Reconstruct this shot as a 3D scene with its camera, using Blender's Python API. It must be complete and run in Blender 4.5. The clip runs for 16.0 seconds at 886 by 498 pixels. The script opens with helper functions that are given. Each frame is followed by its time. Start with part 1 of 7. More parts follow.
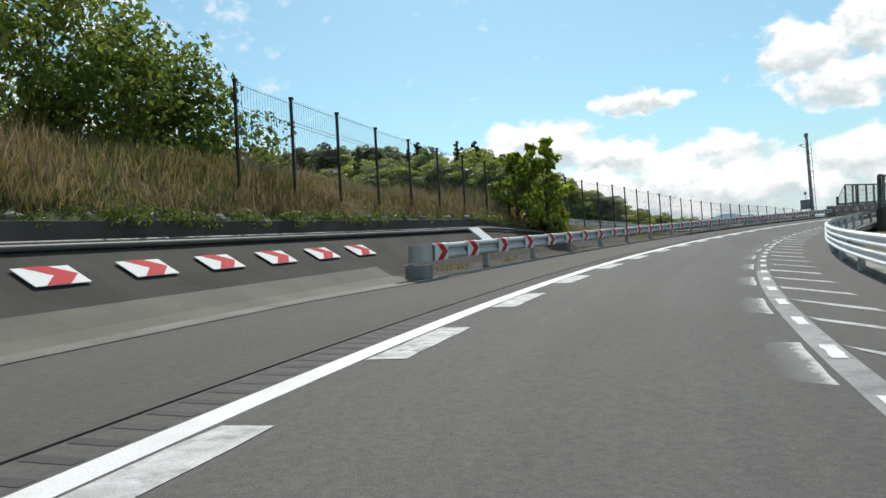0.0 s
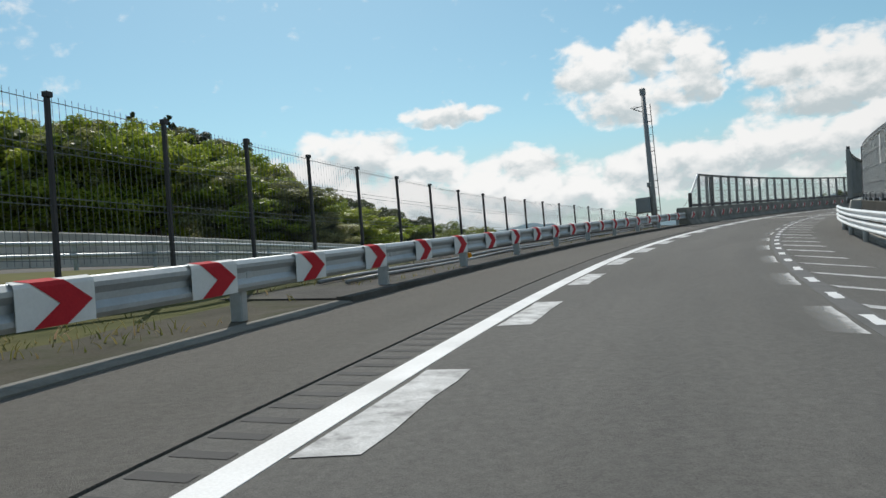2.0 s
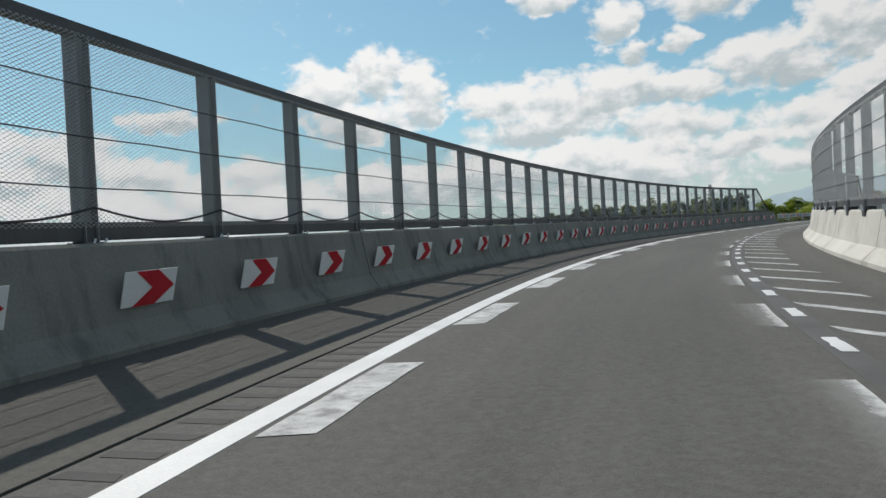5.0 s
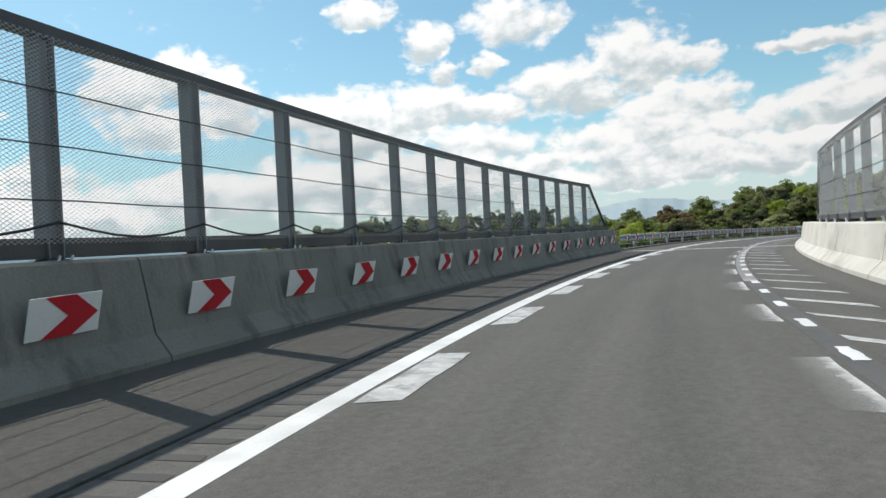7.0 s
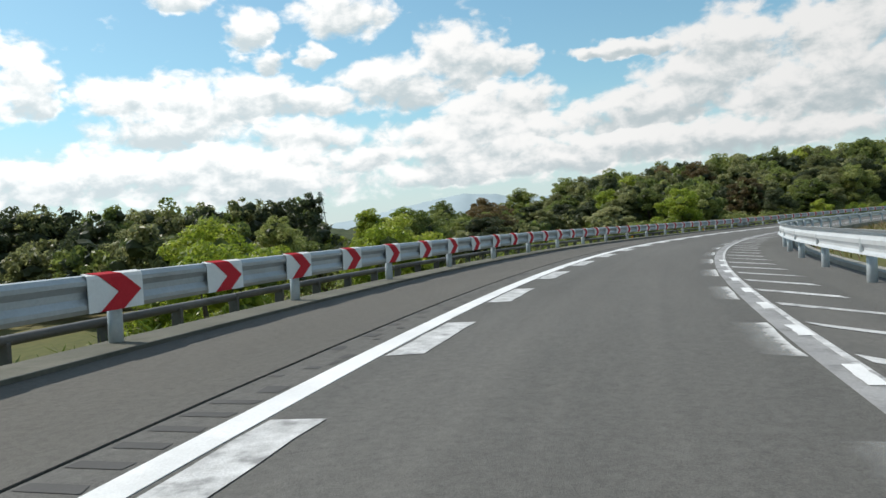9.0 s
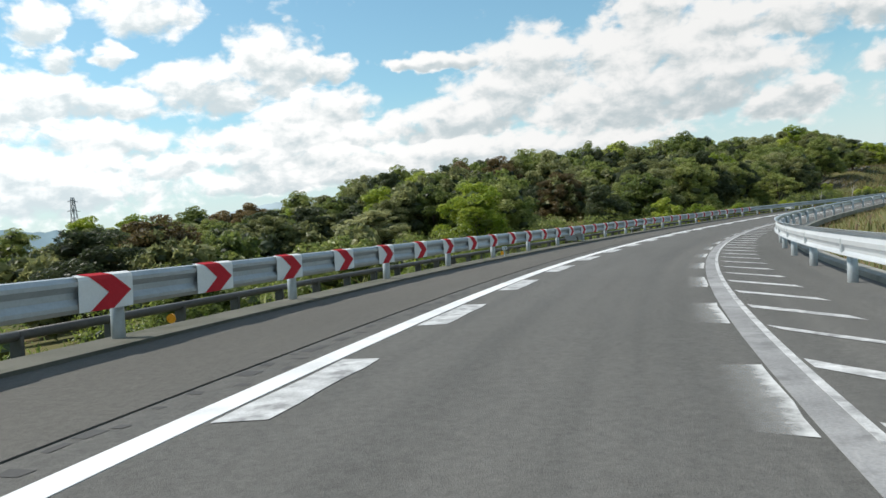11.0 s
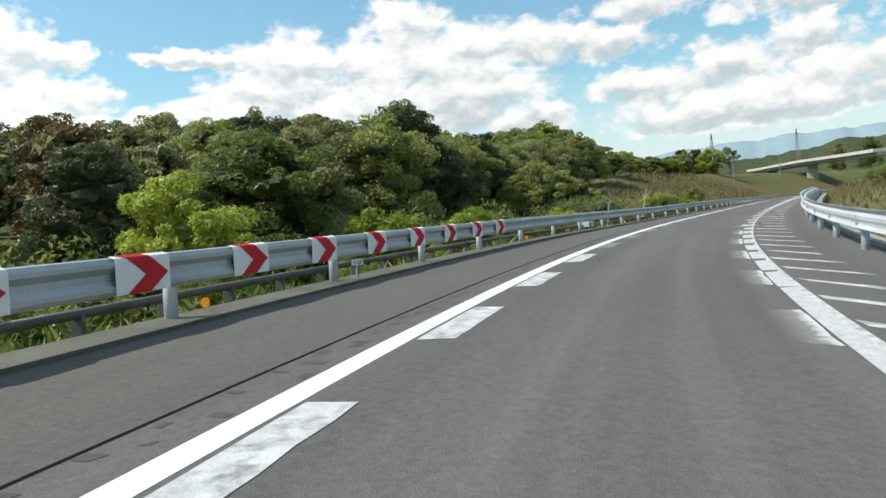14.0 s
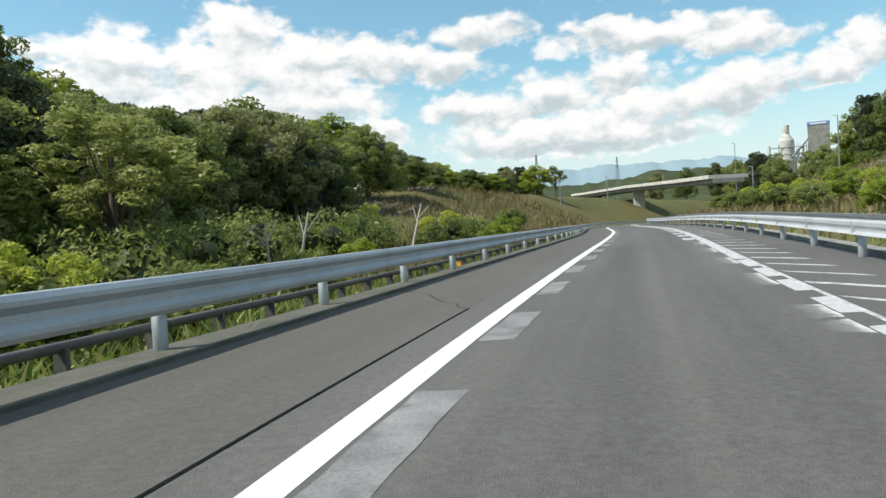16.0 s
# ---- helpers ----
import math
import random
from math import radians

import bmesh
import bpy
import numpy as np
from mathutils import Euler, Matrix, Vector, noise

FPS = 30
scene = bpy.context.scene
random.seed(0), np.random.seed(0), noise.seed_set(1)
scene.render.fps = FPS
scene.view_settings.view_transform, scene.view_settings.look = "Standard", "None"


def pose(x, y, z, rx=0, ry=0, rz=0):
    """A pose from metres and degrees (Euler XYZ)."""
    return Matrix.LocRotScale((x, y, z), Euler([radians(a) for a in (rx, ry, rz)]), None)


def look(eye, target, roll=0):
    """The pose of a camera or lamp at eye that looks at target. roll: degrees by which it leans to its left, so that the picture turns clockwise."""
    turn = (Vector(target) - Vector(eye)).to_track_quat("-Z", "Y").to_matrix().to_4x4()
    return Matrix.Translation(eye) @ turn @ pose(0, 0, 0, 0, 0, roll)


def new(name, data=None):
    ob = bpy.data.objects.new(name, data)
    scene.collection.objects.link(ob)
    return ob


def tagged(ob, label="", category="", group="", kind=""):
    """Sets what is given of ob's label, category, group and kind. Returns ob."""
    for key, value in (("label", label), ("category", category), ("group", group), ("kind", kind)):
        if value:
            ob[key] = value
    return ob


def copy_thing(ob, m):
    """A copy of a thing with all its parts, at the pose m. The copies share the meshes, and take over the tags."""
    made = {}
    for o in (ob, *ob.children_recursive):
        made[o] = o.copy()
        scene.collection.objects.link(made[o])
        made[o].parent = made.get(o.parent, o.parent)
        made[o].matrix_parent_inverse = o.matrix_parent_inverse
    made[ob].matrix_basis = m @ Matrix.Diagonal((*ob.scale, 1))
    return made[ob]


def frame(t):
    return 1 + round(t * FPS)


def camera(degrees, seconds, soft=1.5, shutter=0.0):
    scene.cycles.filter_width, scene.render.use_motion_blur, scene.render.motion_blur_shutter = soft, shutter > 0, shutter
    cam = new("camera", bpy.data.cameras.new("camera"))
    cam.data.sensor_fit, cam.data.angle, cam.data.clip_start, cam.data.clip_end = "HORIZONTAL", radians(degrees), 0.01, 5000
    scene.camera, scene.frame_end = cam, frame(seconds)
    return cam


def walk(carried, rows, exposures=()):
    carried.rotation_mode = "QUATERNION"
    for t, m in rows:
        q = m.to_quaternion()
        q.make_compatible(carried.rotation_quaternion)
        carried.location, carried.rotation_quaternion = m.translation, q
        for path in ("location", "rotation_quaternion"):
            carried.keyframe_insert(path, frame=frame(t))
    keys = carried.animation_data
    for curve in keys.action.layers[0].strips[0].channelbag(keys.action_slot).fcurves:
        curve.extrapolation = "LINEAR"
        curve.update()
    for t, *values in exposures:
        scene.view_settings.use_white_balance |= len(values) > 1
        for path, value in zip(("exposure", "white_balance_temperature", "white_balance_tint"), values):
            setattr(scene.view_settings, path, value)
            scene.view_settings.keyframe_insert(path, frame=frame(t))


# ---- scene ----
cam = camera(60.87, 16.0)
PATH = [
    (0, (0.000, 0.004, 0.007), (-0.373, 9.985, 0.503), -3.52),
    (0.5, (1.882, 8.370, 0.524), (2.049, 18.359, 0.956), -4.44),
    (1, (4.466, 16.532, 1.082), (5.224, 26.495, 1.503), -5.62),
    (1.5, (7.626, 24.465, 1.640), (9.043, 34.354, 2.073), -5.08),
    (2, (11.251, 32.159, 2.186), (13.321, 41.932, 2.634), -5.00),
    (2.5, (15.328, 39.594, 2.737), (18.129, 49.182, 3.190), -4.53),
    (3, (19.850, 46.752, 3.295), (23.291, 56.130, 3.752), -4.47),
    (3.5, (24.824, 53.649, 3.844), (28.807, 62.810, 4.295), -4.63),
    (4, (30.240, 60.286, 4.390), (34.752, 69.198, 4.859), -4.78),
    (4.5, (36.084, 66.605, 4.896), (41.064, 75.268, 5.296), -4.82),
    (5, (42.155, 72.728, 5.394), (47.516, 81.162, 5.747), -4.82),
    (5.5, (48.499, 78.570, 5.871), (54.343, 86.678, 6.191), -4.76),
    (6, (55.187, 83.997, 6.315), (61.563, 91.695, 6.620), -4.67),
    (6.5, (62.185, 88.977, 6.725), (69.071, 96.221, 7.051), -4.59),
    (7, (69.453, 93.484, 7.086), (76.728, 100.338, 7.411), -4.70),
    (7.5, (76.931, 97.556, 7.394), (84.569, 104.004, 7.697), -4.69),
    (8, (84.603, 101.161, 7.698), (92.594, 107.167, 7.957), -4.96),
    (8.5, (92.468, 104.222, 7.979), (100.826, 109.710, 8.117), -5.01),
    (9, (100.433, 106.851, 8.230), (109.062, 111.905, 8.283), -5.11),
    (9.5, (108.442, 109.113, 8.428), (117.327, 113.702, 8.418), -5.26),
    (10, (116.484, 110.909, 8.566), (125.649, 114.909, 8.523), -5.41),
    (10.5, (124.534, 112.148, 8.656), (133.954, 115.506, 8.626), -5.57),
    (11, (132.542, 112.878, 8.716), (142.128, 115.724, 8.650), -6.03),
    (11.5, (140.491, 113.237, 8.772), (150.207, 115.603, 8.674), -6.06),
    (12, (148.402, 113.162, 8.815), (158.221, 115.050, 8.644), -5.71),
    (12.5, (156.293, 112.629, 8.843), (166.199, 113.986, 8.638), -5.38),
    (13, (164.175, 111.607, 8.871), (174.139, 112.421, 8.634), -5.53),
    (13.5, (172.102, 110.153, 8.935), (182.095, 110.422, 8.657), -5.44),
    (14, (180.084, 108.238, 8.997), (190.077, 107.949, 8.729), -5.22),
    (14.5, (188.056, 105.789, 9.065), (198.015, 104.929, 8.802), -5.06),
    (15, (196.025, 102.891, 9.177), (205.919, 101.459, 8.927), -4.81),
    (15.5, (203.902, 99.603, 9.290), (213.702, 97.627, 9.041), -4.19),
    (16, (211.633, 96.020, 9.392), (221.314, 93.520, 9.175), -3.06),
]
walk(cam, [(t, look(eye, target, roll)) for t, eye, target, roll in PATH],
     exposures=[(0, -0.25), (1.5, -0.35), (2.5, -0.6), (4, -0.65), (6.5, -0.2), (8, -0.15), (10.5, -0.05), (13, 0.15), (16, 0.15)])

# ---- sky, sun, exposure ----
SUN_AZ, SUN_EL = 2.0, 50.0          # bearing from +y towards +x, and height, in degrees
scene.view_settings.exposure = 0.0


def node(tree, kind, operation="", data_type="", blend_type="", interpolation_type=""):
    n = tree.nodes.new(kind)
    if operation:
        n.operation = operation
    if data_type:
        n.data_type = data_type
    if blend_type:
        n.blend_type = blend_type
    if interpolation_type:
        n.interpolation_type = interpolation_type
    return n


def wire(tree, a, b):
    tree.links.new(a, b)


def math_node(tree, op, a, b=None, clamp=False):
    n = tree.nodes.new("ShaderNodeMath")
    n.operation, n.use_clamp = op, clamp
    for k, v in enumerate((a, b)):
        if v is None:
            continue
        if isinstance(v, (int, float)):
            n.inputs[k].default_value = v
        else:
            tree.links.new(v, n.inputs[k])
    return n.outputs[0]


# cloud masses: azimuth, elevation, half-width, half-height in degrees
CUMULUS = [
    (6.1, 10.1, 4.6, 1.7), (1.6, 8.4, 4.4, 1.6), (11.0, 8.6, 3.4, 1.6), (18.3, 8.3, 3.7, 1.4), (24.4, 14.6, 2.8, 2.0), (28.4, 15.4, 2.2, 2.1),
    (31.8, 13.8, 1.9, 2.7), (27.2, 12.1, 4.2, 1.6), (38.0, 12.4, 3.5, 1.8), (43.4, 12.1, 3.2, 1.6), (40.2, 10.4, 5.9, 1.4), (47.7, 12.4, 3.0, 1.6),
    (42.0, 11.4, 5.2, 2.0), (50.0, 9.7, 4.2, 1.7), (57.5, 12.8, 4.2, 2.1), (62.6, 14.6, 3.3, 2.5), (65.5, 14.0, 2.2, 1.0), (65.6, 11.0, 4.0, 1.6),
    (62.0, 9.1, 4.2, 1.4), (81.8, 12.8, 3.3, 2.3), (78.8, 10.4, 4.4, 2.2), (75.0, 8.9, 5.4, 1.6),
]
BANKS = [
    (88.9, 12.0, 4.7, 3.2), (81.2, 12.2, 4.7, 2.5), (87.0, 8.9, 7.2, 2.2), (75.5, 9.4, 5.9, 1.5), (93.6, 9.1, 3.9, 2.1), (99.0, 7.4, 3.1, 1.5),
    (100.6, 7.8, 1.8, 1.0), (105.1, 12.4, 3.5, 1.4), (90.1, 14.7, 2.9, 2.7), (94.1, 12.6, 4.7, 2.6), (100.1, 12.8, 3.8, 1.8), (89.7, 9.9, 3.8, 1.5),
    (108.3, 9.0, 4.9, 1.5), (112.9, 9.6, 3.8, 1.7), (118.4, 10.8, 2.8, 1.5), (120.5, 8.2, 5.0, 1.6), (125.5, 8.7, 4.0, 1.6), (127.2, 9.5, 4.3, 1.4),
    (132.5, 9.8, 2.5, 1.2),
]
LOW_BANKS = [
    (12.5, 5.8, 16.3, 2.5), (29.8, 7.0, 6.2, 1.8), (37.2, 7.6, 5.7, 1.6), (44.1, 8.1, 4.2, 1.7), (45.5, 6.9, 10.2, 2.5), (54.1, 7.6, 4.5, 1.1),
    (60.9, 6.2, 5.3, 1.1), (62.9, 8.4, 7.7, 1.8), (68.9, 6.5, 7.3, 1.5), (81.8, 6.5, 4.5, 1.7), (45.0, 12.6, 5.1, 1.6), (51.5, 11.9, 3.1, 1.2),
    (63.9, 10.2, 4.3, 1.6), (63.2, 7.2, 6.8, 1.3), (80.3, 6.5, 11.9, 1.4), (114.2, 6.6, 9.7, 1.2), (114.9, 6.9, 10.7, 1.7), (93.1, 10.2, 8.4, 2.4),
]
HIGH_PUFFS = [
    (13.4, 12.4, 3.3, 0.7), (46.5, 17.2, 2.0, 1.5), (47.6, 14.9, 1.5, 0.8), (51.3, 15.3, 1.2, 1.0), (56.2, 12.9, 2.8, 1.6), (42.2, 19.4, 2.6, 1.0),
    (53.6, 18.1, 3.8, 1.7), (74.6, 13.5, 4.4, 0.6), (65.6, 13.6, 2.0, 0.8), (108.7, 14.7, 3.9, 1.3), (117.1, 13.8, 4.1, 1.0), (126.7, 12.1, 4.2, 1.0),
    (121.3, 13.2, 8.2, 1.1), (134.7, 11.0, 1.6, 1.6),
]


def build_world():
    world = bpy.data.worlds.new("sky")
    scene.world = world
    world.use_nodes = True
    t = world.node_tree
    t.nodes.clear()
    out = t.nodes.new("ShaderNodeOutputWorld")
    back = t.nodes.new("ShaderNodeBackground")
    sky = t.nodes.new("ShaderNodeTexSky")
    sky.sky_type, sky.sun_disc = "NISHITA", False
    sky.sun_elevation, sky.sun_rotation = radians(SUN_EL), radians(SUN_AZ)
    sky.air_density, sky.dust_density, sky.ozone_density = 1.15, 0.6, 2.2
    geo = t.nodes.new("ShaderNodeTexCoord")
    sep = t.nodes.new("ShaderNodeSeparateXYZ")
    wire(t, geo.outputs["Generated"], sep.inputs[0])
    az0 = math_node(t, "MULTIPLY", math_node(t, "ARCTAN2", sep.outputs[0], sep.outputs[1]), 57.2958)
    el0 = math_node(t, "MULTIPLY", math_node(t, "ARCSINE", sep.outputs[2]), 57.2958)
    comb = t.nodes.new("ShaderNodeCombineXYZ")
    wire(t, az0, comb.inputs[0])
    wire(t, math_node(t, "MULTIPLY", el0, 1.45), comb.inputs[1])

    def fbm(scale, detail, rough, distort=0.0, vector=None):
        n = node(t, "ShaderNodeTexNoise")
        n.inputs["Scale"].default_value, n.inputs["Detail"].default_value = scale, detail
        n.inputs["Roughness"].default_value, n.inputs["Distortion"].default_value = rough, distort
        wire(t, vector or comb.outputs[0], n.inputs["Vector"])
        return n

    def ease(value, a, b, lo=0.0, hi=1.0):
        r = node(t, "ShaderNodeMapRange", interpolation_type="SMOOTHSTEP")
        wire(t, value, r.inputs[0])
        for k, v in enumerate((a, b, lo, hi)):
            r.inputs[k + 1].default_value = v
        return r.outputs[0]

    # outlines of the masses are pushed about by a small warp
    ws = t.nodes.new("ShaderNodeSeparateColor")
    wire(t, fbm(0.33, 3.0, 0.55).outputs["Color"], ws.inputs[0])
    az = math_node(t, "ADD", az0, math_node(t, "MULTIPLY", math_node(t, "SUBTRACT", ws.outputs[0], 0.5), 5.0))
    el = math_node(t, "ADD", el0, math_node(t, "MULTIPLY", math_node(t, "SUBTRACT", ws.outputs[1], 0.5), 2.4))
    total = weight = lift = None
    for a, e, w, h in CUMULUS + BANKS + LOW_BANKS + HIGH_PUFFS:
        dx = math_node(t, "MULTIPLY", math_node(t, "SUBTRACT", az, float(a)), 1.0 / w)
        dy = math_node(t, "MULTIPLY", math_node(t, "SUBTRACT", el, float(e)), 1.0 / h)
        d2 = math_node(t, "ADD", math_node(t, "MULTIPLY", dx, dx), math_node(t, "MULTIPLY", dy, dy))
        g = math_node(t, "SUBTRACT", 1.0, d2)
        near = math_node(t, "MAXIMUM", g, 0.0)
        up = math_node(t, "MULTIPLY", near, dy)
        total = g if total is None else math_node(t, "MAXIMUM", total, g)
        weight = near if weight is None else math_node(t, "ADD", weight, near)
        lift = up if lift is None else math_node(t, "ADD", lift, up)
    lift = math_node(t, "DIVIDE", lift, math_node(t, "ADD", weight, 0.25))
    # scattered cloud overhead and behind
    rest = math_node(t, "MAXIMUM", ease(el0, 19.0, 27.0), ease(math_node(t, "ABSOLUTE", math_node(t, "SUBTRACT", az0, 68.0)), 76.0, 92.0))
    total = math_node(t, "ADD", math_node(t, "MAXIMUM", total, -0.9), math_node(t, "MULTIPLY", rest, 0.62))
    # cauliflower puffs and ragged fringes
    bend = node(t, "ShaderNodeVectorMath", operation="MULTIPLY_ADD")
    wire(t, fbm(0.7, 3.0, 0.6).outputs["Color"], bend.inputs[0])
    bend.inputs[1].default_value = (1.5, 1.5, 0.0)
    wire(t, comb.outputs[0], bend.inputs[2])
    round_ = 0.40
    for scale, share in ((0.36, 0.55), (0.9, 0.35)):
        puff = node(t, "ShaderNodeTexVoronoi")
        puff.feature = "SMOOTH_F1"
        puff.voronoi_dimensions = "2D"
        puff.inputs["Scale"].default_value, puff.inputs["Smoothness"].default_value = scale, 0.5
        wire(t, bend.outputs[0], puff.inputs["Vector"])
        round_ = math_node(t, "SUBTRACT", round_, math_node(t, "MULTIPLY", puff.outputs["Distance"], share))
    rag = math_node(t, "SUBTRACT", fbm(0.42, 9.0, 0.60, 0.3).outputs[0], 0.5)
    dens = math_node(t, "ADD", math_node(t, "MULTIPLY", total, 0.62), math_node(t, "MULTIPLY", round_, 0.85))
    dens = math_node(t, "ADD", dens, math_node(t, "MULTIPLY", rag, 1.7))
    cover = ease(dens, -0.30, 0.36)
    # lit tops and rims, grey-blue bellies
    off = node(t, "ShaderNodeVectorMath", operation="ADD")
    off.inputs[1].default_value = (0.4, 1.3, 0.0)
    wire(t, comb.outputs[0], off.inputs[0])
    above = math_node(t, "SUBTRACT", fbm(0.42, 9.0, 0.60, 0.3, off.outputs[0]).outputs[0], 0.5)
    tone = math_node(t, "ADD", math_node(t, "MULTIPLY", lift, 0.95), math_node(t, "MULTIPLY", round_, 0.70))
    tone = math_node(t, "ADD", tone, math_node(t, "MULTIPLY", math_node(t, "SUBTRACT", rag, above), 1.5))
    tone = math_node(t, "SUBTRACT", tone, math_node(t, "MULTIPLY", ease(dens, 0.2, 1.1), 0.12))
    colour = node(t, "ShaderNodeMix", data_type="RGBA")
    wire(t, ease(tone, -0.56, 0.26), colour.inputs[0])
    colour.inputs[6].default_value = (0.57, 0.65, 0.68, 1)
    colour.inputs[7].default_value = (1.0, 1.0, 0.99, 1)
    # clouds are whitest towards the sun
    white = node(t, "ShaderNodeVectorMath", operation="SCALE")
    wire(t, colour.outputs[2], white.inputs[0])
    wire(t, ease(math_node(t, "ABSOLUTE", math_node(t, "SUBTRACT", az0, SUN_AZ)), 20.0, 95.0, 1.30, 0.90), white.inputs["Scale"])
    # clear sky, brightened by haze low down
    clear = node(t, "ShaderNodeMix", data_type="RGBA", blend_type="MULTIPLY")
    clear.inputs[0].default_value = 1.0
    wire(t, sky.outputs[0], clear.inputs[6])
    clear.inputs[7].default_value = (0.118, 0.150, 0.138, 1)
    hazy = node(t, "ShaderNodeMix", data_type="RGBA")
    wire(t, ease(el0, 12.0, 1.0, 0.0, 0.88), hazy.inputs[0])
    wire(t, clear.outputs[2], hazy.inputs[6])
    hazy.inputs[7].default_value = (0.70, 0.78, 0.81, 1)
    mix = node(t, "ShaderNodeMix", data_type="RGBA")
    wire(t, cover, mix.inputs[0])
    wire(t, hazy.outputs[2], mix.inputs[6])
    wire(t, white.outputs[0], mix.inputs[7])
    wire(t, mix.outputs[2], back.inputs[0])
    back.inputs[1].default_value = 1.0
    wire(t, back.outputs[0], out.inputs[0])
    world.cycles.sampling_method = "MANUAL"
    world.cycles.sample_map_resolution = 512


build_world()
sun = new("sun", bpy.data.lights.new("sun", "SUN"))
sun.data.energy, sun.data.angle, sun.data.color = 4.8, radians(0.53), (1.0, 0.95, 0.87)
_a, _e = radians(SUN_AZ), radians(SUN_EL)
sun_way = Vector((math.sin(_a) * math.cos(_e), math.cos(_a) * math.cos(_e), math.sin(_e)))
sun.matrix_world = look(sun_way * 100, (0, 0, 0))

# ---- alignment of the ramp: s along the left edge line, o to its left, h above the paving ----
START = (-2.399, 0.425, -12.190)
STEP, S_FIRST = 20.0, -40.0
CURVE = [-13.83, -11.72, -9.57, -7.12, -6.45, -6.86, -5.15, -7.56, -7.19, -5.83, -6.03, -8.15, -7.12, -6.94, -6.88, -5.81, -2.08, 0.68, 1.72, 1.18, -1.65, -4.29, -4.88, -5.17, -5.46]      # thousandths of 1/m, to the left
RISE = [-3.287, -2.087, -0.888, 0.346, 1.618, 2.903, 4.116, 5.2, 6.092, 6.797, 7.426, 7.775, 7.916, 7.986, 8.112, 8.287, 8.456, 8.651, 8.774, 8.816, 8.862, 8.939, 8.994, 9.029, 9.034]        # height in metres
BANK = [3.18, 3.18, 3.18, 3.62, 3.84, 3.64, 3.56, 3.21, 2.75, 2.57, 3.05, 3.69, 3.73, 3.69, 3.56, 2.23, -0.46, -1.81, -2.14, -2.15, -2.1, -2.04, -2.02, -2.01, -2.0]        # degrees, left side up
_ss = np.arange(S_FIRST, S_FIRST + STEP * (len(CURVE) - 1) + 0.5, 1.0)


def smooth_knots(s, values):
    """Catmull-Rom through even knots."""
    v = np.array(values, float)
    u = np.clip((np.asarray(s, float) - S_FIRST) / STEP, 0, len(v) - 1 - 1e-9)
    i = u.astype(int)
    f = u - i
    p = np.concatenate([[2 * v[0] - v[1]], v, [2 * v[-1] - v[-2]]])
    a, b, c, d = p[i], p[i + 1], p[i + 2], p[i + 3]
    return 0.5 * (2 * b + (c - a) * f + (2 * a - 5 * b + 4 * c - d) * f**2 + (3 * b - a - 3 * c + d) * f**3)


_head = np.concatenate([[0], np.cumsum((smooth_knots(_ss, CURVE)[1:] + smooth_knots(_ss, CURVE)[:-1]) / 2 / 1000)])
_i0 = int(-S_FIRST)
_head = _head - _head[_i0] + radians(START[2])
_hm = (_head[1:] + _head[:-1]) / 2
_x = np.concatenate([[0], np.cumsum(-np.sin(_hm))])
_y = np.concatenate([[0], np.cumsum(np.cos(_hm))])
_x, _y = _x - _x[_i0] + START[0], _y - _y[_i0] + START[1]
_z, _b = smooth_knots(_ss, RISE), np.radians(smooth_knots(_ss, BANK))


_grade = np.gradient(_z)


def frame_at(s):
    """Base point, tangent, left, up at a station; straight on past the ends."""
    k = min(max(s, _ss[0]), _ss[-1])
    x, y, z, th, b = (float(np.interp(k, _ss, v)) for v in (_x, _y, _z, _head, _b))
    rise = float(np.interp(k, _ss, _grade))
    tan = Vector((-math.sin(th), math.cos(th), rise))
    base = Vector((x, y, z)) + tan * (s - k)
    tan.normalize()
    flat = Vector((-math.cos(th), -math.sin(th), 0))
    left = flat * math.cos(b) + Vector((0, 0, math.sin(b)))
    left = (left - tan * left.dot(tan)).normalized()
    return base, tan, left, tan.cross(left)


def P(s, o, h=0.0):
    base, tan, left, up = frame_at(s)
    return base + left * o + up * h


def M(s, o, h=0.0, upright=False, turn=0.0):
    """Pose with x along the road, y to its left, z up."""
    base, tan, left, up = frame_at(s)
    place = base + left * o + up * h
    if upright:
        left = Vector((left.x, left.y, 0)).normalized()
        up = Vector((0, 0, 1))
        tan = left.cross(up)
    m = Matrix((tan, left, up)).transposed().to_4x4()
    return Matrix.Translation(place) @ m @ Matrix.Rotation(radians(turn), 4, "Z")


def G(s, o, z=0.0):
    """Plan position with a level height above the line."""
    base, tan, left, up = frame_at(s)
    flat = Vector((left.x, left.y, 0)).normalized()
    return Vector((base.x + flat.x * o, base.y + flat.y * o, base.z + z))


# ---- building helpers ----
def link_mesh(name, bm, material=None, smooth=False):
    me = bpy.data.meshes.new(name)
    bm.to_mesh(me)
    bm.free()
    if material:
        me.materials.append(material)
    if smooth:
        me.polygons.foreach_set("use_smooth", [True] * len(me.polygons))
    return me


def part(name, bm, material, parent=None, label="", smooth=False, m=None):
    me = bm if isinstance(bm, bpy.types.Mesh) else link_mesh(name, bm, material, smooth)
    ob = new(name, me)
    if m is not None:
        ob.matrix_basis = m
    if parent is not None:
        ob.parent = parent
    if label:
        tagged(ob, label)
    return ob


def thing(name, label, category, group="", kind="", m=None):
    ob = new(name)
    ob.empty_display_size = 0.2
    if m is not None:
        ob.matrix_basis = m
    return tagged(ob, label, category, group, kind)


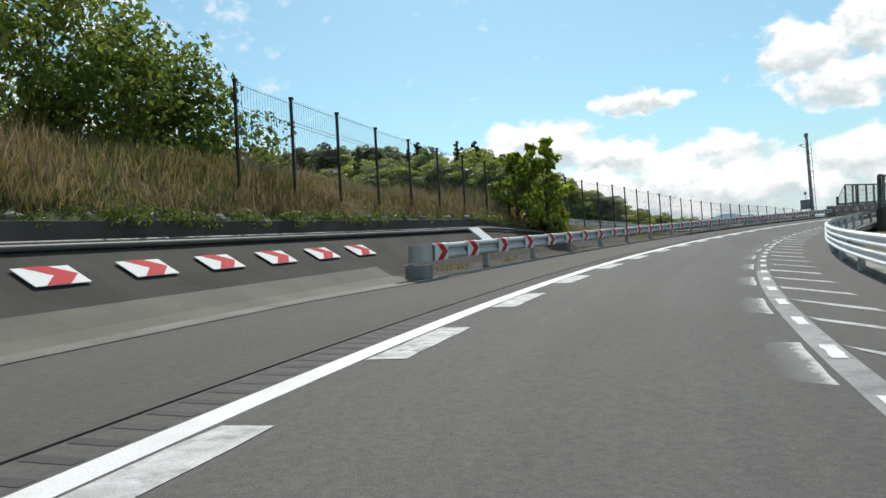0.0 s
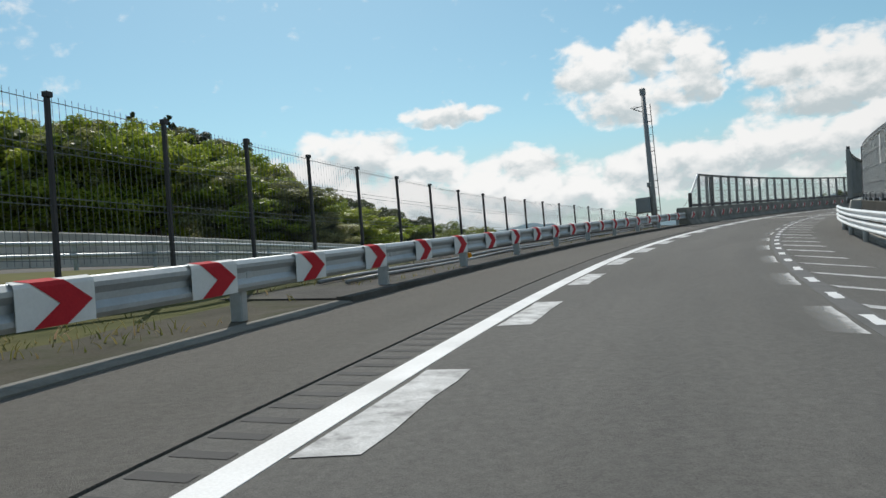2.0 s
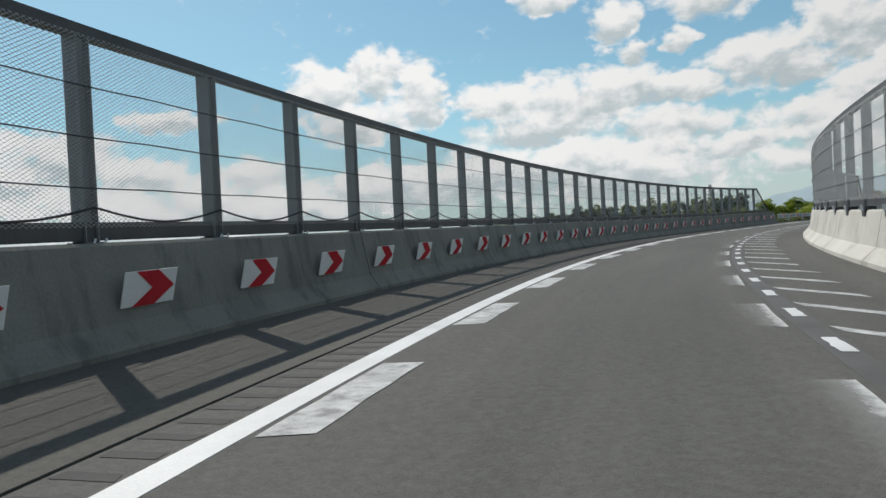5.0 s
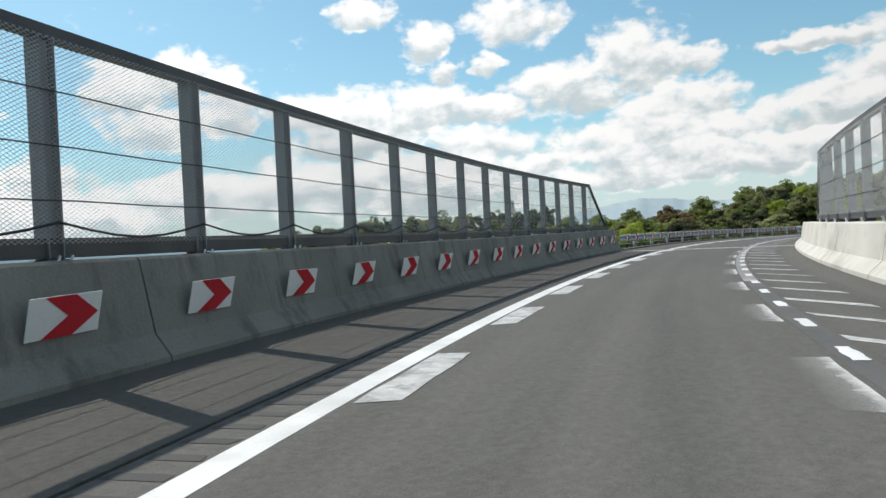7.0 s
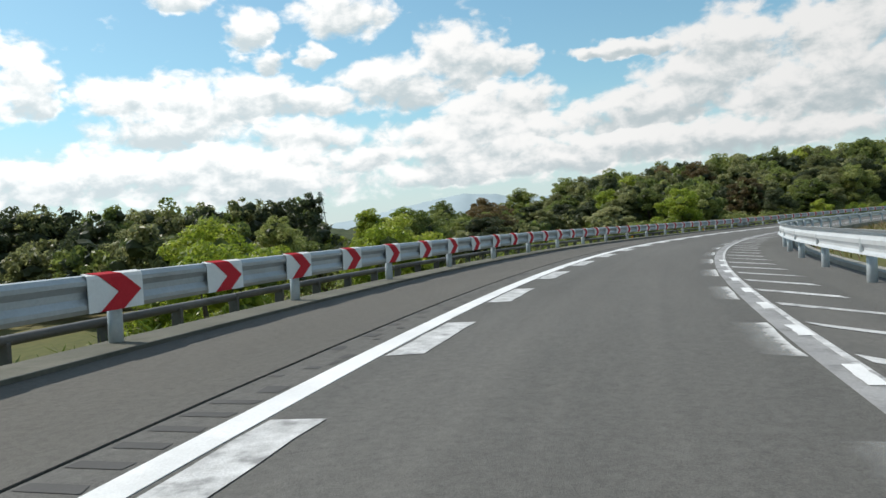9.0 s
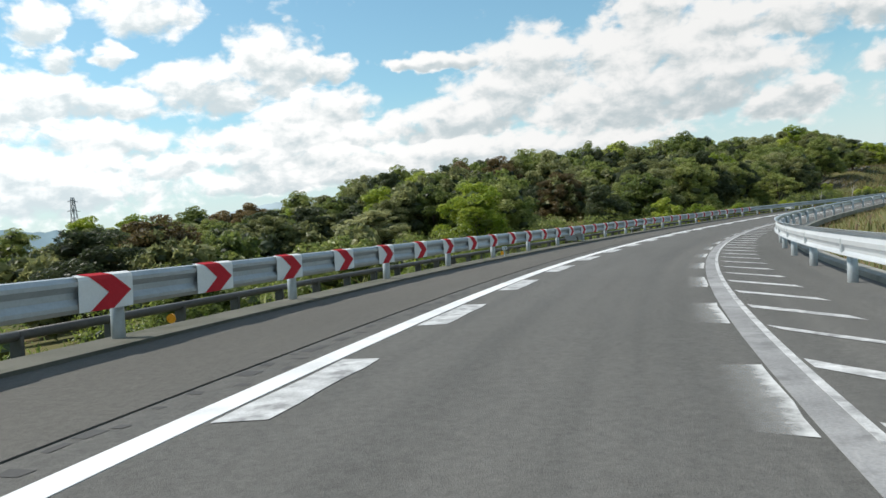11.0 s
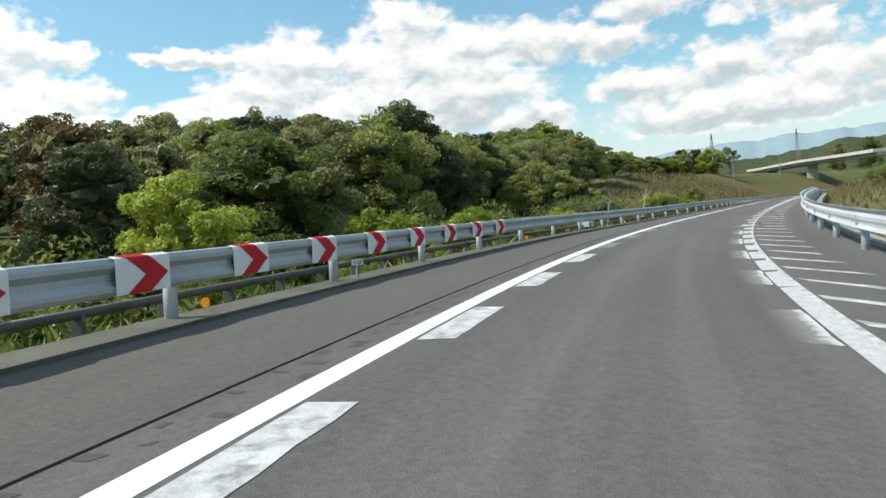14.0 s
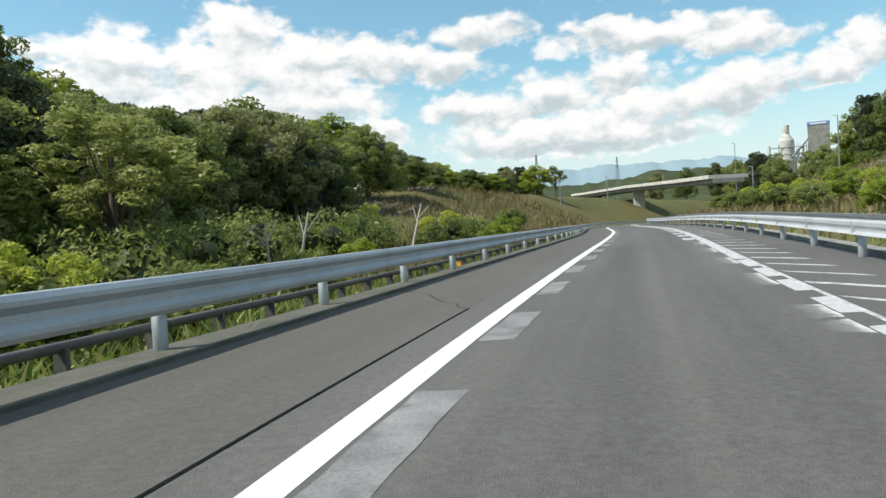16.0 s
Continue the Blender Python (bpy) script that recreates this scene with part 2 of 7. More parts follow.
def box(bm, x0, x1, y0, y1, z0, z1, bevel=0.0, m=None):
    vs = [bm.verts.new(v) for v in ((x0, y0, z0), (x1, y0, z0), (x1, y1, z0), (x0, y1, z0), (x0, y0, z1), (x1, y0, z1), (x1, y1, z1), (x0, y1, z1))]
    fs = [bm.faces.new([vs[k] for k in f]) for f in ((3, 2, 1, 0), (4, 5, 6, 7), (0, 1, 5, 4), (1, 2, 6, 5), (2, 3, 7, 6), (3, 0, 4, 7))]
    if bevel:
        es = list({e for f in fs for e in f.edges})
        r = bmesh.ops.bevel(bm, geom=es, offset=bevel, segments=1, affect="EDGES")
        vs = list({v for f in r["faces"] for v in f.verts} | {v for v in vs if v.is_valid})
    if m is not None:
        bmesh.ops.transform(bm, matrix=m, verts=[v for v in vs if v.is_valid])
    return bm


def tube(bm, points, radius, n=8, radius2=None, cap=True):
    """A round bar along points."""
    pts = [Vector(p) for p in points]
    rings = []
    for k, p in enumerate(pts):
        d = (pts[min(k + 1, len(pts) - 1)] - pts[max(k - 1, 0)]).normalized()
        a = d.orthogonal().normalized() if abs(d.z) > 0.9 else d.cross(Vector((0, 0, 1))).normalized()
        b = d.cross(a)
        r = radius if radius2 is None else radius + (radius2 - radius) * k / (len(pts) - 1)
        rings.append([bm.verts.new(p + (a * math.cos(6.28319 * j / n) + b * math.sin(6.28319 * j / n)) * r) for j in range(n)])
    for q, w in zip(rings, rings[1:]):
        for j in range(n):
            bm.faces.new((q[j], q[(j + 1) % n], w[(j + 1) % n], w[j]))
    if cap:
        bm.faces.new(rings[0][::-1])
        bm.faces.new(rings[-1])
    return bm


def sweep(bm, s0, s1, step, profile, closed=False, cap=True, uv=False):
    """Carry a profile of (o, h) along the ramp. uv: map it by station and offset, in metres."""
    n = max(1, int(round((s1 - s0) / step)))
    rings, place = [], {}
    for k in range(n + 1):
        s = s0 + (s1 - s0) * k / n
        base, tan, left, up = frame_at(s)
        pr = profile(s) if callable(profile) else profile
        rings.append([bm.verts.new(base + left * o + up * h) for o, h in pr])
        if uv:
            place.update({v: (s, o) for v, (o, h) in zip(rings[-1], pr)})
    m = len(rings[0])
    for a, b in zip(rings, rings[1:]):
        for j in range(m if closed else m - 1):
            i = (j + 1) % m
            bm.faces.new((a[j], b[j], b[i], a[i]))
    if closed and cap:
        bm.faces.new(rings[0])
        bm.faces.new(rings[-1][::-1])
    if uv:
        layer = bm.loops.layers.uv.new("UVMap")
        for f in bm.faces:
            for lp in f.loops:
                lp[layer].uv = place[lp.vert]
    return bm


# ---- materials ----
def paint(name, a, b, rough=0.7, scale=3.0, fine=60.0, bump=0.15, metal=0.0, stain=None, stain_amount=0.5, stain_scale=0.6, spec=0.4, per_object=0.0, mode="Object", streak=1.0):
    """Two tones mixed by coarse and fine noise, with relief and a stain."""
    m = bpy.data.materials.new(name)
    m.use_nodes = True
    t = m.node_tree
    s = t.nodes["Principled BSDF"]
    co = t.nodes.new("ShaderNodeTexCoord")
    src = co.outputs["Object"]
    if mode == "World":
        src = t.nodes.new("ShaderNodeNewGeometry").outputs["Position"]
    n1, n2 = node(t, "ShaderNodeTexNoise"), node(t, "ShaderNodeTexNoise")
    n1.inputs["Scale"].default_value, n1.inputs["Detail"].default_value = scale, 5.0
    n2.inputs["Scale"].default_value, n2.inputs["Detail"].default_value = fine, 3.0
    wire(t, src, n1.inputs["Vector"])
    wire(t, src, n2.inputs["Vector"])
    f = math_node(t, "ADD", math_node(t, "MULTIPLY", n1.outputs[0], 0.6), math_node(t, "MULTIPLY", n2.outputs[0], 0.4))
    r = node(t, "ShaderNodeMapRange")
    wire(t, f, r.inputs[0])
    r.inputs[1].default_value, r.inputs[2].default_value = 0.32, 0.68
    mx = node(t, "ShaderNodeMix", data_type="RGBA")
    wire(t, r.outputs[0], mx.inputs[0])
    mx.inputs[6].default_value, mx.inputs[7].default_value = (*a, 1), (*b, 1)
    col = mx.outputs[2]
    if stain:
        n3 = node(t, "ShaderNodeTexNoise")
        n3.inputs["Scale"].default_value, n3.inputs["Detail"].default_value, n3.inputs["Roughness"].default_value = stain_scale, 7.0, 0.65
        mp = t.nodes.new("ShaderNodeMapping")
        mp.inputs["Scale"].default_value = (1.0, 1.0, streak)
        wire(t, src, mp.inputs["Vector"])
        wire(t, mp.outputs[0], n3.inputs["Vector"])
        q = node(t, "ShaderNodeMapRange", interpolation_type="SMOOTHSTEP")
        wire(t, n3.outputs[0], q.inputs[0])
        q.inputs[1].default_value, q.inputs[2].default_value, q.inputs[4].default_value = 0.48, 0.68, stain_amount
        m2 = node(t, "ShaderNodeMix", data_type="RGBA")
        wire(t, q.outputs[0], m2.inputs[0])
        wire(t, col, m2.inputs[6])
        m2.inputs[7].default_value = (*stain, 1)
        col = m2.outputs[2]
    if per_object:
        oi = t.nodes.new("ShaderNodeObjectInfo")
        hs = t.nodes.new("ShaderNodeHueSaturation")
        v = math_node(t, "ADD", math_node(t, "MULTIPLY", oi.outputs["Random"], per_object), 1.0 - per_object / 2)
        wire(t, v, hs.inputs["Value"])
        wire(t, col, hs.inputs["Color"])
        col = hs.outputs[0]
    wire(t, col, s.inputs["Base Color"])
    s.inputs["Metallic"].default_value = metal
    s.inputs["Specular IOR Level"].default_value = spec
    rr = node(t, "ShaderNodeMapRange")
    wire(t, n2.outputs[0], rr.inputs[0])
    rr.inputs[3].default_value, rr.inputs[4].default_value = max(0.05, rough - 0.12), min(1.0, rough + 0.12)
    wire(t, rr.outputs[0], s.inputs["Roughness"])
    if bump:
        bp = t.nodes.new("ShaderNodeBump")
        bp.inputs["Strength"].default_value, bp.inputs["Distance"].default_value = bump, 0.02
        wire(t, n2.outputs[0], bp.inputs["Height"])
        wire(t, bp.outputs[0], s.inputs["Normal"])
    return m


def leaf_material(name, tones, gloss=0.45, thin=0.52, spread=0.5):
    """Foliage with a tone for each leaf island and each plant."""
    m = bpy.data.materials.new(name)
    m.use_nodes = True
    t = m.node_tree
    s = t.nodes["Principled BSDF"]
    g = t.nodes.new("ShaderNodeNewGeometry")
    oi = t.nodes.new("ShaderNodeObjectInfo")
    co = t.nodes.new("ShaderNodeTexCoord")
    nz = node(t, "ShaderNodeTexNoise")
    nz.inputs["Scale"].default_value, nz.inputs["Detail"].default_value = 0.45, 2.0
    wire(t, co.outputs["Object"], nz.inputs["Vector"])
    grove = math_node(t, "MULTIPLY", math_node(t, "SUBTRACT", nz.outputs[0], 0.5), 1.1)
    f = math_node(t, "ADD", math_node(t, "MULTIPLY", g.outputs["Random Per Island"], 1 - spread), math_node(t, "MULTIPLY", oi.outputs["Random"], spread))
    f = math_node(t, "ADD", f, grove, clamp=True)
    r = t.nodes.new("ShaderNodeValToRGB")
    e = r.color_ramp.elements
    while len(e) < len(tones):
        e.new(0.5)
    for k, c in enumerate(tones):
        e[k].position, e[k].color = k / (len(tones) - 1), (*c, 1)
    wire(t, f, r.inputs[0])
    wire(t, r.outputs[0], s.inputs["Base Color"])
    s.inputs["Roughness"].default_value = gloss
    s.inputs["Specular IOR Level"].default_value = 0.35
    tr = t.nodes.new("ShaderNodeBsdfTranslucent")
    wire(t, r.outputs[0], tr.inputs[0])
    mx = t.nodes.new("ShaderNodeMixShader")
    mx.inputs[0].default_value = thin
    wire(t, s.outputs[0], mx.inputs[1])
    wire(t, tr.outputs[0], mx.inputs[2])
    wire(t, mx.outputs[0], t.nodes["Material Output"].inputs[0])
    return m


def net_material(name, pitch, cover, colour):
    """Expanded-metal netting: a diamond lattice with open meshes. The sheet's UV map is in metres."""
    m = bpy.data.materials.new(name)
    m.use_nodes = True
    t = m.node_tree
    s = t.nodes["Principled BSDF"]
    s.inputs["Base Color"].default_value = (*colour, 1)
    s.inputs["Roughness"].default_value, s.inputs["Metallic"].default_value = 0.5, 0.3
    uv = t.nodes.new("ShaderNodeUVMap")
    sep = t.nodes.new("ShaderNodeSeparateXYZ")
    wire(t, uv.outputs[0], sep.inputs[0])
    u = math_node(t, "MULTIPLY", sep.outputs[0], 1 / pitch)
    v = math_node(t, "MULTIPLY", sep.outputs[1], 1 / (pitch * 0.55))
    best = None
    for sign in (1.0, -1.0):
        w = math_node(t, "FRACT", math_node(t, "ADD", u, math_node(t, "MULTIPLY", v, sign)))
        d = math_node(t, "ABSOLUTE", math_node(t, "SUBTRACT", w, 0.5))
        best = d if best is None else math_node(t, "MINIMUM", best, d)
    solid = math_node(t, "LESS_THAN", best, cover * 0.5)
    tr = t.nodes.new("ShaderNodeBsdfTransparent")
    mx = t.nodes.new("ShaderNodeMixShader")
    wire(t, solid, mx.inputs[0])
    wire(t, tr.outputs[0], mx.inputs[1])
    wire(t, s.outputs[0], mx.inputs[2])
    wire(t, mx.outputs[0], t.nodes["Material Output"].inputs[0])
    return m


def worn_asphalt(name, dark, light, polish, tracks):
    """Rolled asphalt: aggregate grain, patches, and tracks worn along the lane. The sheet's UV map is in metres along and across."""
    m = bpy.data.materials.new(name)
    m.use_nodes = True
    t = m.node_tree
    s = t.nodes["Principled BSDF"]
    uv = t.nodes.new("ShaderNodeUVMap")
    pos = t.nodes.new("ShaderNodeNewGeometry").outputs["Position"]

    def layer(vector, scale, detail, stretch=(1.0, 1.0, 1.0), rough=0.55):
        mp = t.nodes.new("ShaderNodeMapping")
        mp.inputs["Scale"].default_value = stretch
        wire(t, vector, mp.inputs["Vector"])
        n = node(t, "ShaderNodeTexNoise")
        n.inputs["Scale"].default_value, n.inputs["Detail"].default_value, n.inputs["Roughness"].default_value = scale, detail, rough
        wire(t, mp.outputs[0], n.inputs["Vector"])
        return n.outputs[0]

    streak = layer(uv.outputs[0], 1.0, 5.0, (0.03, 2.2, 1.0))
    patch = layer(uv.outputs[0], 1.0, 6.0, (0.10, 0.5, 1.0), 0.6)
    grain = layer(pos, 95.0, 3.0, rough=0.7)
    chips = layer(pos, 16.0, 4.0, rough=0.7)
    f = math_node(t, "ADD", math_node(t, "MULTIPLY", streak, 0.75 * tracks), math_node(t, "MULTIPLY", patch, 0.45))
    f = math_node(t, "ADD", f, math_node(t, "MULTIPLY", grain, 0.95))
    f = math_node(t, "ADD", f, math_node(t, "MULTIPLY", chips, 0.70))
    r = node(t, "ShaderNodeMapRange")
    wire(t, f, r.inputs[0])
    mid = 0.5 * (0.75 * tracks + 2.1)
    r.inputs[1].default_value, r.inputs[2].default_value = mid - 0.40, mid + 0.40
    mx = node(t, "ShaderNodeMix", data_type="RGBA")
    wire(t, r.outputs[0], mx.inputs[0])
    mx.inputs[6].default_value, mx.inputs[7].default_value = (*dark, 1), (*light, 1)
    wire(t, mx.outputs[2], s.inputs["Base Color"])
    rr = node(t, "ShaderNodeMapRange")
    wire(t, streak, rr.inputs[0])
    rr.inputs[1].default_value, rr.inputs[2].default_value = 0.3, 0.7
    rr.inputs[3].default_value, rr.inputs[4].default_value = polish - 0.08, polish + 0.08
    wire(t, rr.outputs[0], s.inputs["Roughness"])
    s.inputs["Specular IOR Level"].default_value = 0.22
    bp = t.nodes.new("ShaderNodeBump")
    bp.inputs["Strength"].default_value, bp.inputs["Distance"].default_value = 0.45, 0.02
    wire(t, grain, bp.inputs["Height"])
    wire(t, bp.outputs[0], s.inputs["Normal"])
    return m


def fading_mark(name):
    """Thermoplastic paint worn away across its width, from a bright rim to bare asphalt. UV: along, and 0 at the rim."""
    m = bpy.data.materials.new(name)
    m.use_nodes = True
    t = m.node_tree
    s = t.nodes["Principled BSDF"]
    uv = t.nodes.new("ShaderNodeUVMap")
    sep = t.nodes.new("ShaderNodeSeparateXYZ")
    wire(t, uv.outputs[0], sep.inputs[0])
    n = node(t, "ShaderNodeTexNoise")
    n.inputs["Scale"].default_value, n.inputs["Detail"].default_value, n.inputs["Roughness"].default_value = 7.0, 7.0, 0.7
    wire(t, t.nodes.new("ShaderNodeNewGeometry").outputs["Position"], n.inputs["Vector"])
    left = math_node(t, "SUBTRACT", math_node(t, "ADD", 1.0, math_node(t, "MULTIPLY", math_node(t, "SUBTRACT", n.outputs[0], 0.5), 0.7)), sep.outputs[1])
    r = t.nodes.new("ShaderNodeValToRGB")
    e = r.color_ramp.elements
    e[0].position, e[0].color = 0.12, (0.0, 0.0, 0.0, 1)
    e[1].position, e[1].color = 1.0, (0.95, 0.95, 0.95, 1)
    mid = e.new(0.70)
    mid.color = (0.22, 0.22, 0.22, 1)
    wire(t, left, r.inputs[0])
    s.inputs["Base Color"].default_value = (0.58, 0.58, 0.565, 1)
    s.inputs["Roughness"].default_value = 0.8
    wire(t, r.outputs[0], s.inputs["Alpha"])
    return m


lane_asphalt = worn_asphalt("lane_asphalt", (0.058, 0.056, 0.051), (0.175, 0.169, 0.156), 0.84, 0.8)
side_asphalt = worn_asphalt("side_asphalt", (0.060, 0.057, 0.050), (0.165, 0.156, 0.140), 0.90, 0.4)
rim_paint = fading_mark("rim_paint")
removed_line = paint("removed_line", (0.085, 0.083, 0.079), (0.125, 0.122, 0.116), 0.7, 2.0, 60, 0.2, mode="World", spec=0.3)
line_pale = paint("line_pale", (0.40, 0.40, 0.39), (0.58, 0.58, 0.57), 0.7, 9.0, 70, 0.3, stain=(0.26, 0.257, 0.25), stain_amount=0.5, stain_scale=16.0, mode="World")
kerb_concrete = paint("kerb_concrete", (0.15, 0.143, 0.122), (0.24, 0.23, 0.20), 0.9, 0.9, 40, 0.3, stain=(0.10, 0.096, 0.08), stain_amount=0.6, stain_scale=1.1, mode="World")
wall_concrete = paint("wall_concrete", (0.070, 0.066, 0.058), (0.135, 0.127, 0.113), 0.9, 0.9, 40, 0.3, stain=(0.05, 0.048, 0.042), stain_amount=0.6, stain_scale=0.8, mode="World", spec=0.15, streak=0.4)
# gravel tone lowered to hold the shade beneath the guardrail
gravel = paint("gravel", (0.045, 0.044, 0.040), (0.115, 0.110, 0.102), 0.95, 1.2, 22, 0.8, stain=(0.07, 0.075, 0.04), stain_amount=0.6, stain_scale=0.9, mode="World", spec=0.15)
soil = paint("soil", (0.045, 0.042, 0.030), (0.105, 0.096, 0.075), 0.95, 1.4, 30, 0.5, stain=(0.05, 0.055, 0.025), stain_amount=0.7, stain_scale=1.2, mode="World", spec=0.1)
asphalt = paint("asphalt", (0.078, 0.074, 0.068), (0.136, 0.129, 0.119), 0.85, 0.35, 70, 0.4, stain=(0.16, 0.152, 0.14), stain_amount=0.5, stain_scale=0.25, mode="World", spec=0.3)
shoulder_asphalt = paint("shoulder_asphalt", (0.085, 0.079, 0.070), (0.135, 0.127, 0.114), 0.88, 0.5, 80, 0.3, stain=(0.085, 0.08, 0.075), stain_amount=0.4, stain_scale=0.4, mode="World", spec=0.25)
faded_paint = paint("faded_paint", (0.13, 0.129, 0.126), (0.30, 0.298, 0.29), 0.8, 2.0, 45, 0.3, stain=(0.11, 0.108, 0.105), stain_amount=0.8, stain_scale=2.6, mode="World")
gutter = paint("gutter", (0.10, 0.095, 0.077), (0.175, 0.165, 0.134), 0.9, 0.8, 40, 0.25, stain=(0.12, 0.115, 0.095), stain_amount=0.7, stain_scale=1.1, mode="World")
scrub_brown = leaf_material("scrub_brown", [(0.09, 0.10, 0.03), (0.17, 0.14, 0.06), (0.24, 0.17, 0.09), (0.28, 0.24, 0.10)], 0.8, 0.3, 0.0)
groove_soft = paint("groove_soft", (0.05, 0.049, 0.047), (0.085, 0.082, 0.079), 0.9, 2, 50, 0.1, mode="World")
groove_dark = paint("groove_dark", (0.02, 0.02, 0.02), (0.04, 0.038, 0.036), 0.9, 2, 50, 0.1, mode="World")
white_line = paint("white_line", (0.62, 0.62, 0.61), (0.82, 0.82, 0.81), 0.6, 1.5, 60, 0.2, stain=(0.4, 0.4, 0.39), stain_amount=0.35, stain_scale=1.2, mode="World")
worn_paint = paint("worn_paint", (0.30, 0.30, 0.295), (0.68, 0.68, 0.67), 0.7, 6.0, 80, 0.3, stain=(0.14, 0.137, 0.135), stain_amount=0.75, stain_scale=5.0, mode="World")
grey_paint = paint("grey_paint", (0.18, 0.178, 0.175), (0.36, 0.355, 0.35), 0.75, 1.2, 45, 0.3, stain=(0.13, 0.128, 0.125), stain_amount=0.7, stain_scale=3.0, mode="World")
concrete = paint("concrete", (0.20, 0.195, 0.172), (0.31, 0.30, 0.265), 0.85, 0.8, 40, 0.25, stain=(0.11, 0.11, 0.10), stain_amount=0.65, stain_scale=0.9, mode="World", per_object=0.12)
# base tone lowered for the shaded face; the streaked stains are its own
shaded_parapet_concrete = paint("shaded_parapet_concrete", (0.165, 0.158, 0.138), (0.265, 0.252, 0.218), 0.85, 0.7, 40, 0.25, stain=(0.085, 0.082, 0.072), stain_amount=0.65, stain_scale=2.6, mode="World", per_object=0.14, streak=0.22)
verge_concrete = paint("verge_concrete", (0.07, 0.07, 0.052), (0.14, 0.133, 0.105), 0.9, 1.2, 40, 0.3, stain=(0.055, 0.06, 0.035), stain_amount=0.7, stain_scale=1.6, mode="World")
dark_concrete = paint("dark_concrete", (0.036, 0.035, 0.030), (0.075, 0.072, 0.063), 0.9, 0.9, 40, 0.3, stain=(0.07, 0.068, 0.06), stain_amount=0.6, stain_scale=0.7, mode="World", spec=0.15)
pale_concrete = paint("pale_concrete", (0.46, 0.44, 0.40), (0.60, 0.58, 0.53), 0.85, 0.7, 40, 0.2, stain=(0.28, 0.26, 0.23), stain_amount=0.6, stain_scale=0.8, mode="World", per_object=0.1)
galvanised = paint("galvanised", (0.34, 0.37, 0.38), (0.48, 0.51, 0.52), 0.5, 1.2, 30, 0.04, 0.45, stain=(0.25, 0.26, 0.26), stain_amount=0.4, stain_scale=1.0, mode="World", spec=0.5)
white_steel = paint("white_steel", (0.62, 0.64, 0.65), (0.76, 0.78, 0.78), 0.4, 1.0, 30, 0.04, 0.1, stain=(0.5, 0.5, 0.48), stain_amount=0.3, mode="World", spec=0.5)
pale_steel = paint("pale_steel", (0.46, 0.48, 0.49), (0.60, 0.62, 0.63), 0.42, 1.0, 30, 0.04, 0.25, stain=(0.36, 0.36, 0.35), stain_amount=0.35, mode="World", spec=0.5)
dark_steel = paint("dark_steel", (0.055, 0.055, 0.06), (0.10, 0.10, 0.105), 0.55, 2, 40, 0.08, 0.2, stain=(0.13, 0.11, 0.09), stain_amount=0.3, mode="World")
grey_steel = paint("grey_steel", (0.20, 0.21, 0.22), (0.30, 0.31, 0.32), 0.5, 2, 40, 0.05, 0.3, mode="World")
post_black = paint("post_black", (0.02, 0.018, 0.02), (0.045, 0.042, 0.045), 0.5, 2, 40, 0.05, 0.1, mode="World")
sign_white = paint("sign_white", (0.70, 0.70, 0.68), (0.80, 0.80, 0.78), 0.75, 2, 40, 0.02, spec=0.12, stain=(0.55, 0.54, 0.5), stain_amount=0.25, stain_scale=3)
sign_red = paint("sign_red", (0.42, 0.02, 0.03), (0.55, 0.035, 0.045), 0.75, 2, 40, 0.02, spec=0.12)
orange_lens = paint("orange_lens", (0.75, 0.28, 0.01), (0.9, 0.38, 0.02), 0.3, 3, 30, 0.0)
pipe_dark = paint("pipe_dark", (0.06, 0.06, 0.058), (0.11, 0.108, 0.10), 0.6, 2, 30, 0.1, stain=(0.2, 0.19, 0.17), stain_amount=0.4, mode="World")
cabinet_grey = paint("cabinet_grey", (0.19, 0.21, 0.22), (0.28, 0.30, 0.31), 0.5, 1.5, 30, 0.03, 0.15, stain=(0.22, 0.22, 0.2), stain_amount=0.3, mode="World")
bark = paint("bark", (0.07, 0.055, 0.04), (0.16, 0.13, 0.10), 0.9, 4, 30, 0.5)
dead_wood = paint("dead_wood", (0.35, 0.32, 0.28), (0.5, 0.47, 0.42), 0.9, 3, 30, 0.3)
block_grey = paint("block_grey", (0.17, 0.18, 0.185), (0.26, 0.27, 0.275), 0.6, 1.5, 30, 0.1, stain=(0.04, 0.042, 0.042), stain_amount=0.5, mode="World")
stone = paint("stone", (0.20, 0.19, 0.17), (0.36, 0.34, 0.30), 0.9, 3, 30, 0.4, per_object=0.5)
earth = paint("earth", (0.065, 0.075, 0.026), (0.15, 0.145, 0.056), 0.95, 0.06, 1.5, 0.4, stain=(0.19, 0.125, 0.065), stain_amount=0.6, stain_scale=0.035, mode="World", spec=0.1)
far_green = paint("far_green", (0.030, 0.042, 0.020), (0.075, 0.090, 0.042), 0.95, 0.09, 0.35, 0.8, mode="World", spec=0.1)
# distance haze is mixed into both of these base colours
far_haze_blue = paint("far_haze_blue", (0.21, 0.29, 0.33), (0.25, 0.335, 0.37), 1.0, 0.002, 0.02, 0.0, mode="World", spec=0.0)
far_haze_pale = paint("far_haze_pale", (0.40, 0.48, 0.51), (0.45, 0.53, 0.56), 1.0, 0.002, 0.02, 0.0, mode="World", spec=0.0)
leaf_mid = leaf_material("leaf_mid", [(0.075, 0.105, 0.030), (0.155, 0.20, 0.050), (0.27, 0.31, 0.080), (0.43, 0.44, 0.16)])
leaf_bank = leaf_material("leaf_bank", [(0.07, 0.11, 0.022), (0.14, 0.20, 0.035), (0.25, 0.30, 0.06), (0.38, 0.41, 0.12)])
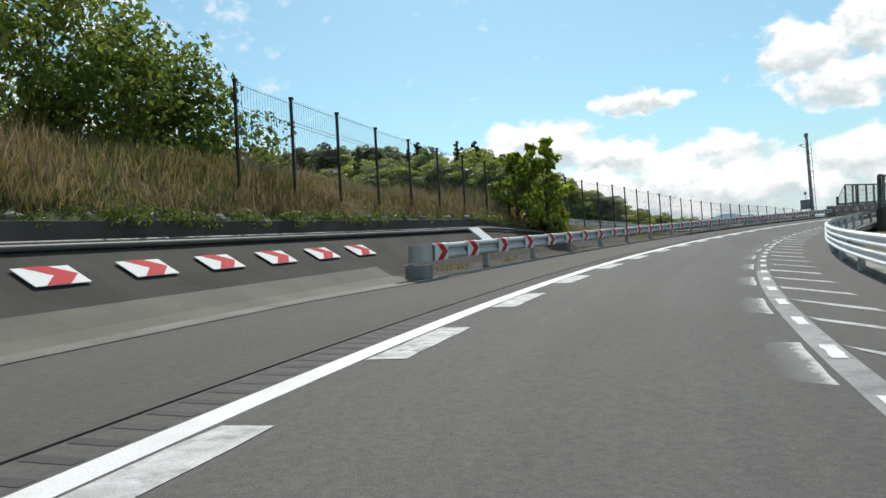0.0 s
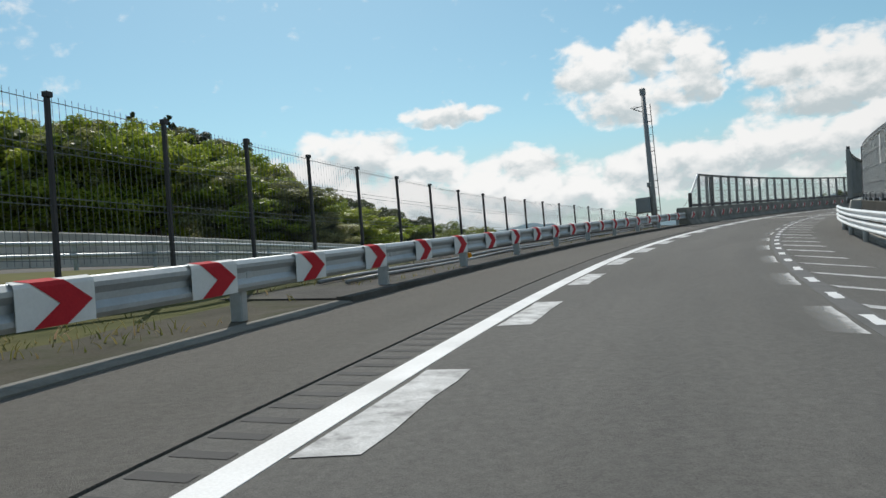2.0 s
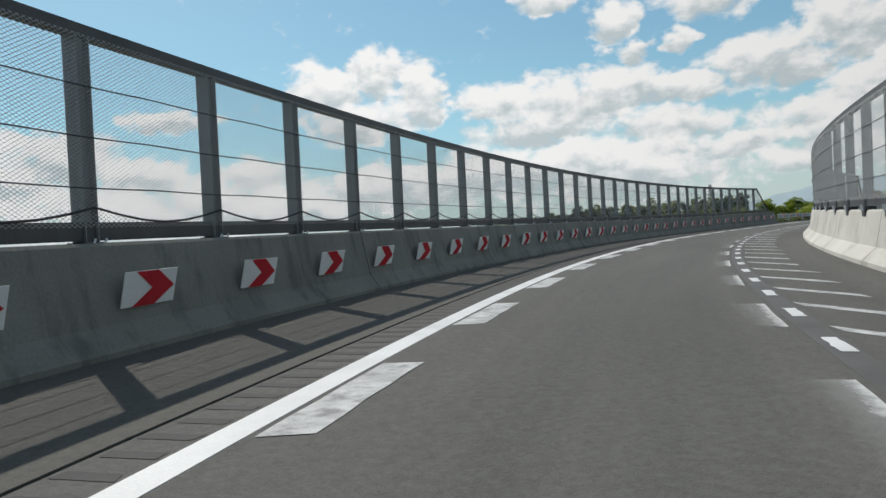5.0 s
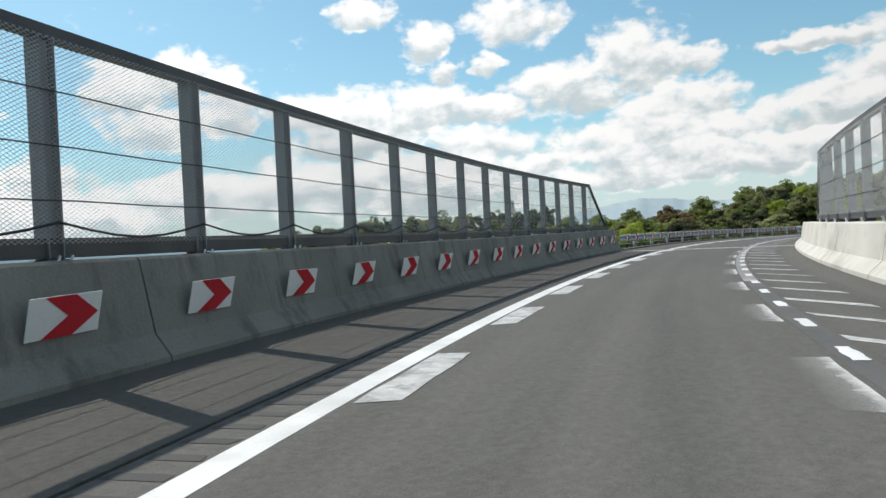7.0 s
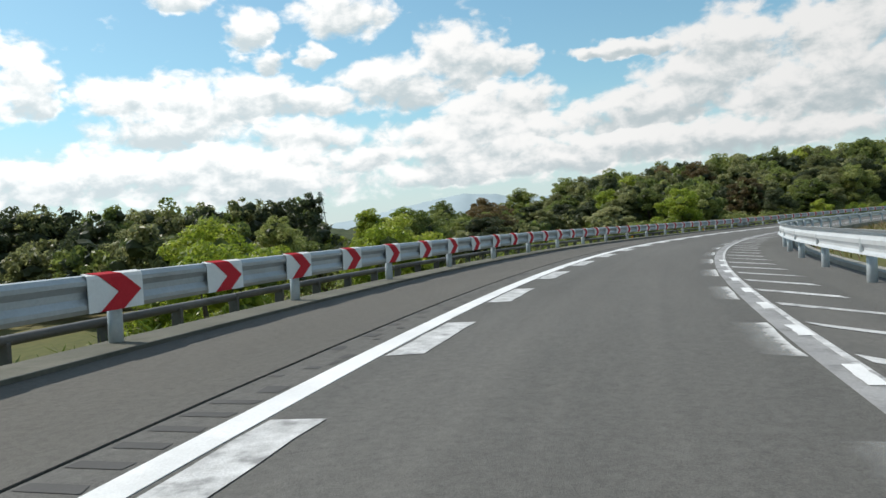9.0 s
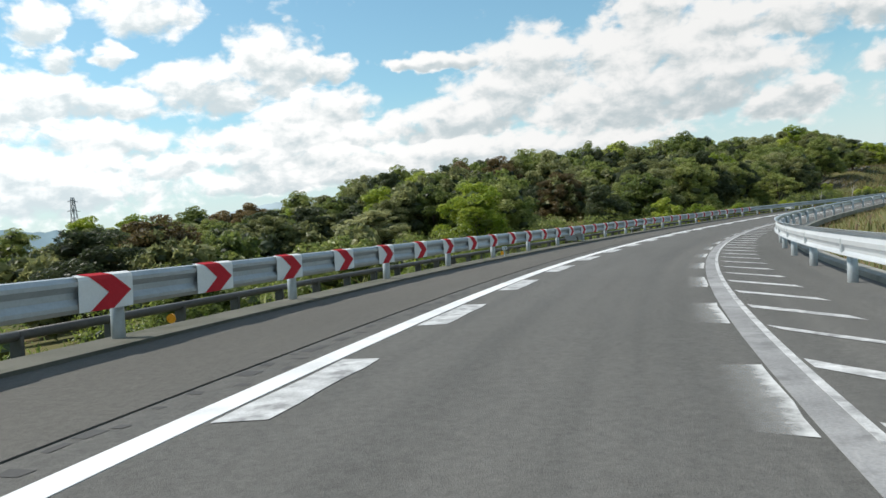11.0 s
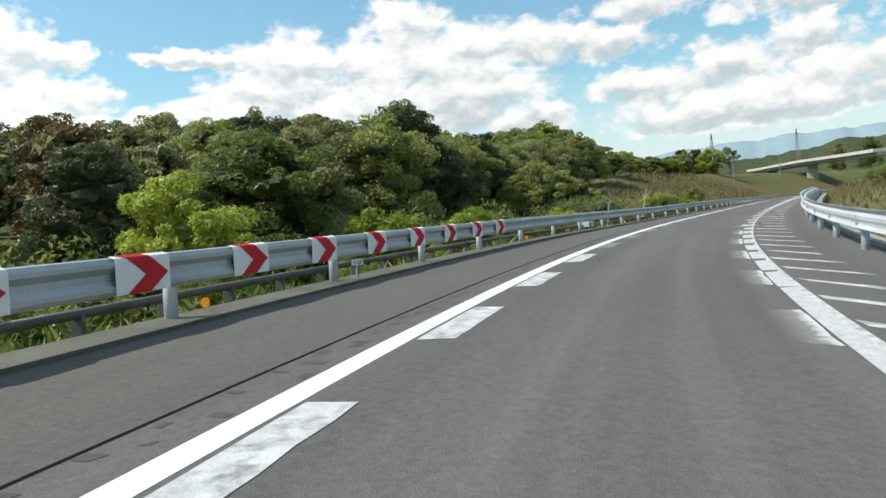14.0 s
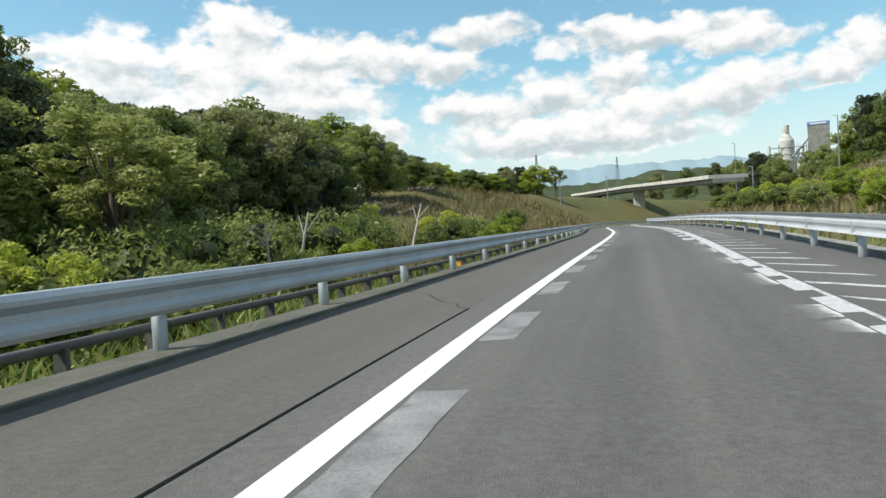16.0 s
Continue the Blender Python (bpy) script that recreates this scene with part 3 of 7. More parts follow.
leaf_olive = leaf_material("leaf_olive", [(0.085, 0.098, 0.038), (0.19, 0.205, 0.075), (0.33, 0.335, 0.145), (0.50, 0.49, 0.25)])
leaf_light = leaf_material("leaf_light", [(0.13, 0.19, 0.022), (0.25, 0.33, 0.036), (0.38, 0.43, 0.060), (0.48, 0.50, 0.10)])
# evergreen leaves; also stands for the shade inside crowns, as a dark colour
leaf_dark_and_shade = leaf_material("leaf_dark_and_shade", [(0.046, 0.060, 0.028), (0.080, 0.100, 0.044), (0.13, 0.150, 0.068)])
leaf_rust = leaf_material("leaf_rust", [(0.09, 0.072, 0.030), (0.16, 0.118, 0.050), (0.25, 0.180, 0.080)])
grass_dry = leaf_material("grass_dry", [(0.10, 0.12, 0.03), (0.19, 0.175, 0.06), (0.31, 0.25, 0.115), (0.38, 0.25, 0.185)], 0.7, 0.45, 0.0)
weed_green = leaf_material("weed_green", [(0.05, 0.09, 0.015), (0.12, 0.18, 0.03), (0.26, 0.28, 0.07), (0.36, 0.33, 0.16)], 0.6, 0.35, 0.25)
# lighter copy of net_grey: sun on the inner netting put into the colour
net_sunlit = net_material("net_sunlit", 0.066, 0.22, (0.50, 0.50, 0.49))
net_grey = net_material("net_grey", 0.066, 0.165, (0.36, 0.365, 0.37))

# ---- cross-section of the ramp (metres from the left edge line) ----
O_JOINT, O_KERB, O_RAIL = 0.50, 2.38, 2.68
O_RLINE, O_RKERB = -3.36, -5.45
S_RAIL0, S_WALL0, S_WALL1, S_CHEV1, S_END = 15.15, 77.9, 157.5, 257.0, 440.0
PITCH_A, PITCH_B, PITCH_C = 1.967, 1.983, 1.863    # chevron boards along the three runs


def strip(name, s0, s1, o0, o1, h, material, parent, label="", step=1.0, thick=0.0):
    bm = bmesh.new()
    if thick:
        sweep(bm, s0, s1, step, [(o0, h), (o1, h), (o1, h + thick), (o0, h + thick)], closed=True, uv=True)
    else:
        sweep(bm, s0, s1, step, [(o1, h), (o0, h)])
    bmesh.ops.recalc_face_normals(bm, faces=bm.faces)
    return part(name, bm, material, parent, label)


road = thing("road", "curving dark grey asphalt ramp with worn white markings", "road", kind="structure")
strip("carriageway", -40, S_END, O_RKERB, O_JOINT - 0.02, -0.25, lane_asphalt, road, "grey asphalt traffic lane", 2.0, 0.25)
strip("shoulder", -40, S_END, O_JOINT + 0.02, O_KERB + 0.45, -0.25, side_asphalt, road, "brownish grey asphalt shoulder", 2.0, 0.25)
strip("joint_filler", -40, 281.0, O_JOINT - 0.02, O_JOINT + 0.02, -0.25, groove_dark, road, "black sunken joint", 2.0, 0.235)
strip("closed_joint", 281.0, S_END, O_JOINT - 0.02, O_JOINT + 0.02, -0.25, asphalt, road, "sealed grey joint", 2.0, 0.249)
# crack that runs off from the joint to the kerb
bm = bmesh.new()
rows = [(bm.verts.new(P(q, o - 0.018, 0.003)), bm.verts.new(P(q + 0.02, o + 0.018, 0.003))) for q, o in ((280.9, 0.50), (281.1, 0.66), (281.6, 0.80), (281.75, 0.97), (282.0, 1.12), (282.6, 1.38), (283.25, 1.65), (283.6, 1.95), (284.1, 2.30))]
for p, q in zip(rows, rows[1:]):
    bm.faces.new((p[0], q[0], q[1], p[1]))
part("crack", bm, groove_dark, road, "dark crack across the shoulder")
strip("edge_line", -40, S_END, -0.10, 0.10, 0.0, white_line, road, "solid white edge line", 1.0, 0.004)
strip("inner_line_edge", 160, S_END, O_RLINE - 0.14, O_RLINE - 0.08, 0.003, worn_paint, road, "white rim of the worn line", 1.0, 0.003)


def o_inner(s):
    """The inner line lies a little further out at the start."""
    return O_RLINE - 0.25 * min(1.0, max(0.0, (40.0 - s) / 22.0))


for a, b, mat, lab in ((-40, 17.0, grey_paint, "worn grey line along the inner side of the lane"), (17.0, 136.0, removed_line, "dark scar of a removed line"), (136.0, 241.0, grey_paint, "worn grey line along the inner side of the lane"), (241.0, S_END, line_pale, "worn white line along the inner side of the lane")):
    bm = bmesh.new()
    lo, hi = (-0.15, 0.08) if b < 200 else (-0.12, 0.11)
    sweep(bm, a, b, 1.0, lambda s: [(o_inner(s) + lo, 0.0), (o_inner(s) + hi, 0.0), (o_inner(s) + hi, 0.003), (o_inner(s) + lo, 0.003)], closed=True)
    bmesh.ops.recalc_face_normals(bm, faces=bm.faces)
    part("inner_line", bm, mat, road, lab)
# slowing marks on both sides of the lane
def lay(name, corners, h, material, label="", rag=0.012):
    """A painted four-sided mark that follows the paving; corners are (s, o) near-right, far-right, far-left, near-left."""
    bm = bmesh.new()
    n = 5
    layer = bm.loops.layers.uv.new("UVMap")
    a, b, c, d = corners
    rows = []
    for k in range(n + 1):
        f = k / n
        r = [(a[0] + (b[0] - a[0]) * f, a[1] + (b[1] - a[1]) * f), (d[0] + (c[0] - d[0]) * f, d[1] + (c[1] - d[1]) * f)]
        rows.append([bm.verts.new(P(q, o + random.uniform(-rag, rag), h)) for q, o in r])
    for k, (p, q) in enumerate(zip(rows, rows[1:])):
        f = bm.faces.new((p[0], q[0], q[1], p[1]))
        for lp, place in zip(f.loops, ((k, 0.0), (k + 1, 0.0), (k + 1, 1.0), (k, 1.0))):
            lp[layer].uv = place
    return part(name, bm, material, road, label)


for k in range(-4, 98):
    e = float(np.interp(k, [-4, -2, 0, 13, 31, 48, 62, 67, 98], [-0.2, 7.8, 15.65, 68.1, 140.05, 206.54, 261.18, 280.4, 401.0]))
    lay("speed_mark", [(e - 1.9, -0.44), (e, -0.44), (e - 0.05, -0.14), (e - 2.0, -0.14)], 0.005, worn_paint if e < 256 else faded_paint, "worn white slowing mark")
    e -= float(np.interp(e, [60, 145], [0.6, 0.2]))
    d = o_inner(e) - O_RLINE
    lay("speed_mark", [(e - 1.80, d - 3.22), (e, d - 3.22), (e, d - 2.86), (e - 1.70, d - 2.86)], 0.005, rim_paint if e < 296 else worn_paint, "slowing mark worn away to a white rim")
# dashes on the worn line
for k in range(-7, 87):
    s = float(np.interp(k, [-7, 0, 19, 31, 71, 87], [-7.4, 6.44, 43.94, 67.3, 145.13, 176.0]))
    lay("line_dash", [(s, o_inner(s) - 0.11), (s + 0.66, o_inner(s) - 0.11), (s + 0.66, o_inner(s) + 0.01), (s, o_inner(s) + 0.01)], 0.0075, white_line, "white dash on the worn line")
# hatching between the lane and the inner kerb
for k in range(-6, 176):
    s = float(np.interp(k, [-6, 0, 2, 30, 72, 99, 176], [-0.4, 11.67, 15.85, 72.18, 149.68, 196.9, 329.3]))
    q, w = random.uniform(0.0, 0.12), random.uniform(-0.10, 0.04)
    lay("hatch_stripe", [(s - 0.02, o_inner(s) - 1.04 + w), (s + 1.12, o_inner(s) - 0.17 - q), (s + 1.46, o_inner(s) - 0.17), (s + 0.36, o_inner(s) - 0.98)], 0.005, worn_paint, "worn white hatching stripe")

# rumble grooves milled between the edge line and the joint
bm = bmesh.new()
s = -6.0
while s < 258:
    if s < 160:
        o0, o1, w, step = 0.14, 0.45, 0.10, 0.30
    else:
        o0 = random.choice((0.14, 0.22, 0.30, 0.36))
        o1, w, step = min(0.47, o0 + random.uniform(0.06, 0.16)), random.uniform(0.05, 0.22), random.uniform(0.12, 0.5)
    rag = 0.02 if s > 84 else 0.0
    bm.faces.new([bm.verts.new(P(s + ds, o + random.uniform(-rag, rag), 0.003)) for ds, o in ((0, o0), (w, o0), (w, o1), (0, o1))])
    s += step
tagged(part("rumble_strip", bm, groove_soft, road, "milled dark rumble grooves"), kind="stuff")

# expansion joints of the bridge
for sj in (84.6, 155.4):
    joint = thing("expansion_joint", "pale concrete and steel bridge expansion joint across the road", "joint", "bridge joints", "structure")
    for ds, w, mat, lab in ((0.0, 0.28, pale_concrete, "pale concrete header"), (0.30, 0.12, groove_dark, "dark rubber gap"), (0.44, 0.28, pale_concrete, "pale concrete header")):
        bm = bmesh.new()
        pr = [(O_RKERB + 0.1, 0.0), (O_KERB - 0.2, 0.0), (O_KERB - 0.2, 0.006), (O_RKERB + 0.1, 0.006)]
        rings = [[bm.verts.new(P(q, o, h)) for o, h in pr] for q in (sj + ds, sj + ds + w)]
        for j in range(4):
            bm.faces.new((rings[0][j], rings[1][j], rings[1][(j + 1) % 4], rings[0][(j + 1) % 4]))
        bm.faces.new(rings[0][::-1])
        bm.faces.new(rings[1])
        part("joint_strip", bm, mat, joint, lab)

# ---- kerbs ----


def kerb_o(s):
    """The kerb stands further out before the rail begins."""
    return O_KERB + 0.42 * min(1.0, max(0.0, (15.0 - s) / 5.0))


bm = bmesh.new()
sweep(bm, -40, 44, 1.0, lambda s: [(kerb_o(s) - 0.02, -0.2), (kerb_o(s) - 0.02, 0.012), (kerb_o(s) + 0.03, 0.028), (kerb_o(s) + 0.24, 0.035), (kerb_o(s) + 0.24, -0.2)], closed=True)
bmesh.ops.recalc_face_normals(bm, faces=bm.faces)
part("kerb_left", bm, kerb_concrete)
# dark kerb, raised to take in the shadow band along its face
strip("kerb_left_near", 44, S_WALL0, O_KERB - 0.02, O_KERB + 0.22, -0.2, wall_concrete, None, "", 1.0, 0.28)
strip("kerb_left_far", S_WALL1 + 0.5, S_END, O_KERB - 0.02, O_KERB + 0.16, -0.2, verge_concrete, None, "", 2.0, 0.235)
for n in ("kerb_left", "kerb_left_near", "kerb_left_far"):
    tagged(bpy.data.objects[n], "weathered low concrete kerb along the shoulder", "kerb", kind="structure")
strip("verge_left", S_WALL1 + 0.5, S_END, O_KERB + 0.16, O_KERB + 0.56, -0.3, verge_concrete, None, "", 2.0, 0.33)
tagged(bpy.data.objects["verge_left"], "weathered concrete verge strip beneath the guardrail", "verge", kind="structure")
strip("verge_near", S_RAIL0 - 2, 44, O_KERB + 0.22, O_KERB + 1.5, -0.3, soil, None, "", 2.0, 0.335)
strip("verge_dark", 44, S_WALL0, O_KERB + 0.22, O_KERB + 2.7, -0.3, gravel, None, "", 2.0, 0.36)
tagged(bpy.data.objects["verge_dark"], "grey gravel verge strip, darkened for shade beneath the guardrail", "verge", kind="structure")
tagged(bpy.data.objects["verge_near"], "dark weedy soil verge strip beneath the guardrail", "verge", kind="structure")
strip("kerb_right", -40, S_END, O_RKERB - 0.3, O_RKERB, -0.2, concrete, None, "", 2.0, 0.28)
tagged(bpy.data.objects["kerb_right"], "low concrete kerb on the inner side", "kerb", kind="structure")


# ---- guardrails ----
def w_beam(side):
    """Profile of a W-beam, as offsets towards the road and heights; side +1 has the road at smaller o."""
    pts = [(0.0, 0.350), (-0.045, 0.342), (-0.083, 0.300), (-0.083, 0.262), (-0.042, 0.205), (-0.042, 0.145), (-0.083, 0.088), (-0.083, 0.050), (-0.045, 0.008), (0.0, 0.0)]
    back = [(o + 0.006, h * 0.985 + 0.003) for o, h in pts[::-1]]
    return [(side * o, h) for o, h in pts + back]


post_bm = bmesh.new()
tube(post_bm, [(0, 0, -0.35), (0, 0, 0.66)], 0.07, 12)
rail_post = link_mesh("post", post_bm, galvanised, True)
flat_post = bmesh.new()
box(flat_post, -0.06, 0.06, -0.075, 0.075, -0.35, 0.66, 0.012)
flat_post = link_mesh("post", flat_post, galvanised)
bracket = bmesh.new()
box(bracket, -0.05, 0.05, -0.10, 0.06, 0.42, 0.62, 0.01)
bracket = link_mesh("bracket", bracket, galvanised)
lens_bm = bmesh.new()
bmesh.ops.create_cone(lens_bm, cap_ends=True, segments=16, radius1=0.055, radius2=0.055, depth=0.02, matrix=Matrix.Rotation(radians(90), 4, "Y"))
orange = link_mesh("reflector", lens_bm, orange_lens)

def bent_sheet(x0, x1, profile):
    """A thin sheet drawn along x."""
    bm = bmesh.new()
    rings = [[bm.verts.new((x, y, z)) for y, z in profile] for x in (x0, x1)]
    n = len(profile)
    for k in range(n):
        bm.faces.new((rings[0][k], rings[0][(k + 1) % n], rings[1][(k + 1) % n], rings[1][k]))
    bm.faces.new(rings[0][::-1])
    bm.faces.new(rings[1])
    bmesh.ops.recalc_face_normals(bm, faces=bm.faces)
    return bm


BENT = [(-0.010, 0.0), (-0.012, 0.03), (-0.012, 0.300), (0.0, 0.332), (0.055, 0.352), (0.055, 0.347), (0.004, 0.327), (-0.006, 0.298), (-0.006, 0.0)]
board_mesh = link_mesh("chevron_board", bent_sheet(0.0, 0.76, BENT), sign_white)
arrow_bm = bmesh.new()
for quad in (((0.14, 0.0), (0.46, 0.0), (0.73, 0.165), (0.40, 0.165)), ((0.40, 0.165), (0.73, 0.165), (0.513, 0.300), (0.188, 0.300))):
    arrow_bm.faces.new([arrow_bm.verts.new((x, -0.0165, z)) for x, z in quad])
arrow_bm.faces.new([arrow_bm.verts.new(v) for v in ((0.188, -0.0165, 0.300), (0.513, -0.0165, 0.300), (0.462, -0.003, 0.3355), (0.136, -0.003, 0.3355))])
arrow_bm.faces.new([arrow_bm.verts.new(v) for v in ((0.136, -0.003, 0.3355), (0.462, -0.003, 0.3355), (0.38, 0.055, 0.3565), (0.05, 0.055, 0.3565))])
bmesh.ops.recalc_face_normals(arrow_bm, faces=arrow_bm.faces)
arrow_mesh = link_mesh("arrow", arrow_bm, sign_red)
flat_bm = bmesh.new()
box(flat_bm, 0.0, 0.76, -0.012, 0.0, 0.0, 0.33, 0.003)
flat_board_mesh = link_mesh("chevron_board", flat_bm, sign_white)
flat_arrow_bm = bmesh.new()
for quad in (((0.14, 0.0), (0.46, 0.0), (0.73, 0.165), (0.40, 0.165)), ((0.40, 0.165), (0.73, 0.165), (0.46, 0.33), (0.14, 0.33))):
    flat_arrow_bm.faces.new([flat_arrow_bm.verts.new((x, -0.0165, z)) for x, z in quad])
bmesh.ops.recalc_face_normals(flat_arrow_bm, faces=flat_arrow_bm.faces)
flat_arrow_mesh = link_mesh("arrow", flat_arrow_bm, sign_red)


def chevron(s, o, h, parent, lean=0.0, size=1.0, turn=0.0, flat=False):
    m = M(s, o, h) @ Matrix.Rotation(radians(lean), 4, "X") @ Matrix.Rotation(radians(turn), 4, "Y") @ Matrix.Scale(size, 4)
    b = part("chevron_board", flat_board_mesh if flat else board_mesh, None, parent, "white board with a red chevron", m=m)
    part("arrow", flat_arrow_mesh if flat else arrow_mesh, None, b, "red chevron arrow")


def guardrail(s0, s1, o, side, post, phase, pitch, label, material=None, beams=((0.36, 1.0),), post_side=None):
    """A run of W-beam on posts. Beam sections are separate."""
    rail = thing("guardrail", label, "guardrail")
    mat = material or galvanised
    pr = w_beam(side)
    ps = post_side or side
    turned = 0.083 if ps != side else 0.0
    a = s0
    while a < s1 - 0.2:
        b = min(a + 4.0, s1)
        for h0, k in beams:
            bm = bmesh.new()
            sweep(bm, a, b + 0.06, 1.0, [(o + so, h0 + hh * k) for so, hh in pr], closed=True)
            bmesh.ops.recalc_face_normals(bm, faces=bm.faces)
            part("beam", bm, mat, rail)
        a = b
    s = phase
    while s < s1:
        if s > s0:
            part("post", post, None, rail, m=M(s, o + 0.10 * ps - turned, 0))
            part("bracket", bracket, None, rail, m=M(s, o + 0.05 * ps - turned, 0) @ Matrix.Rotation(0 if ps > 0 else math.pi, 4, "Z"))
        s += pitch
    return rail


rail_a = guardrail(S_RAIL0, S_WALL0 + 0.7, O_RAIL, 1, flat_post, 18.46, 3.93, "grey galvanised W-beam guardrail carrying chevron boards")
for k in range(32):
    q = 15.43 + k * PITCH_A
    chevron(q - 0.115 * max(0.0, 23.3 - q) + (0.25 if k == 0 else 0.0), O_RAIL - 0.088, 0.37, rail_a, random.uniform(-2, 2))
rail_c = guardrail(S_WALL1 + 1.0, S_END, O_RAIL, 1, rail_post, 158.32, 3.745, "long grey galvanised W-beam guardrail on round posts")
for k in range(53):
    chevron(159.63 + k * PITCH_C, O_RAIL - 0.088, 0.37, rail_c, random.uniform(-2, 2))
for s in (196.6, 211.57, 245.0, 259.9, 274.9, 289.9):
    part("reflector", orange, None, rail_c, "round orange reflector", m=M(s, O_RAIL + 0.07, 0.12))
part("reflector", orange, None, rail_a, "round orange reflector", m=M(18.46 + 8 * 3.93 + 0.13, O_RAIL + 0.02, 0.28))

# rounded terminal of the first run: a bull-nose on the beam and a darker sleeve below it
def nose(radius, h0, h1, back):
    bm = bmesh.new()
    inner, outer = [], []
    for k in range(13):
        a = radians(-90 + 15 * k)
        for ring, r in ((outer, radius), (inner, radius - 0.012)):
            x, y = -r * math.cos(a), r * math.sin(a)
            ring.append([bm.verts.new((x, y, h)) for h in (h0, h1)])
    for a, b in zip(outer, outer[1:]):
        bm.faces.new((a[0], b[0], b[1], a[1]))
    for a, b in zip(inner, inner[1:]):
        bm.faces.new((b[0], a[0], a[1], b[1]))
    for k in range(12):
        for q in (0, 1):
            bm.faces.new((outer[k][q], outer[k + 1][q], inner[k + 1][q], inner[k][q]))
    for y in (-radius, radius - 0.012):
        box(bm, 0.0, back, y, y + 0.012, h0, h1)
    bmesh.ops.recalc_face_normals(bm, faces=bm.faces)
    return bm


part("end_nose", nose(0.17, 0.36, 0.70, 0.95), galvanised, rail_a, "rounded grey terminal of the beam", m=M(S_RAIL0 - 0.85, O_RAIL + 0.10, 0))
part("end_sleeve", nose(0.22, -0.15, 0.30, 0.35), block_grey, rail_a, "dull grey sleeve below the rail end", m=M(S_RAIL0 - 0.80, O_RAIL + 0.14, 0))

guardrail(-40, 67.0, -5.25, -1, rail_post, -38.0, 3.9, "white double-beam guardrail on the inner side", white_steel, ((0.30, 0.62), (0.56, 0.62)))
guardrail(161.3, S_END, -4.95, 1, rail_post, 164.0, 3.7, "pale grey W-beam guardrail on the inner side of the bend", pale_steel, ((0.40, 1.0),), -1)

# ---- concrete parapets of the bridge ----
LEFT_WALL = [(2.30, -0.35), (2.30, 0.05), (2.46, 0.26), (2.60, 0.95), (2.63, 0.98), (3.08, 0.98), (3.11, 0.95), (3.2, -0.5)]
parapet_left = thing("parapet", "stained grey concrete bridge parapet with chevron boards", "parapet wall")
a = S_WALL0 + 0.75
while a < S_WALL1 - 0.1:
    b = min(a + 9.8, S_WALL1)
    bm = bmesh.new()
    sweep(bm, a, b - 0.025, 1.4, LEFT_WALL, closed=True)
    bmesh.ops.recalc_face_normals(bm, faces=bm.faces)
    part("panel", bm, shaded_parapet_concrete, parapet_left)
    a = b
for q in [79.08, 81.5, 83.75] + [80.53 + k * PITCH_B for k in range(3, 39)]:
    chevron(q, 2.455, 0.39, parapet_left, 13.0 + random.uniform(-1, 1), 1.0, random.uniform(-1, 1), True)
bm = bmesh.new()
box(bm, 0, 0.42, -0.006, 0.0, 0.1, 0.62, 0.0)
part("patch", bm, pale_concrete, parapet_left, "pale repair plate on the concrete", m=M(84.75, 2.405, 0.2) @ Matrix.Rotation(radians(-13), 4, "X"))

RIGHT_WALL = [(-5.28, -0.35), (-5.28, 0.08), (-5.50, 0.30), (-5.60, 0.90), (-5.63, 0.93), (-5.95, 0.93), (-6.0, -0.5)]
# pale concrete puts the sun on this face into its colour
parapet_right = thing("parapet", "concrete parapet on the inner side of the bridge, painted pale as sunlit", "parapet wall")
def inner_shift(s):
    """The inner parapet draws nearer to the lane along the bridge."""
    return float(np.interp(s, [67, 90, 135, 150], [-0.06, -0.05, 0.18, 0.26]))


a = 67.0
while a < 161.0 - 0.1:
    b = min(a + 4.9, 161.0)
    bm = bmesh.new()
    sweep(bm, a, b - 0.03, 1.2, lambda s: [(o + inner_shift(s), h) for o, h in RIGHT_WALL], closed=True)
    bmesh.ops.recalc_face_normals(bm, faces=bm.faces)
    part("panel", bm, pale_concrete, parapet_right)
    a = b


# ---- safety barriers with netting on top of the parapets ----
def net_sheet(s0, s1, o, h0, h1, parent, top=None, material=None):
    """Thin sheet of netting; UV in metres."""
    bm = bmesh.new()
    uv = bm.loops.layers.uv.new("UVMap")
    n = max(1, int(round((s1 - s0) / 1.0)))
    cols = []
    for k in range(n + 1):
        s = s0 + (s1 - s0) * k / n
        hi = h1 if top is None else top(s)
        cols.append((s, bm.verts.new(P(s, o, h0)), bm.verts.new(P(s, o, hi)), h0, hi))
    for a, b in zip(cols, cols[1:]):
        f = bm.faces.new((a[1], b[1], b[2], a[2]))
        for lp, (q, h) in zip(f.loops, ((a[0], a[3]), (b[0], b[3]), (b[0], b[4]), (a[0], a[4]))):
            lp[uv].uv = (q, h)
    return part("netting", bm, material or net_grey, parent, "grey diamond netting")


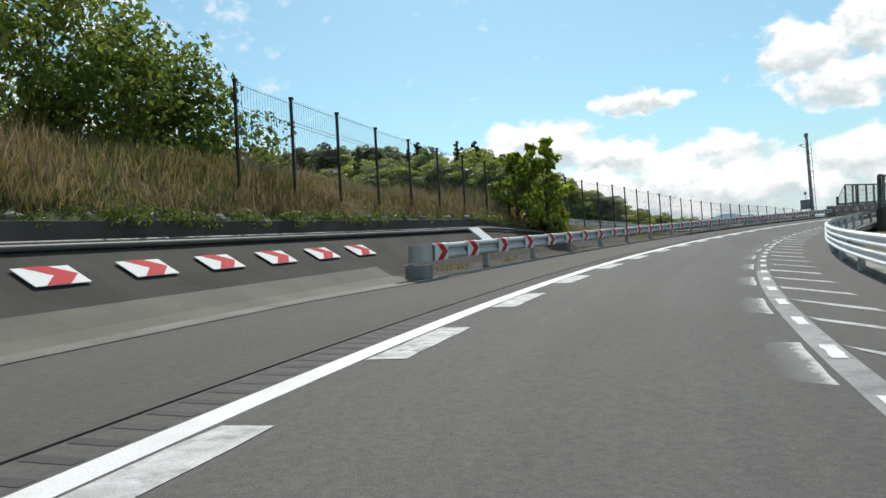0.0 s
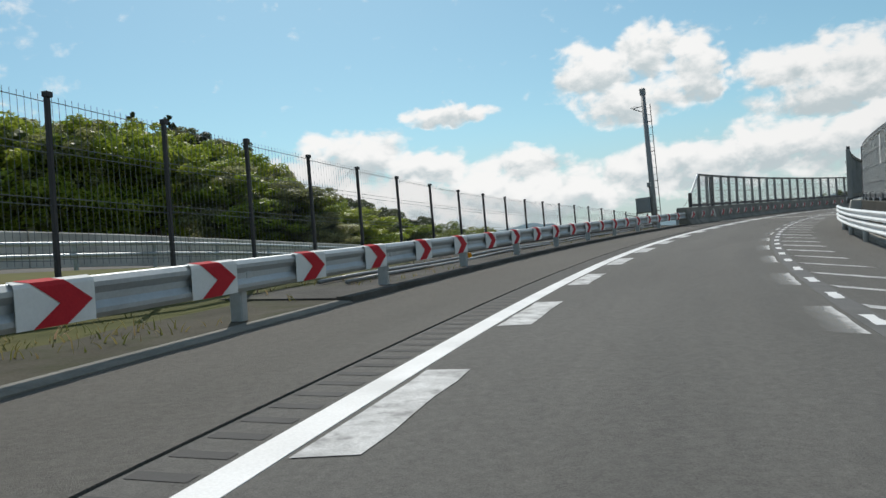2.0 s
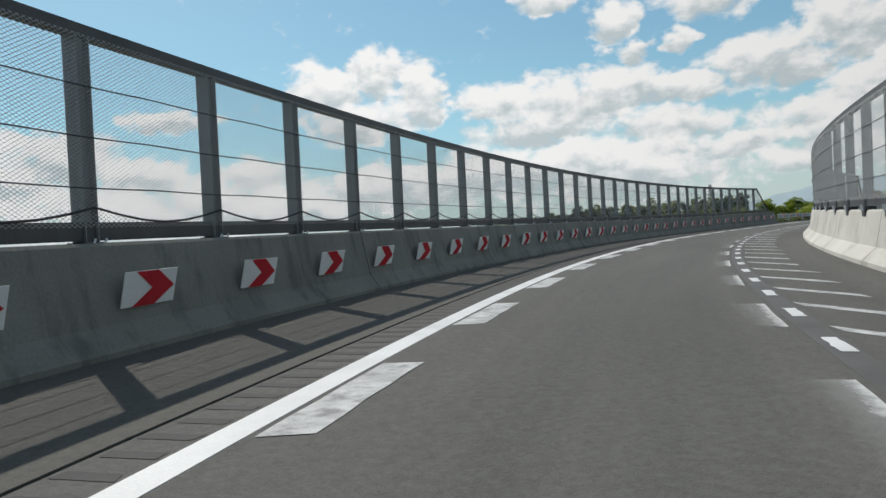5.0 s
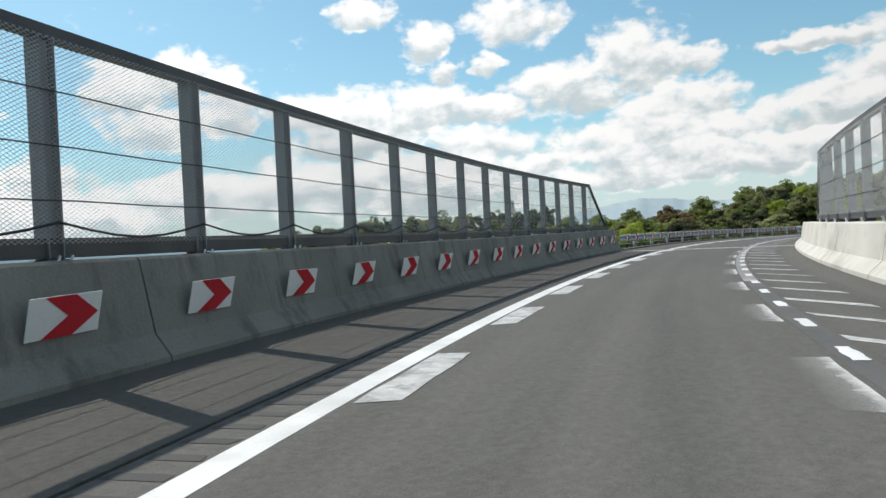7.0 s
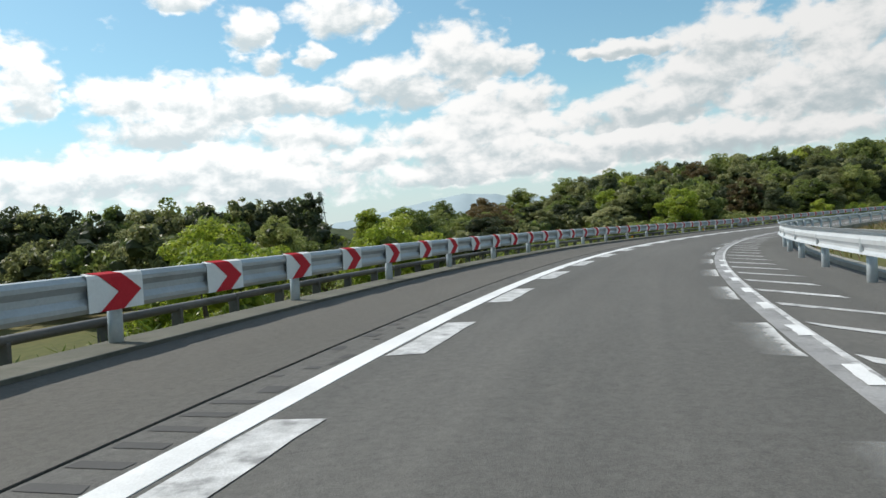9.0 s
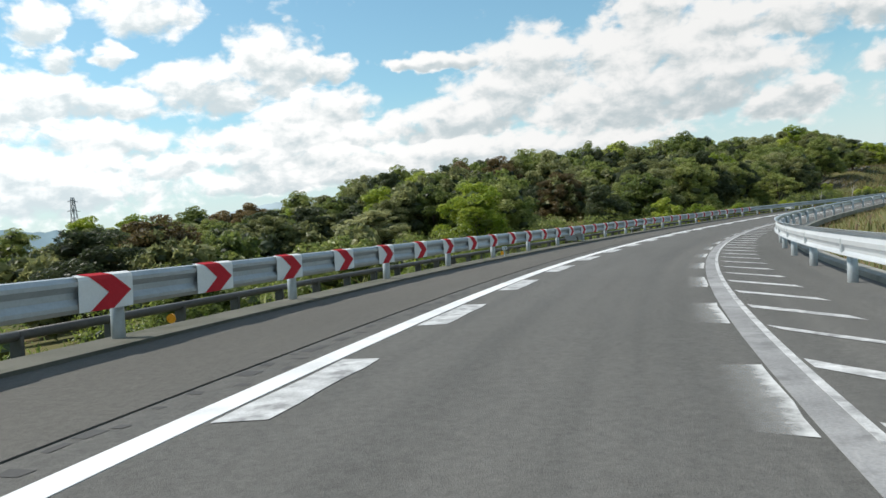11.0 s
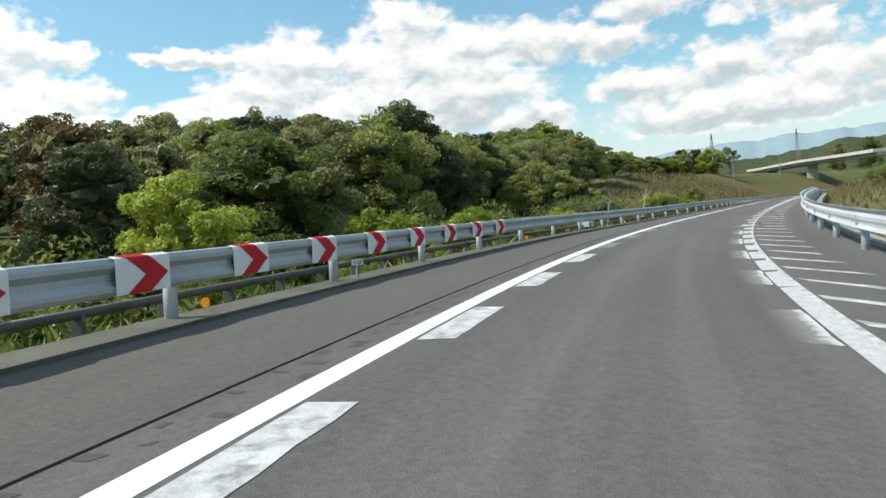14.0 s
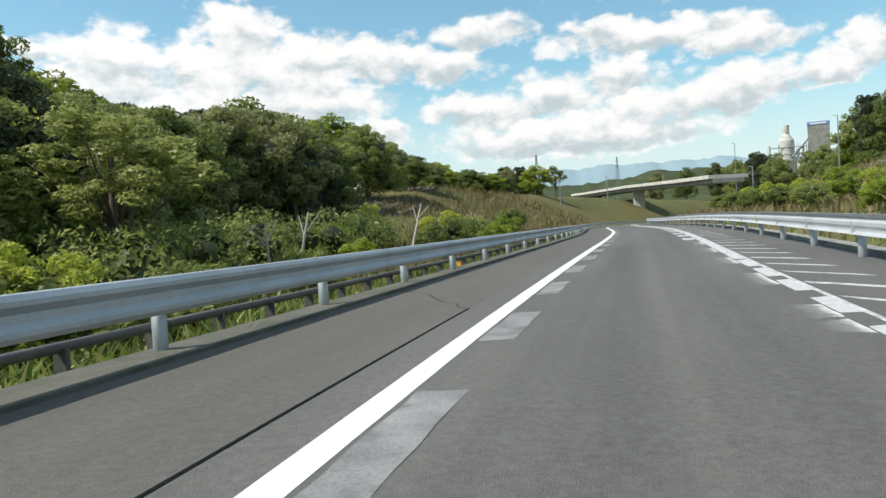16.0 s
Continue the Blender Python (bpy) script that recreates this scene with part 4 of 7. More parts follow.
def net_barrier(s0, s1, o, side, pitch, phase, top, label, slant0=2.6, slant1=2.6, stations=None):
    """Posts, top rail, base channel, three tie wires, netting and slanted ends."""
    ob = thing("net_barrier", label, "safety barrier")
    hp = top - 0.95
    pb = bmesh.new()
    box(pb, -0.085, 0.085, -0.006, 0.006, 0, hp, 0)
    box(pb, -0.085, -0.075, -0.075, 0.075, 0, hp, 0)
    box(pb, 0.075, 0.085, -0.075, 0.075, 0, hp, 0)
    pm = link_mesh("post", pb, grey_steel)
    bb = bmesh.new()
    box(bb, -0.14, 0.14, -0.10, 0.10, -0.16, 0.02, 0.01)
    bmn = link_mesh("base_plate", bb, dark_steel)
    boltm = bmesh.new()
    tube(boltm, [(0, -0.115 * side, -0.06), (0.04, -0.13 * side, 0.05)], 0.012, 6)
    boltm = link_mesh("anchor_bolt", boltm, white_steel)
    for s in stations or np.arange(phase, s1 + 0.01, pitch):
        if s >= s0 - 0.1:
            s = float(s)
            part("post", pm, None, ob, m=M(s, o, 0.95))
            part("base_plate", bmn, None, ob, "dark steel foot", m=M(s, o, 0.97))
            for dx in (-0.07, 0.07):
                part("anchor_bolt", boltm, None, ob, "bright bolt", m=M(s + dx, o, 0.97))
    a = s0
    while a < s1 - 0.1:
        b = min(a + pitch * 4, s1)
        bm = bmesh.new()
        sweep(bm, a, b, 1.0, [(o - 0.06, top - 0.02), (o + 0.06, top - 0.02), (o + 0.06, top + 0.10), (o - 0.06, top + 0.10)], closed=True)
        bmesh.ops.recalc_face_normals(bm, faces=bm.faces)
        part("top_rail", bm, dark_steel, ob, "dark square top rail")
        bm = bmesh.new()
        sweep(bm, a, b, 1.0, [(o - 0.05, 1.00), (o + 0.05, 1.00), (o + 0.05, 1.17), (o - 0.05, 1.17)], closed=True)
        bmesh.ops.recalc_face_normals(bm, faces=bm.faces)
        part("base_rail", bm, dark_steel, ob, "dark base channel")
        # the inner side takes the copy with sunlight in its colour
        net_sheet(a, b, o - 0.085 * side, 1.12, top, ob, None, net_grey if side > 0 else net_sunlit)
        a = b
    for frac in (0.22, 0.48, 0.74):
        h = 1.1 + (top - 1.1) * frac
        bm = bmesh.new()
        pts = []
        n = int((s1 - s0) / 0.48)
        for k in range(n + 1):
            q = s0 + (s1 - s0) * k / n
            pts.append(P(q, o - 0.097 * side, h - 0.012 * math.sin(math.pi * ((q - phase) / pitch % 1.0))))
        tube(bm, pts, 0.007, 4)
        part("tie_wire", bm, dark_steel, ob, "dark tie wire")
    for end, sl, d in ((s0, slant0, -1), (s1, slant1, 1)):
        if not sl:
            continue
        low = 1.62 if d < 0 else 1.0
        bm = bmesh.new()
        tube(bm, [P(end, o, top + 0.04), P(end + d * sl, o, low)], 0.06, 8)
        # start rail painted white to stand for the sun along its top
        part("slanted_rail", bm, white_steel if d < 0 else dark_steel, ob, "slanted end rail")
        net_sheet(min(end, end + d * sl), max(end, end + d * sl), o, 1.05, top, ob, top=lambda q, e=end, w=sl, lo=low: lo + (top - lo) * max(0.0, 1 - abs(q - e) / w))
        bm = bmesh.new()
        sweep(bm, min(end, end + d * sl), max(end, end + d * sl), 1.0, [(o - 0.05, 1.00), (o + 0.05, 1.00), (o + 0.05, 1.17), (o - 0.05, 1.17)], closed=True)
        bmesh.ops.recalc_face_normals(bm, faces=bm.faces)
        part("base_rail", bm, dark_steel, ob, "dark base channel")
    if slant0:
        bm = bmesh.new()
        box(bm, -0.10, 0.10, -0.09, 0.09, 0, 0.85, 0.01)
        part("end_post", bm, dark_steel, ob, "short dark end post", m=M(s0 - slant0, o, 0.95))
    return ob


left_posts = [float(np.interp(k, [0, 1, 2, 17, 25, 30, 33, 34], [82.95, 84.9, 88.5, 118.69, 135.02, 145.01, 151.06, 153.1])) for k in range(35)]
barrier_left = net_barrier(82.8, 154.0, 2.85, 1, PITCH_B, 82.8 + 0.74, 2.86, "dark grey steel barrier with open diamond netting", 2.0, 2.9, left_posts)
bm = bmesh.new()
pts = []
for a, b in zip(left_posts, left_posts[1:]):
    for k in range(6):
        f = k / 6
        pts.append(P(a + (b - a) * f, 2.74, 1.30 - 0.13 * math.sin(math.pi * f)))
tube(bm, pts, 0.012, 5)
part("slack_cable", bm, post_black, barrier_left, "slack black cable looped from post to post")
bm = bmesh.new()
box(bm, -0.2, 0.2, -0.1, 0.1, 0, 2.86 - 0.95, 0.01)
part("wide_post", bm, dark_steel, barrier_left, "dark double post", m=M(86.05, 2.85, 0.95))
net_barrier(69.0, 147.0, -5.80 + 0.15, -1, PITCH_B, 69.0, 2.86 + 0.05, "grey steel barrier with netting on the inner parapet", 0, 1.6)
# the same barrier on a low wall behind the inner rail, before the bridge
low_parapet = thing("low_wall", "dark weathered low wall behind the inner guardrail", "wall")
a = 52.6
while a < 67.3:
    bm = bmesh.new()
    sweep(bm, a, min(a + 4.9, 67.6), 1.2, [(-6.0, -0.6), (-6.0, 0.90), (-6.03, 0.93), (-6.30, 0.93), (-6.33, 0.90), (-6.33, -0.6)], closed=True)
    bmesh.ops.recalc_face_normals(bm, faces=bm.faces)
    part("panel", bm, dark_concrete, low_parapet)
    a += 4.92
barrier_start = net_barrier(53.0, 67.4, -6.15, -1, PITCH_B, 53.0, 2.86, "dark grey netted barrier behind the inner guardrail", 0, 0)
for q in (53.0, 67.4):
    bm = bmesh.new()
    box(bm, -0.2, 0.2, -0.1, 0.1, 0, 2.86 - 0.92, 0.01)
    part("wide_post", bm, dark_steel, barrier_start, "dark double post", m=M(q, -6.15, 0.95))


# ---- ground: one sheet to the horizon ----
def road_coords(px, py):
    """Nearest station and offset for arrays of plan points."""
    ex = np.arange(-400, 0, 4.0)
    fx = np.concatenate([_x[0] + math.sin(_head[0]) * -ex[0] * 0 + -np.sin(_head[0]) * ex, _x[::2], _x[-1] - np.sin(_head[-1]) * np.arange(4, 700, 4.0)])
    fy = np.concatenate([_y[0] + np.cos(_head[0]) * ex, _y[::2], _y[-1] + np.cos(_head[-1]) * np.arange(4, 700, 4.0)])
    fs = np.concatenate([_ss[0] + ex, _ss[::2], _ss[-1] + np.arange(4, 700, 4.0)])
    tx, ty = np.gradient(fx), np.gradient(fy)
    ln = np.hypot(tx, ty)
    tx, ty = tx / ln, ty / ln
    s, o = np.zeros(len(px)), np.zeros(len(px))
    for a in range(0, len(px), 4000):
        d = (px[a : a + 4000, None] - fx) ** 2 + (py[a : a + 4000, None] - fy) ** 2
        j = d.argmin(1)
        qx, qy = px[a : a + 4000] - fx[j], py[a : a + 4000] - fy[j]
        s[a : a + 4000] = fs[j] + qx * tx[j] + qy * ty[j]
        o[a : a + 4000] = -qx * ty[j] + qy * tx[j]
    return s, o


def lerp_knots(v, knots):
    k = np.array(knots, float)
    return np.interp(v, k[:, 0], k[:, 1])


def land_height(s, o):
    """Height of the ground above the edge line's level."""
    s, o = np.asarray(s, float), np.asarray(o, float)
    bank = np.tan(np.interp(s, _ss, _b))
    left_flat = lerp_knots(s, [(-60, 3.2), (10, 3.0), (15, 2.75), (19, 2.4), (27, 1.9), (34, 1.0), (42, 0.5), (55, -0.1), (72, -0.9), (82, -3), (95, -8), (145, -9), (165, -6), (185, -3.0), (230, -1.6), (300, -0.8), (420, 0.2)])
    edge = o * bank - 0.42
    ease = np.clip((o - 3.9 - 3.2 * np.clip((37 - s) / 5, 0, 1)) / 4.0, 0, 1)
    ease = ease * ease * (3 - 2 * ease)
    left = edge * (1 - ease) + left_flat * ease
    hill = np.clip((s - 215) / 50, 0, 1) * np.clip((o - 10) / 30, 0, 1) * 4.2 * (1 - 0.6 * np.clip((s - 290) / 40, 0, 1))
    hill = hill + np.clip((s - 325) / 45, 0, 1) * np.clip((o - 4.5) / 17, 0, 1) * 6.0
    near_hill = 15.0 * np.exp(-(((s - 48) / 42) ** 2) - ((o - 72) / 36) ** 2)
    left = left + hill + near_hill
    right_flat = lerp_knots(s, [(-60, 0.7), (45, 0.5), (62, -1), (80, -5), (165, -5), (185, -0.4), (215, 0.5), (280, 0.9), (420, 1.0)])
    rease = np.clip((-o - 6.6) / 5.0, 0, 1)
    right = edge * (1 - rease) + right_flat * rease
    right = right + np.clip((s - 270) / 65, 0, 1) * np.clip((-o - 13) / 70, 0, 0.62) * 18.0
    return np.where(o > 0, left, right)


def land_z(px, py):
    px, py = np.atleast_1d(np.asarray(px, float)), np.atleast_1d(np.asarray(py, float))
    s, o = road_coords(px, py)
    h = land_height(s, o)
    z0 = np.interp(s, _ss, _z)
    near = np.exp(-(np.maximum(0, np.abs(o) - 120) / 160.0) ** 2)
    rough = np.array([noise.noise(Vector((x * 0.07, y * 0.07, 3.1))) for x, y in zip(px, py)]) * np.clip((np.abs(o) - 9) / 10, 0, 1) * 0.7
    rise = 0.2 * np.clip(py - 90, 0, 150) * np.clip((19 - px) / 16, 0, 1) * np.exp(-(np.maximum(0, -px - 160) / 120) ** 2)
    return (z0 + h) * near + (1 - near) * 1.5 + rough + rise


def spaced(lo, hi, step):
    a = np.arange(lo, hi + 0.1, step)
    out, d = [], step
    p = hi
    while p < 6000:
        d *= 1.35
        p += d
        out.append(p)
    q, d, low = lo, step, []
    while q > -5000:
        d *= 1.35
        q -= d
        low.append(q)
    return np.concatenate([low[::-1], a, out])


gx, gy = spaced(-70, 480, 2.5), spaced(-110, 250, 2.5)
XX, YY = np.meshgrid(gx, gy)
ZZ = land_z(XX.ravel(), YY.ravel())
verts = np.stack([XX.ravel(), YY.ravel(), ZZ], 1)
nx = len(gx)
faces = [(r * nx + c, r * nx + c + 1, (r + 1) * nx + c + 1, (r + 1) * nx + c) for r in range(len(gy) - 1) for c in range(nx - 1)]
me = bpy.data.meshes.new("ground")
me.from_pydata(verts.tolist(), [], faces)
me.materials.append(earth)
me.polygons.foreach_set("use_smooth", [True] * len(me.polygons))
tagged(new("ground", me), "rolling ground of dry grass and green scrub", "ground", kind="structure")


# ---- distant ridges ----
def ridge(name, cx, cy, radius, tops, base, material, label, seed, rough, depth):
    bm = bmesh.new()
    az0, az1 = tops[0][0], tops[-1][0]
    n = int((az1 - az0) / 0.35)
    rows = []
    for k in range(n + 1):
        a = az0 + (az1 - az0) * k / n
        e = float(lerp_knots(a, tops)) + rough * noise.noise(Vector((a * 0.55, seed, 0))) + rough * 0.5 * noise.noise(Vector((a * 2.1, seed, 5)))
        col = []
        for f in (0.0, 0.35, 0.7, 0.92, 1.0):
            r = radius + depth * (f - 1) * 1.0
            z = base + (radius * math.tan(radians(e)) - base + 9) * f ** 0.8
            wob = radius * 0.012 * noise.noise(Vector((a * 0.8, f * 3, seed))) if 0 < f < 1 else 0
            col.append(bm.verts.new((cx + (r + wob) * math.sin(radians(a)), cy + (r + wob) * math.cos(radians(a)), z + wob * 0.3)))
        rows.append(col)
    for a, b in zip(rows, rows[1:]):
        for j in range(4):
            bm.faces.new((a[j], b[j], b[j + 1], a[j + 1]))
    bmesh.ops.recalc_face_normals(bm, faces=bm.faces)
    ob = part(name, bm, material, None, smooth=True)
    return tagged(ob, label, "hills", kind="structure")


ridge("backdrop_mountains", 150, 90, 3200, [(-60, 3.0), (-20, 2.6), (5, 2.9), (14, 3.5), (17, 3.9), (22, 3.2), (43, 3.8), (46, 3.6), (50, 2.4), (57, 2.0), (66, 2.0), (72, 2.6), (80, 3.2), (100, 3.2), (108, 3.9), (113, 4.15), (118, 4.25), (124, 4.3), (127, 3.9), (140, 4.3), (170, 3.5)], 0, far_haze_blue, "mountain range on the horizon, painted hazy blue", 1.7, 0.25, 500)
ridge("backdrop_far_mountains", 150, 90, 4200, [(46, 2.4), (52, 3.0), (57, 3.9), (61, 4.4), (66, 3.8), (74, 2.6)], 0, far_haze_pale, "mountain range painted pale as if lost in haze", 3.1, 0.2, 500)
ridge("backdrop_hills", 150, 90, 900, [(-70, 2.4), (10, 2.2), (40, 2.0), (47, 2.6), (60, 3.0), (75, 3.2), (100, 3.0), (112, 2.9), (119, 3.4), (123, 3.5), (127, 3.8), (140, 4.0), (165, 3.0)], 0, far_green, "dark wooded hills in the distance", 6.3, 0.35, 260)


# ---- plants ----
def leaf_cloud(rng, centres, radii, count, size, up_bias=0.25, aspect=1.7, tri=False):
    """Vertices and faces of small bent leaves over the shells of clumps."""
    vs, fs = [], []
    w = np.array([r[0] * r[1] + 0.02 for r in radii])
    pick = rng.choice(len(centres), count, p=w / w.sum())
    d = rng.normal(size=(count, 3))
    d[:, 2] += up_bias
    d /= np.linalg.norm(d, axis=1)[:, None]
    rad = rng.uniform(0.72, 1.08, count)
    c = np.array(centres)[pick] + d * np.array(radii)[pick] * rad[:, None]
    nrm = d + rng.normal(scale=0.55, size=(count, 3))
    nrm /= np.linalg.norm(nrm, axis=1)[:, None]
    a = np.cross(nrm, rng.normal(size=(count, 3)))
    a /= np.linalg.norm(a, axis=1)[:, None] + 1e-9
    b = np.cross(nrm, a)
    sz = size * rng.uniform(0.6, 1.35, count)[:, None]
    tip, side = a * sz * aspect * 0.5, b * sz * 0.5
    if tri:
        q = np.stack([c - tip, c + side, c + tip - side * 0.6], 1)
        return q.reshape(-1, 3), [(3 * k, 3 * k + 1, 3 * k + 2) for k in range(count)]
    q = np.stack([c - tip, c + side - nrm * sz * 0.12, c + tip, c - side - nrm * sz * 0.12], 1)
    return q.reshape(-1, 3), [(4 * k, 4 * k + 1, 4 * k + 2, 4 * k + 3) for k in range(count)]


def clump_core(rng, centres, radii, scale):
    """Rough solid hearts that close the crown; painted darker for the shade inside it."""
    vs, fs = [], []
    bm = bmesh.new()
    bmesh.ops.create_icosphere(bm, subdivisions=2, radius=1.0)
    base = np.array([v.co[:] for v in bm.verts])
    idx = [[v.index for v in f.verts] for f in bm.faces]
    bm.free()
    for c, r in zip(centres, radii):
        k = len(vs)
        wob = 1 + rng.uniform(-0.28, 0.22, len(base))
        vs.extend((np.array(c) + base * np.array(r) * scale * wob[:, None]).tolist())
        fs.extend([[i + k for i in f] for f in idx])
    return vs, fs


def lumps(rng, height, spread, trunk_h, count, shape, sub):
    """Uneven lobes of a crown, and the smaller tufts that sit on them."""
    lobes, tufts, tr = [], [], []
    tall = height - trunk_h
    for k in range(count):
        f = (k + rng.uniform(0.2, 0.8)) / count
        if shape == "cone":
            wid, q = spread * (1.02 - f) * 0.75, spread * (0.42 - 0.26 * f)
        elif shape == "tall":
            wid, q = spread * (0.62 - 0.35 * abs(f - 0.4)), spread * 0.40
        elif shape == "sapling":
            wid, q = spread * (0.85 - 0.6 * abs(f - 0.35)), spread * 0.27
        elif shape == "umbrella":
            wid, q = spread * (0.35 + 0.5 * math.sin(math.pi * min(1, f * 1.05))), spread * 0.30
        else:
            wid, q = spread * math.sqrt(max(0.04, 1 - (1.65 * f - 0.62) ** 2)) * 0.72, spread * 0.40
        q *= rng.uniform(0.72, 1.3)
        a = k * 2.4 + rng.uniform(-0.7, 0.7)
        r = wid * rng.uniform(0.35, 1.1) * (0.5 if f > 0.88 else 1.0)
        c = np.array((r * math.cos(a), r * math.sin(a), trunk_h + q * 0.55 + (tall - q * 1.2) * f))
        lobes.append((c, q))
        for j in range(sub):
            d = rng.normal(size=3)
            d[2] = d[2] * 0.9 + 0.2
            d /= np.linalg.norm(d)
            tufts.append(tuple(c + d * q * np.array((1.0, 1.0, 0.8)) * rng.uniform(0.75, 1.12)))
            w = q * rng.uniform(0.22, 0.5)
            tr.append((w * 1.15, w * 1.15, w * 0.95))
    return lobes, tufts, tr


def make_tree(label, material, seed, height, spread, trunk_h, clumps, leaves, leaf, shape="round", core=0.5, trunk_r=0.16, airy=False, tri=True, sub=7, heart=None, kind="tree"):
    """A tree: tapered trunk with limbs, and a crown of lobes built from tufts of leaves."""
    rng = np.random.default_rng(seed)
    tree = thing(kind, label, kind)
    lobes, centres, radii = lumps(rng, height, spread, trunk_h, clumps, shape, sub)
    over = (height - 0.05) / max(c[2] + r[2] for c, r in zip(centres, radii))
    lobes = [(c * np.array((1, 1, over)), q * (0.5 + 0.5 * over)) for c, q in lobes]
    centres = [(c[0], c[1], c[2] * over) for c in centres]
    radii = [(r[0], r[1], r[2] * over) for r in radii]
    bm = bmesh.new()
    bend = Vector((rng.uniform(-0.25, 0.25), rng.uniform(-0.25, 0.25), 0))
    top = Vector((0, 0, trunk_h + (height - trunk_h) * 0.6)) + bend
    pts = [Vector((0, 0, -0.5)).lerp(top, k / 6) + bend * math.sin(k) * 0.4 for k in range(7)]
    pts[0] = Vector((0, 0, -0.5))
    tube(bm, pts, trunk_r * 1.25, 8, trunk_r * 0.35)
    part("trunk", bm, bark, tree, "grey-brown bark trunk", smooth=True)
    lim = bmesh.new()
    for c, q in lobes:
        c = Vector(c)
        st = pts[min(6, max(1, int(6 * max(0.15, (c.z - height * 0.18) / height))))]
        tube(lim, [st, st.lerp(c, 0.5) + Vector((0, 0, 0.03 * height)), c], trunk_r * 0.42, 6, trunk_r * 0.12)
    part("branch_frame", lim, bark, tree, "forking grey-brown branches", smooth=True)
    v, f = leaf_cloud(rng, centres, radii, leaves, leaf, tri=tri)
    v = v.tolist()
    hearts = len(f)
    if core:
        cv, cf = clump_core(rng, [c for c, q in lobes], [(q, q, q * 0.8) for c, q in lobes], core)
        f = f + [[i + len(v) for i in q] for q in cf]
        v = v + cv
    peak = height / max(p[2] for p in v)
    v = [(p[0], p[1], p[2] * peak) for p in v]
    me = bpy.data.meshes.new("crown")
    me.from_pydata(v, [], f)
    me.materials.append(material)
    # hearts take a darker leaf colour in place of inner shade
    me.materials.append(heart or leaf_dark_and_shade)
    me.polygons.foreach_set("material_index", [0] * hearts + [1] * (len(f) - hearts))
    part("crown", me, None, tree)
    return tree


T_MID = make_tree("broad green broadleaf tree in the wood", leaf_mid, 1, 10.0, 3.6, 1.2, 15, 22000, 0.165, core=0.46, sub=9)
T_MID2 = make_tree("olive green broadleaf tree with pale leaf tips", leaf_olive, 2, 9.0, 3.3, 1.0, 13, 20000, 0.155, core=0.46, sub=9)
T_LIGHT = make_tree("bright yellow-green broadleaf tree", leaf_light, 3, 7.5, 2.9, 0.8, 12, 16000, 0.15, core=0.46, sub=9, heart=leaf_mid)
T_DARK = make_tree("dark evergreen tree with a dense crown", leaf_dark_and_shade, 4, 10.5, 3.0, 1.5, 14, 16000, 0.16, sub=8)
T_CONE = make_tree("dark pointed evergreen conifer tree", leaf_dark_and_shade, 5, 11.0, 2.4, 1.0, 22, 13000, 0.16, "cone", sub=5)
T_RUST = make_tree("tree with rust-brown old leaves", leaf_rust, 6, 8.0, 3.0, 1.2, 12, 14000, 0.16, sub=8)
T_OPEN = make_tree("tall open-crowned tree with bare forking limbs", leaf_mid, 7, 12.0, 3.8, 6.0, 15, 11000, 0.17, "umbrella", 0.0, 0.2, True)
T_BUSH = make_tree("leafy green roadside bush", leaf_light, 8, 2.6, 1.5, 0.1, 12, 8000, 0.085, "round", 0.38, 0.04, heart=leaf_mid, kind="bush")
T_BUSH2 = make_tree("dull green roadside shrub", leaf_mid, 9, 2.4, 1.6, 0.1, 12, 8000, 0.085, "round", 0.38, 0.04, kind="bush")
KINDS = [T_MID, T_MID2, T_LIGHT, T_DARK, T_CONE, T_RUST, T_OPEN, T_BUSH, T_BUSH2]
TALL = {T_MID: 10.0, T_MID2: 9.0, T_LIGHT: 7.5, T_DARK: 10.5, T_CONE: 11.0, T_RUST: 8.0, T_OPEN: 12.0, T_BUSH: 2.6, T_BUSH2: 2.4}
USED = set()


def plant(kind, x, y, height=None, top=None, rng=random, wide=1.0, z=None):
    """Stand a tree on the ground; its height given, or the height of its top."""
    g = float(land_z(x, y)[0]) if z is None else z
    hh = height if height else max(2.5, top - g)
    k = hh / TALL[kind]
    w = k * wide
    m = Matrix.Translation((x, y, g)) @ Matrix.Rotation(rng.uniform(0, 6.28), 4, "Z") @ Matrix.Diagonal((w, w, k, 1))
    if kind not in USED:
        USED.add(kind)
        kind.matrix_basis = m
        return kind
    return copy_thing(kind, m @ Matrix.Diagonal((1 / kind.scale[0], 1 / kind.scale[1], 1 / kind.scale[2], 1)))


rr = random.Random(11)
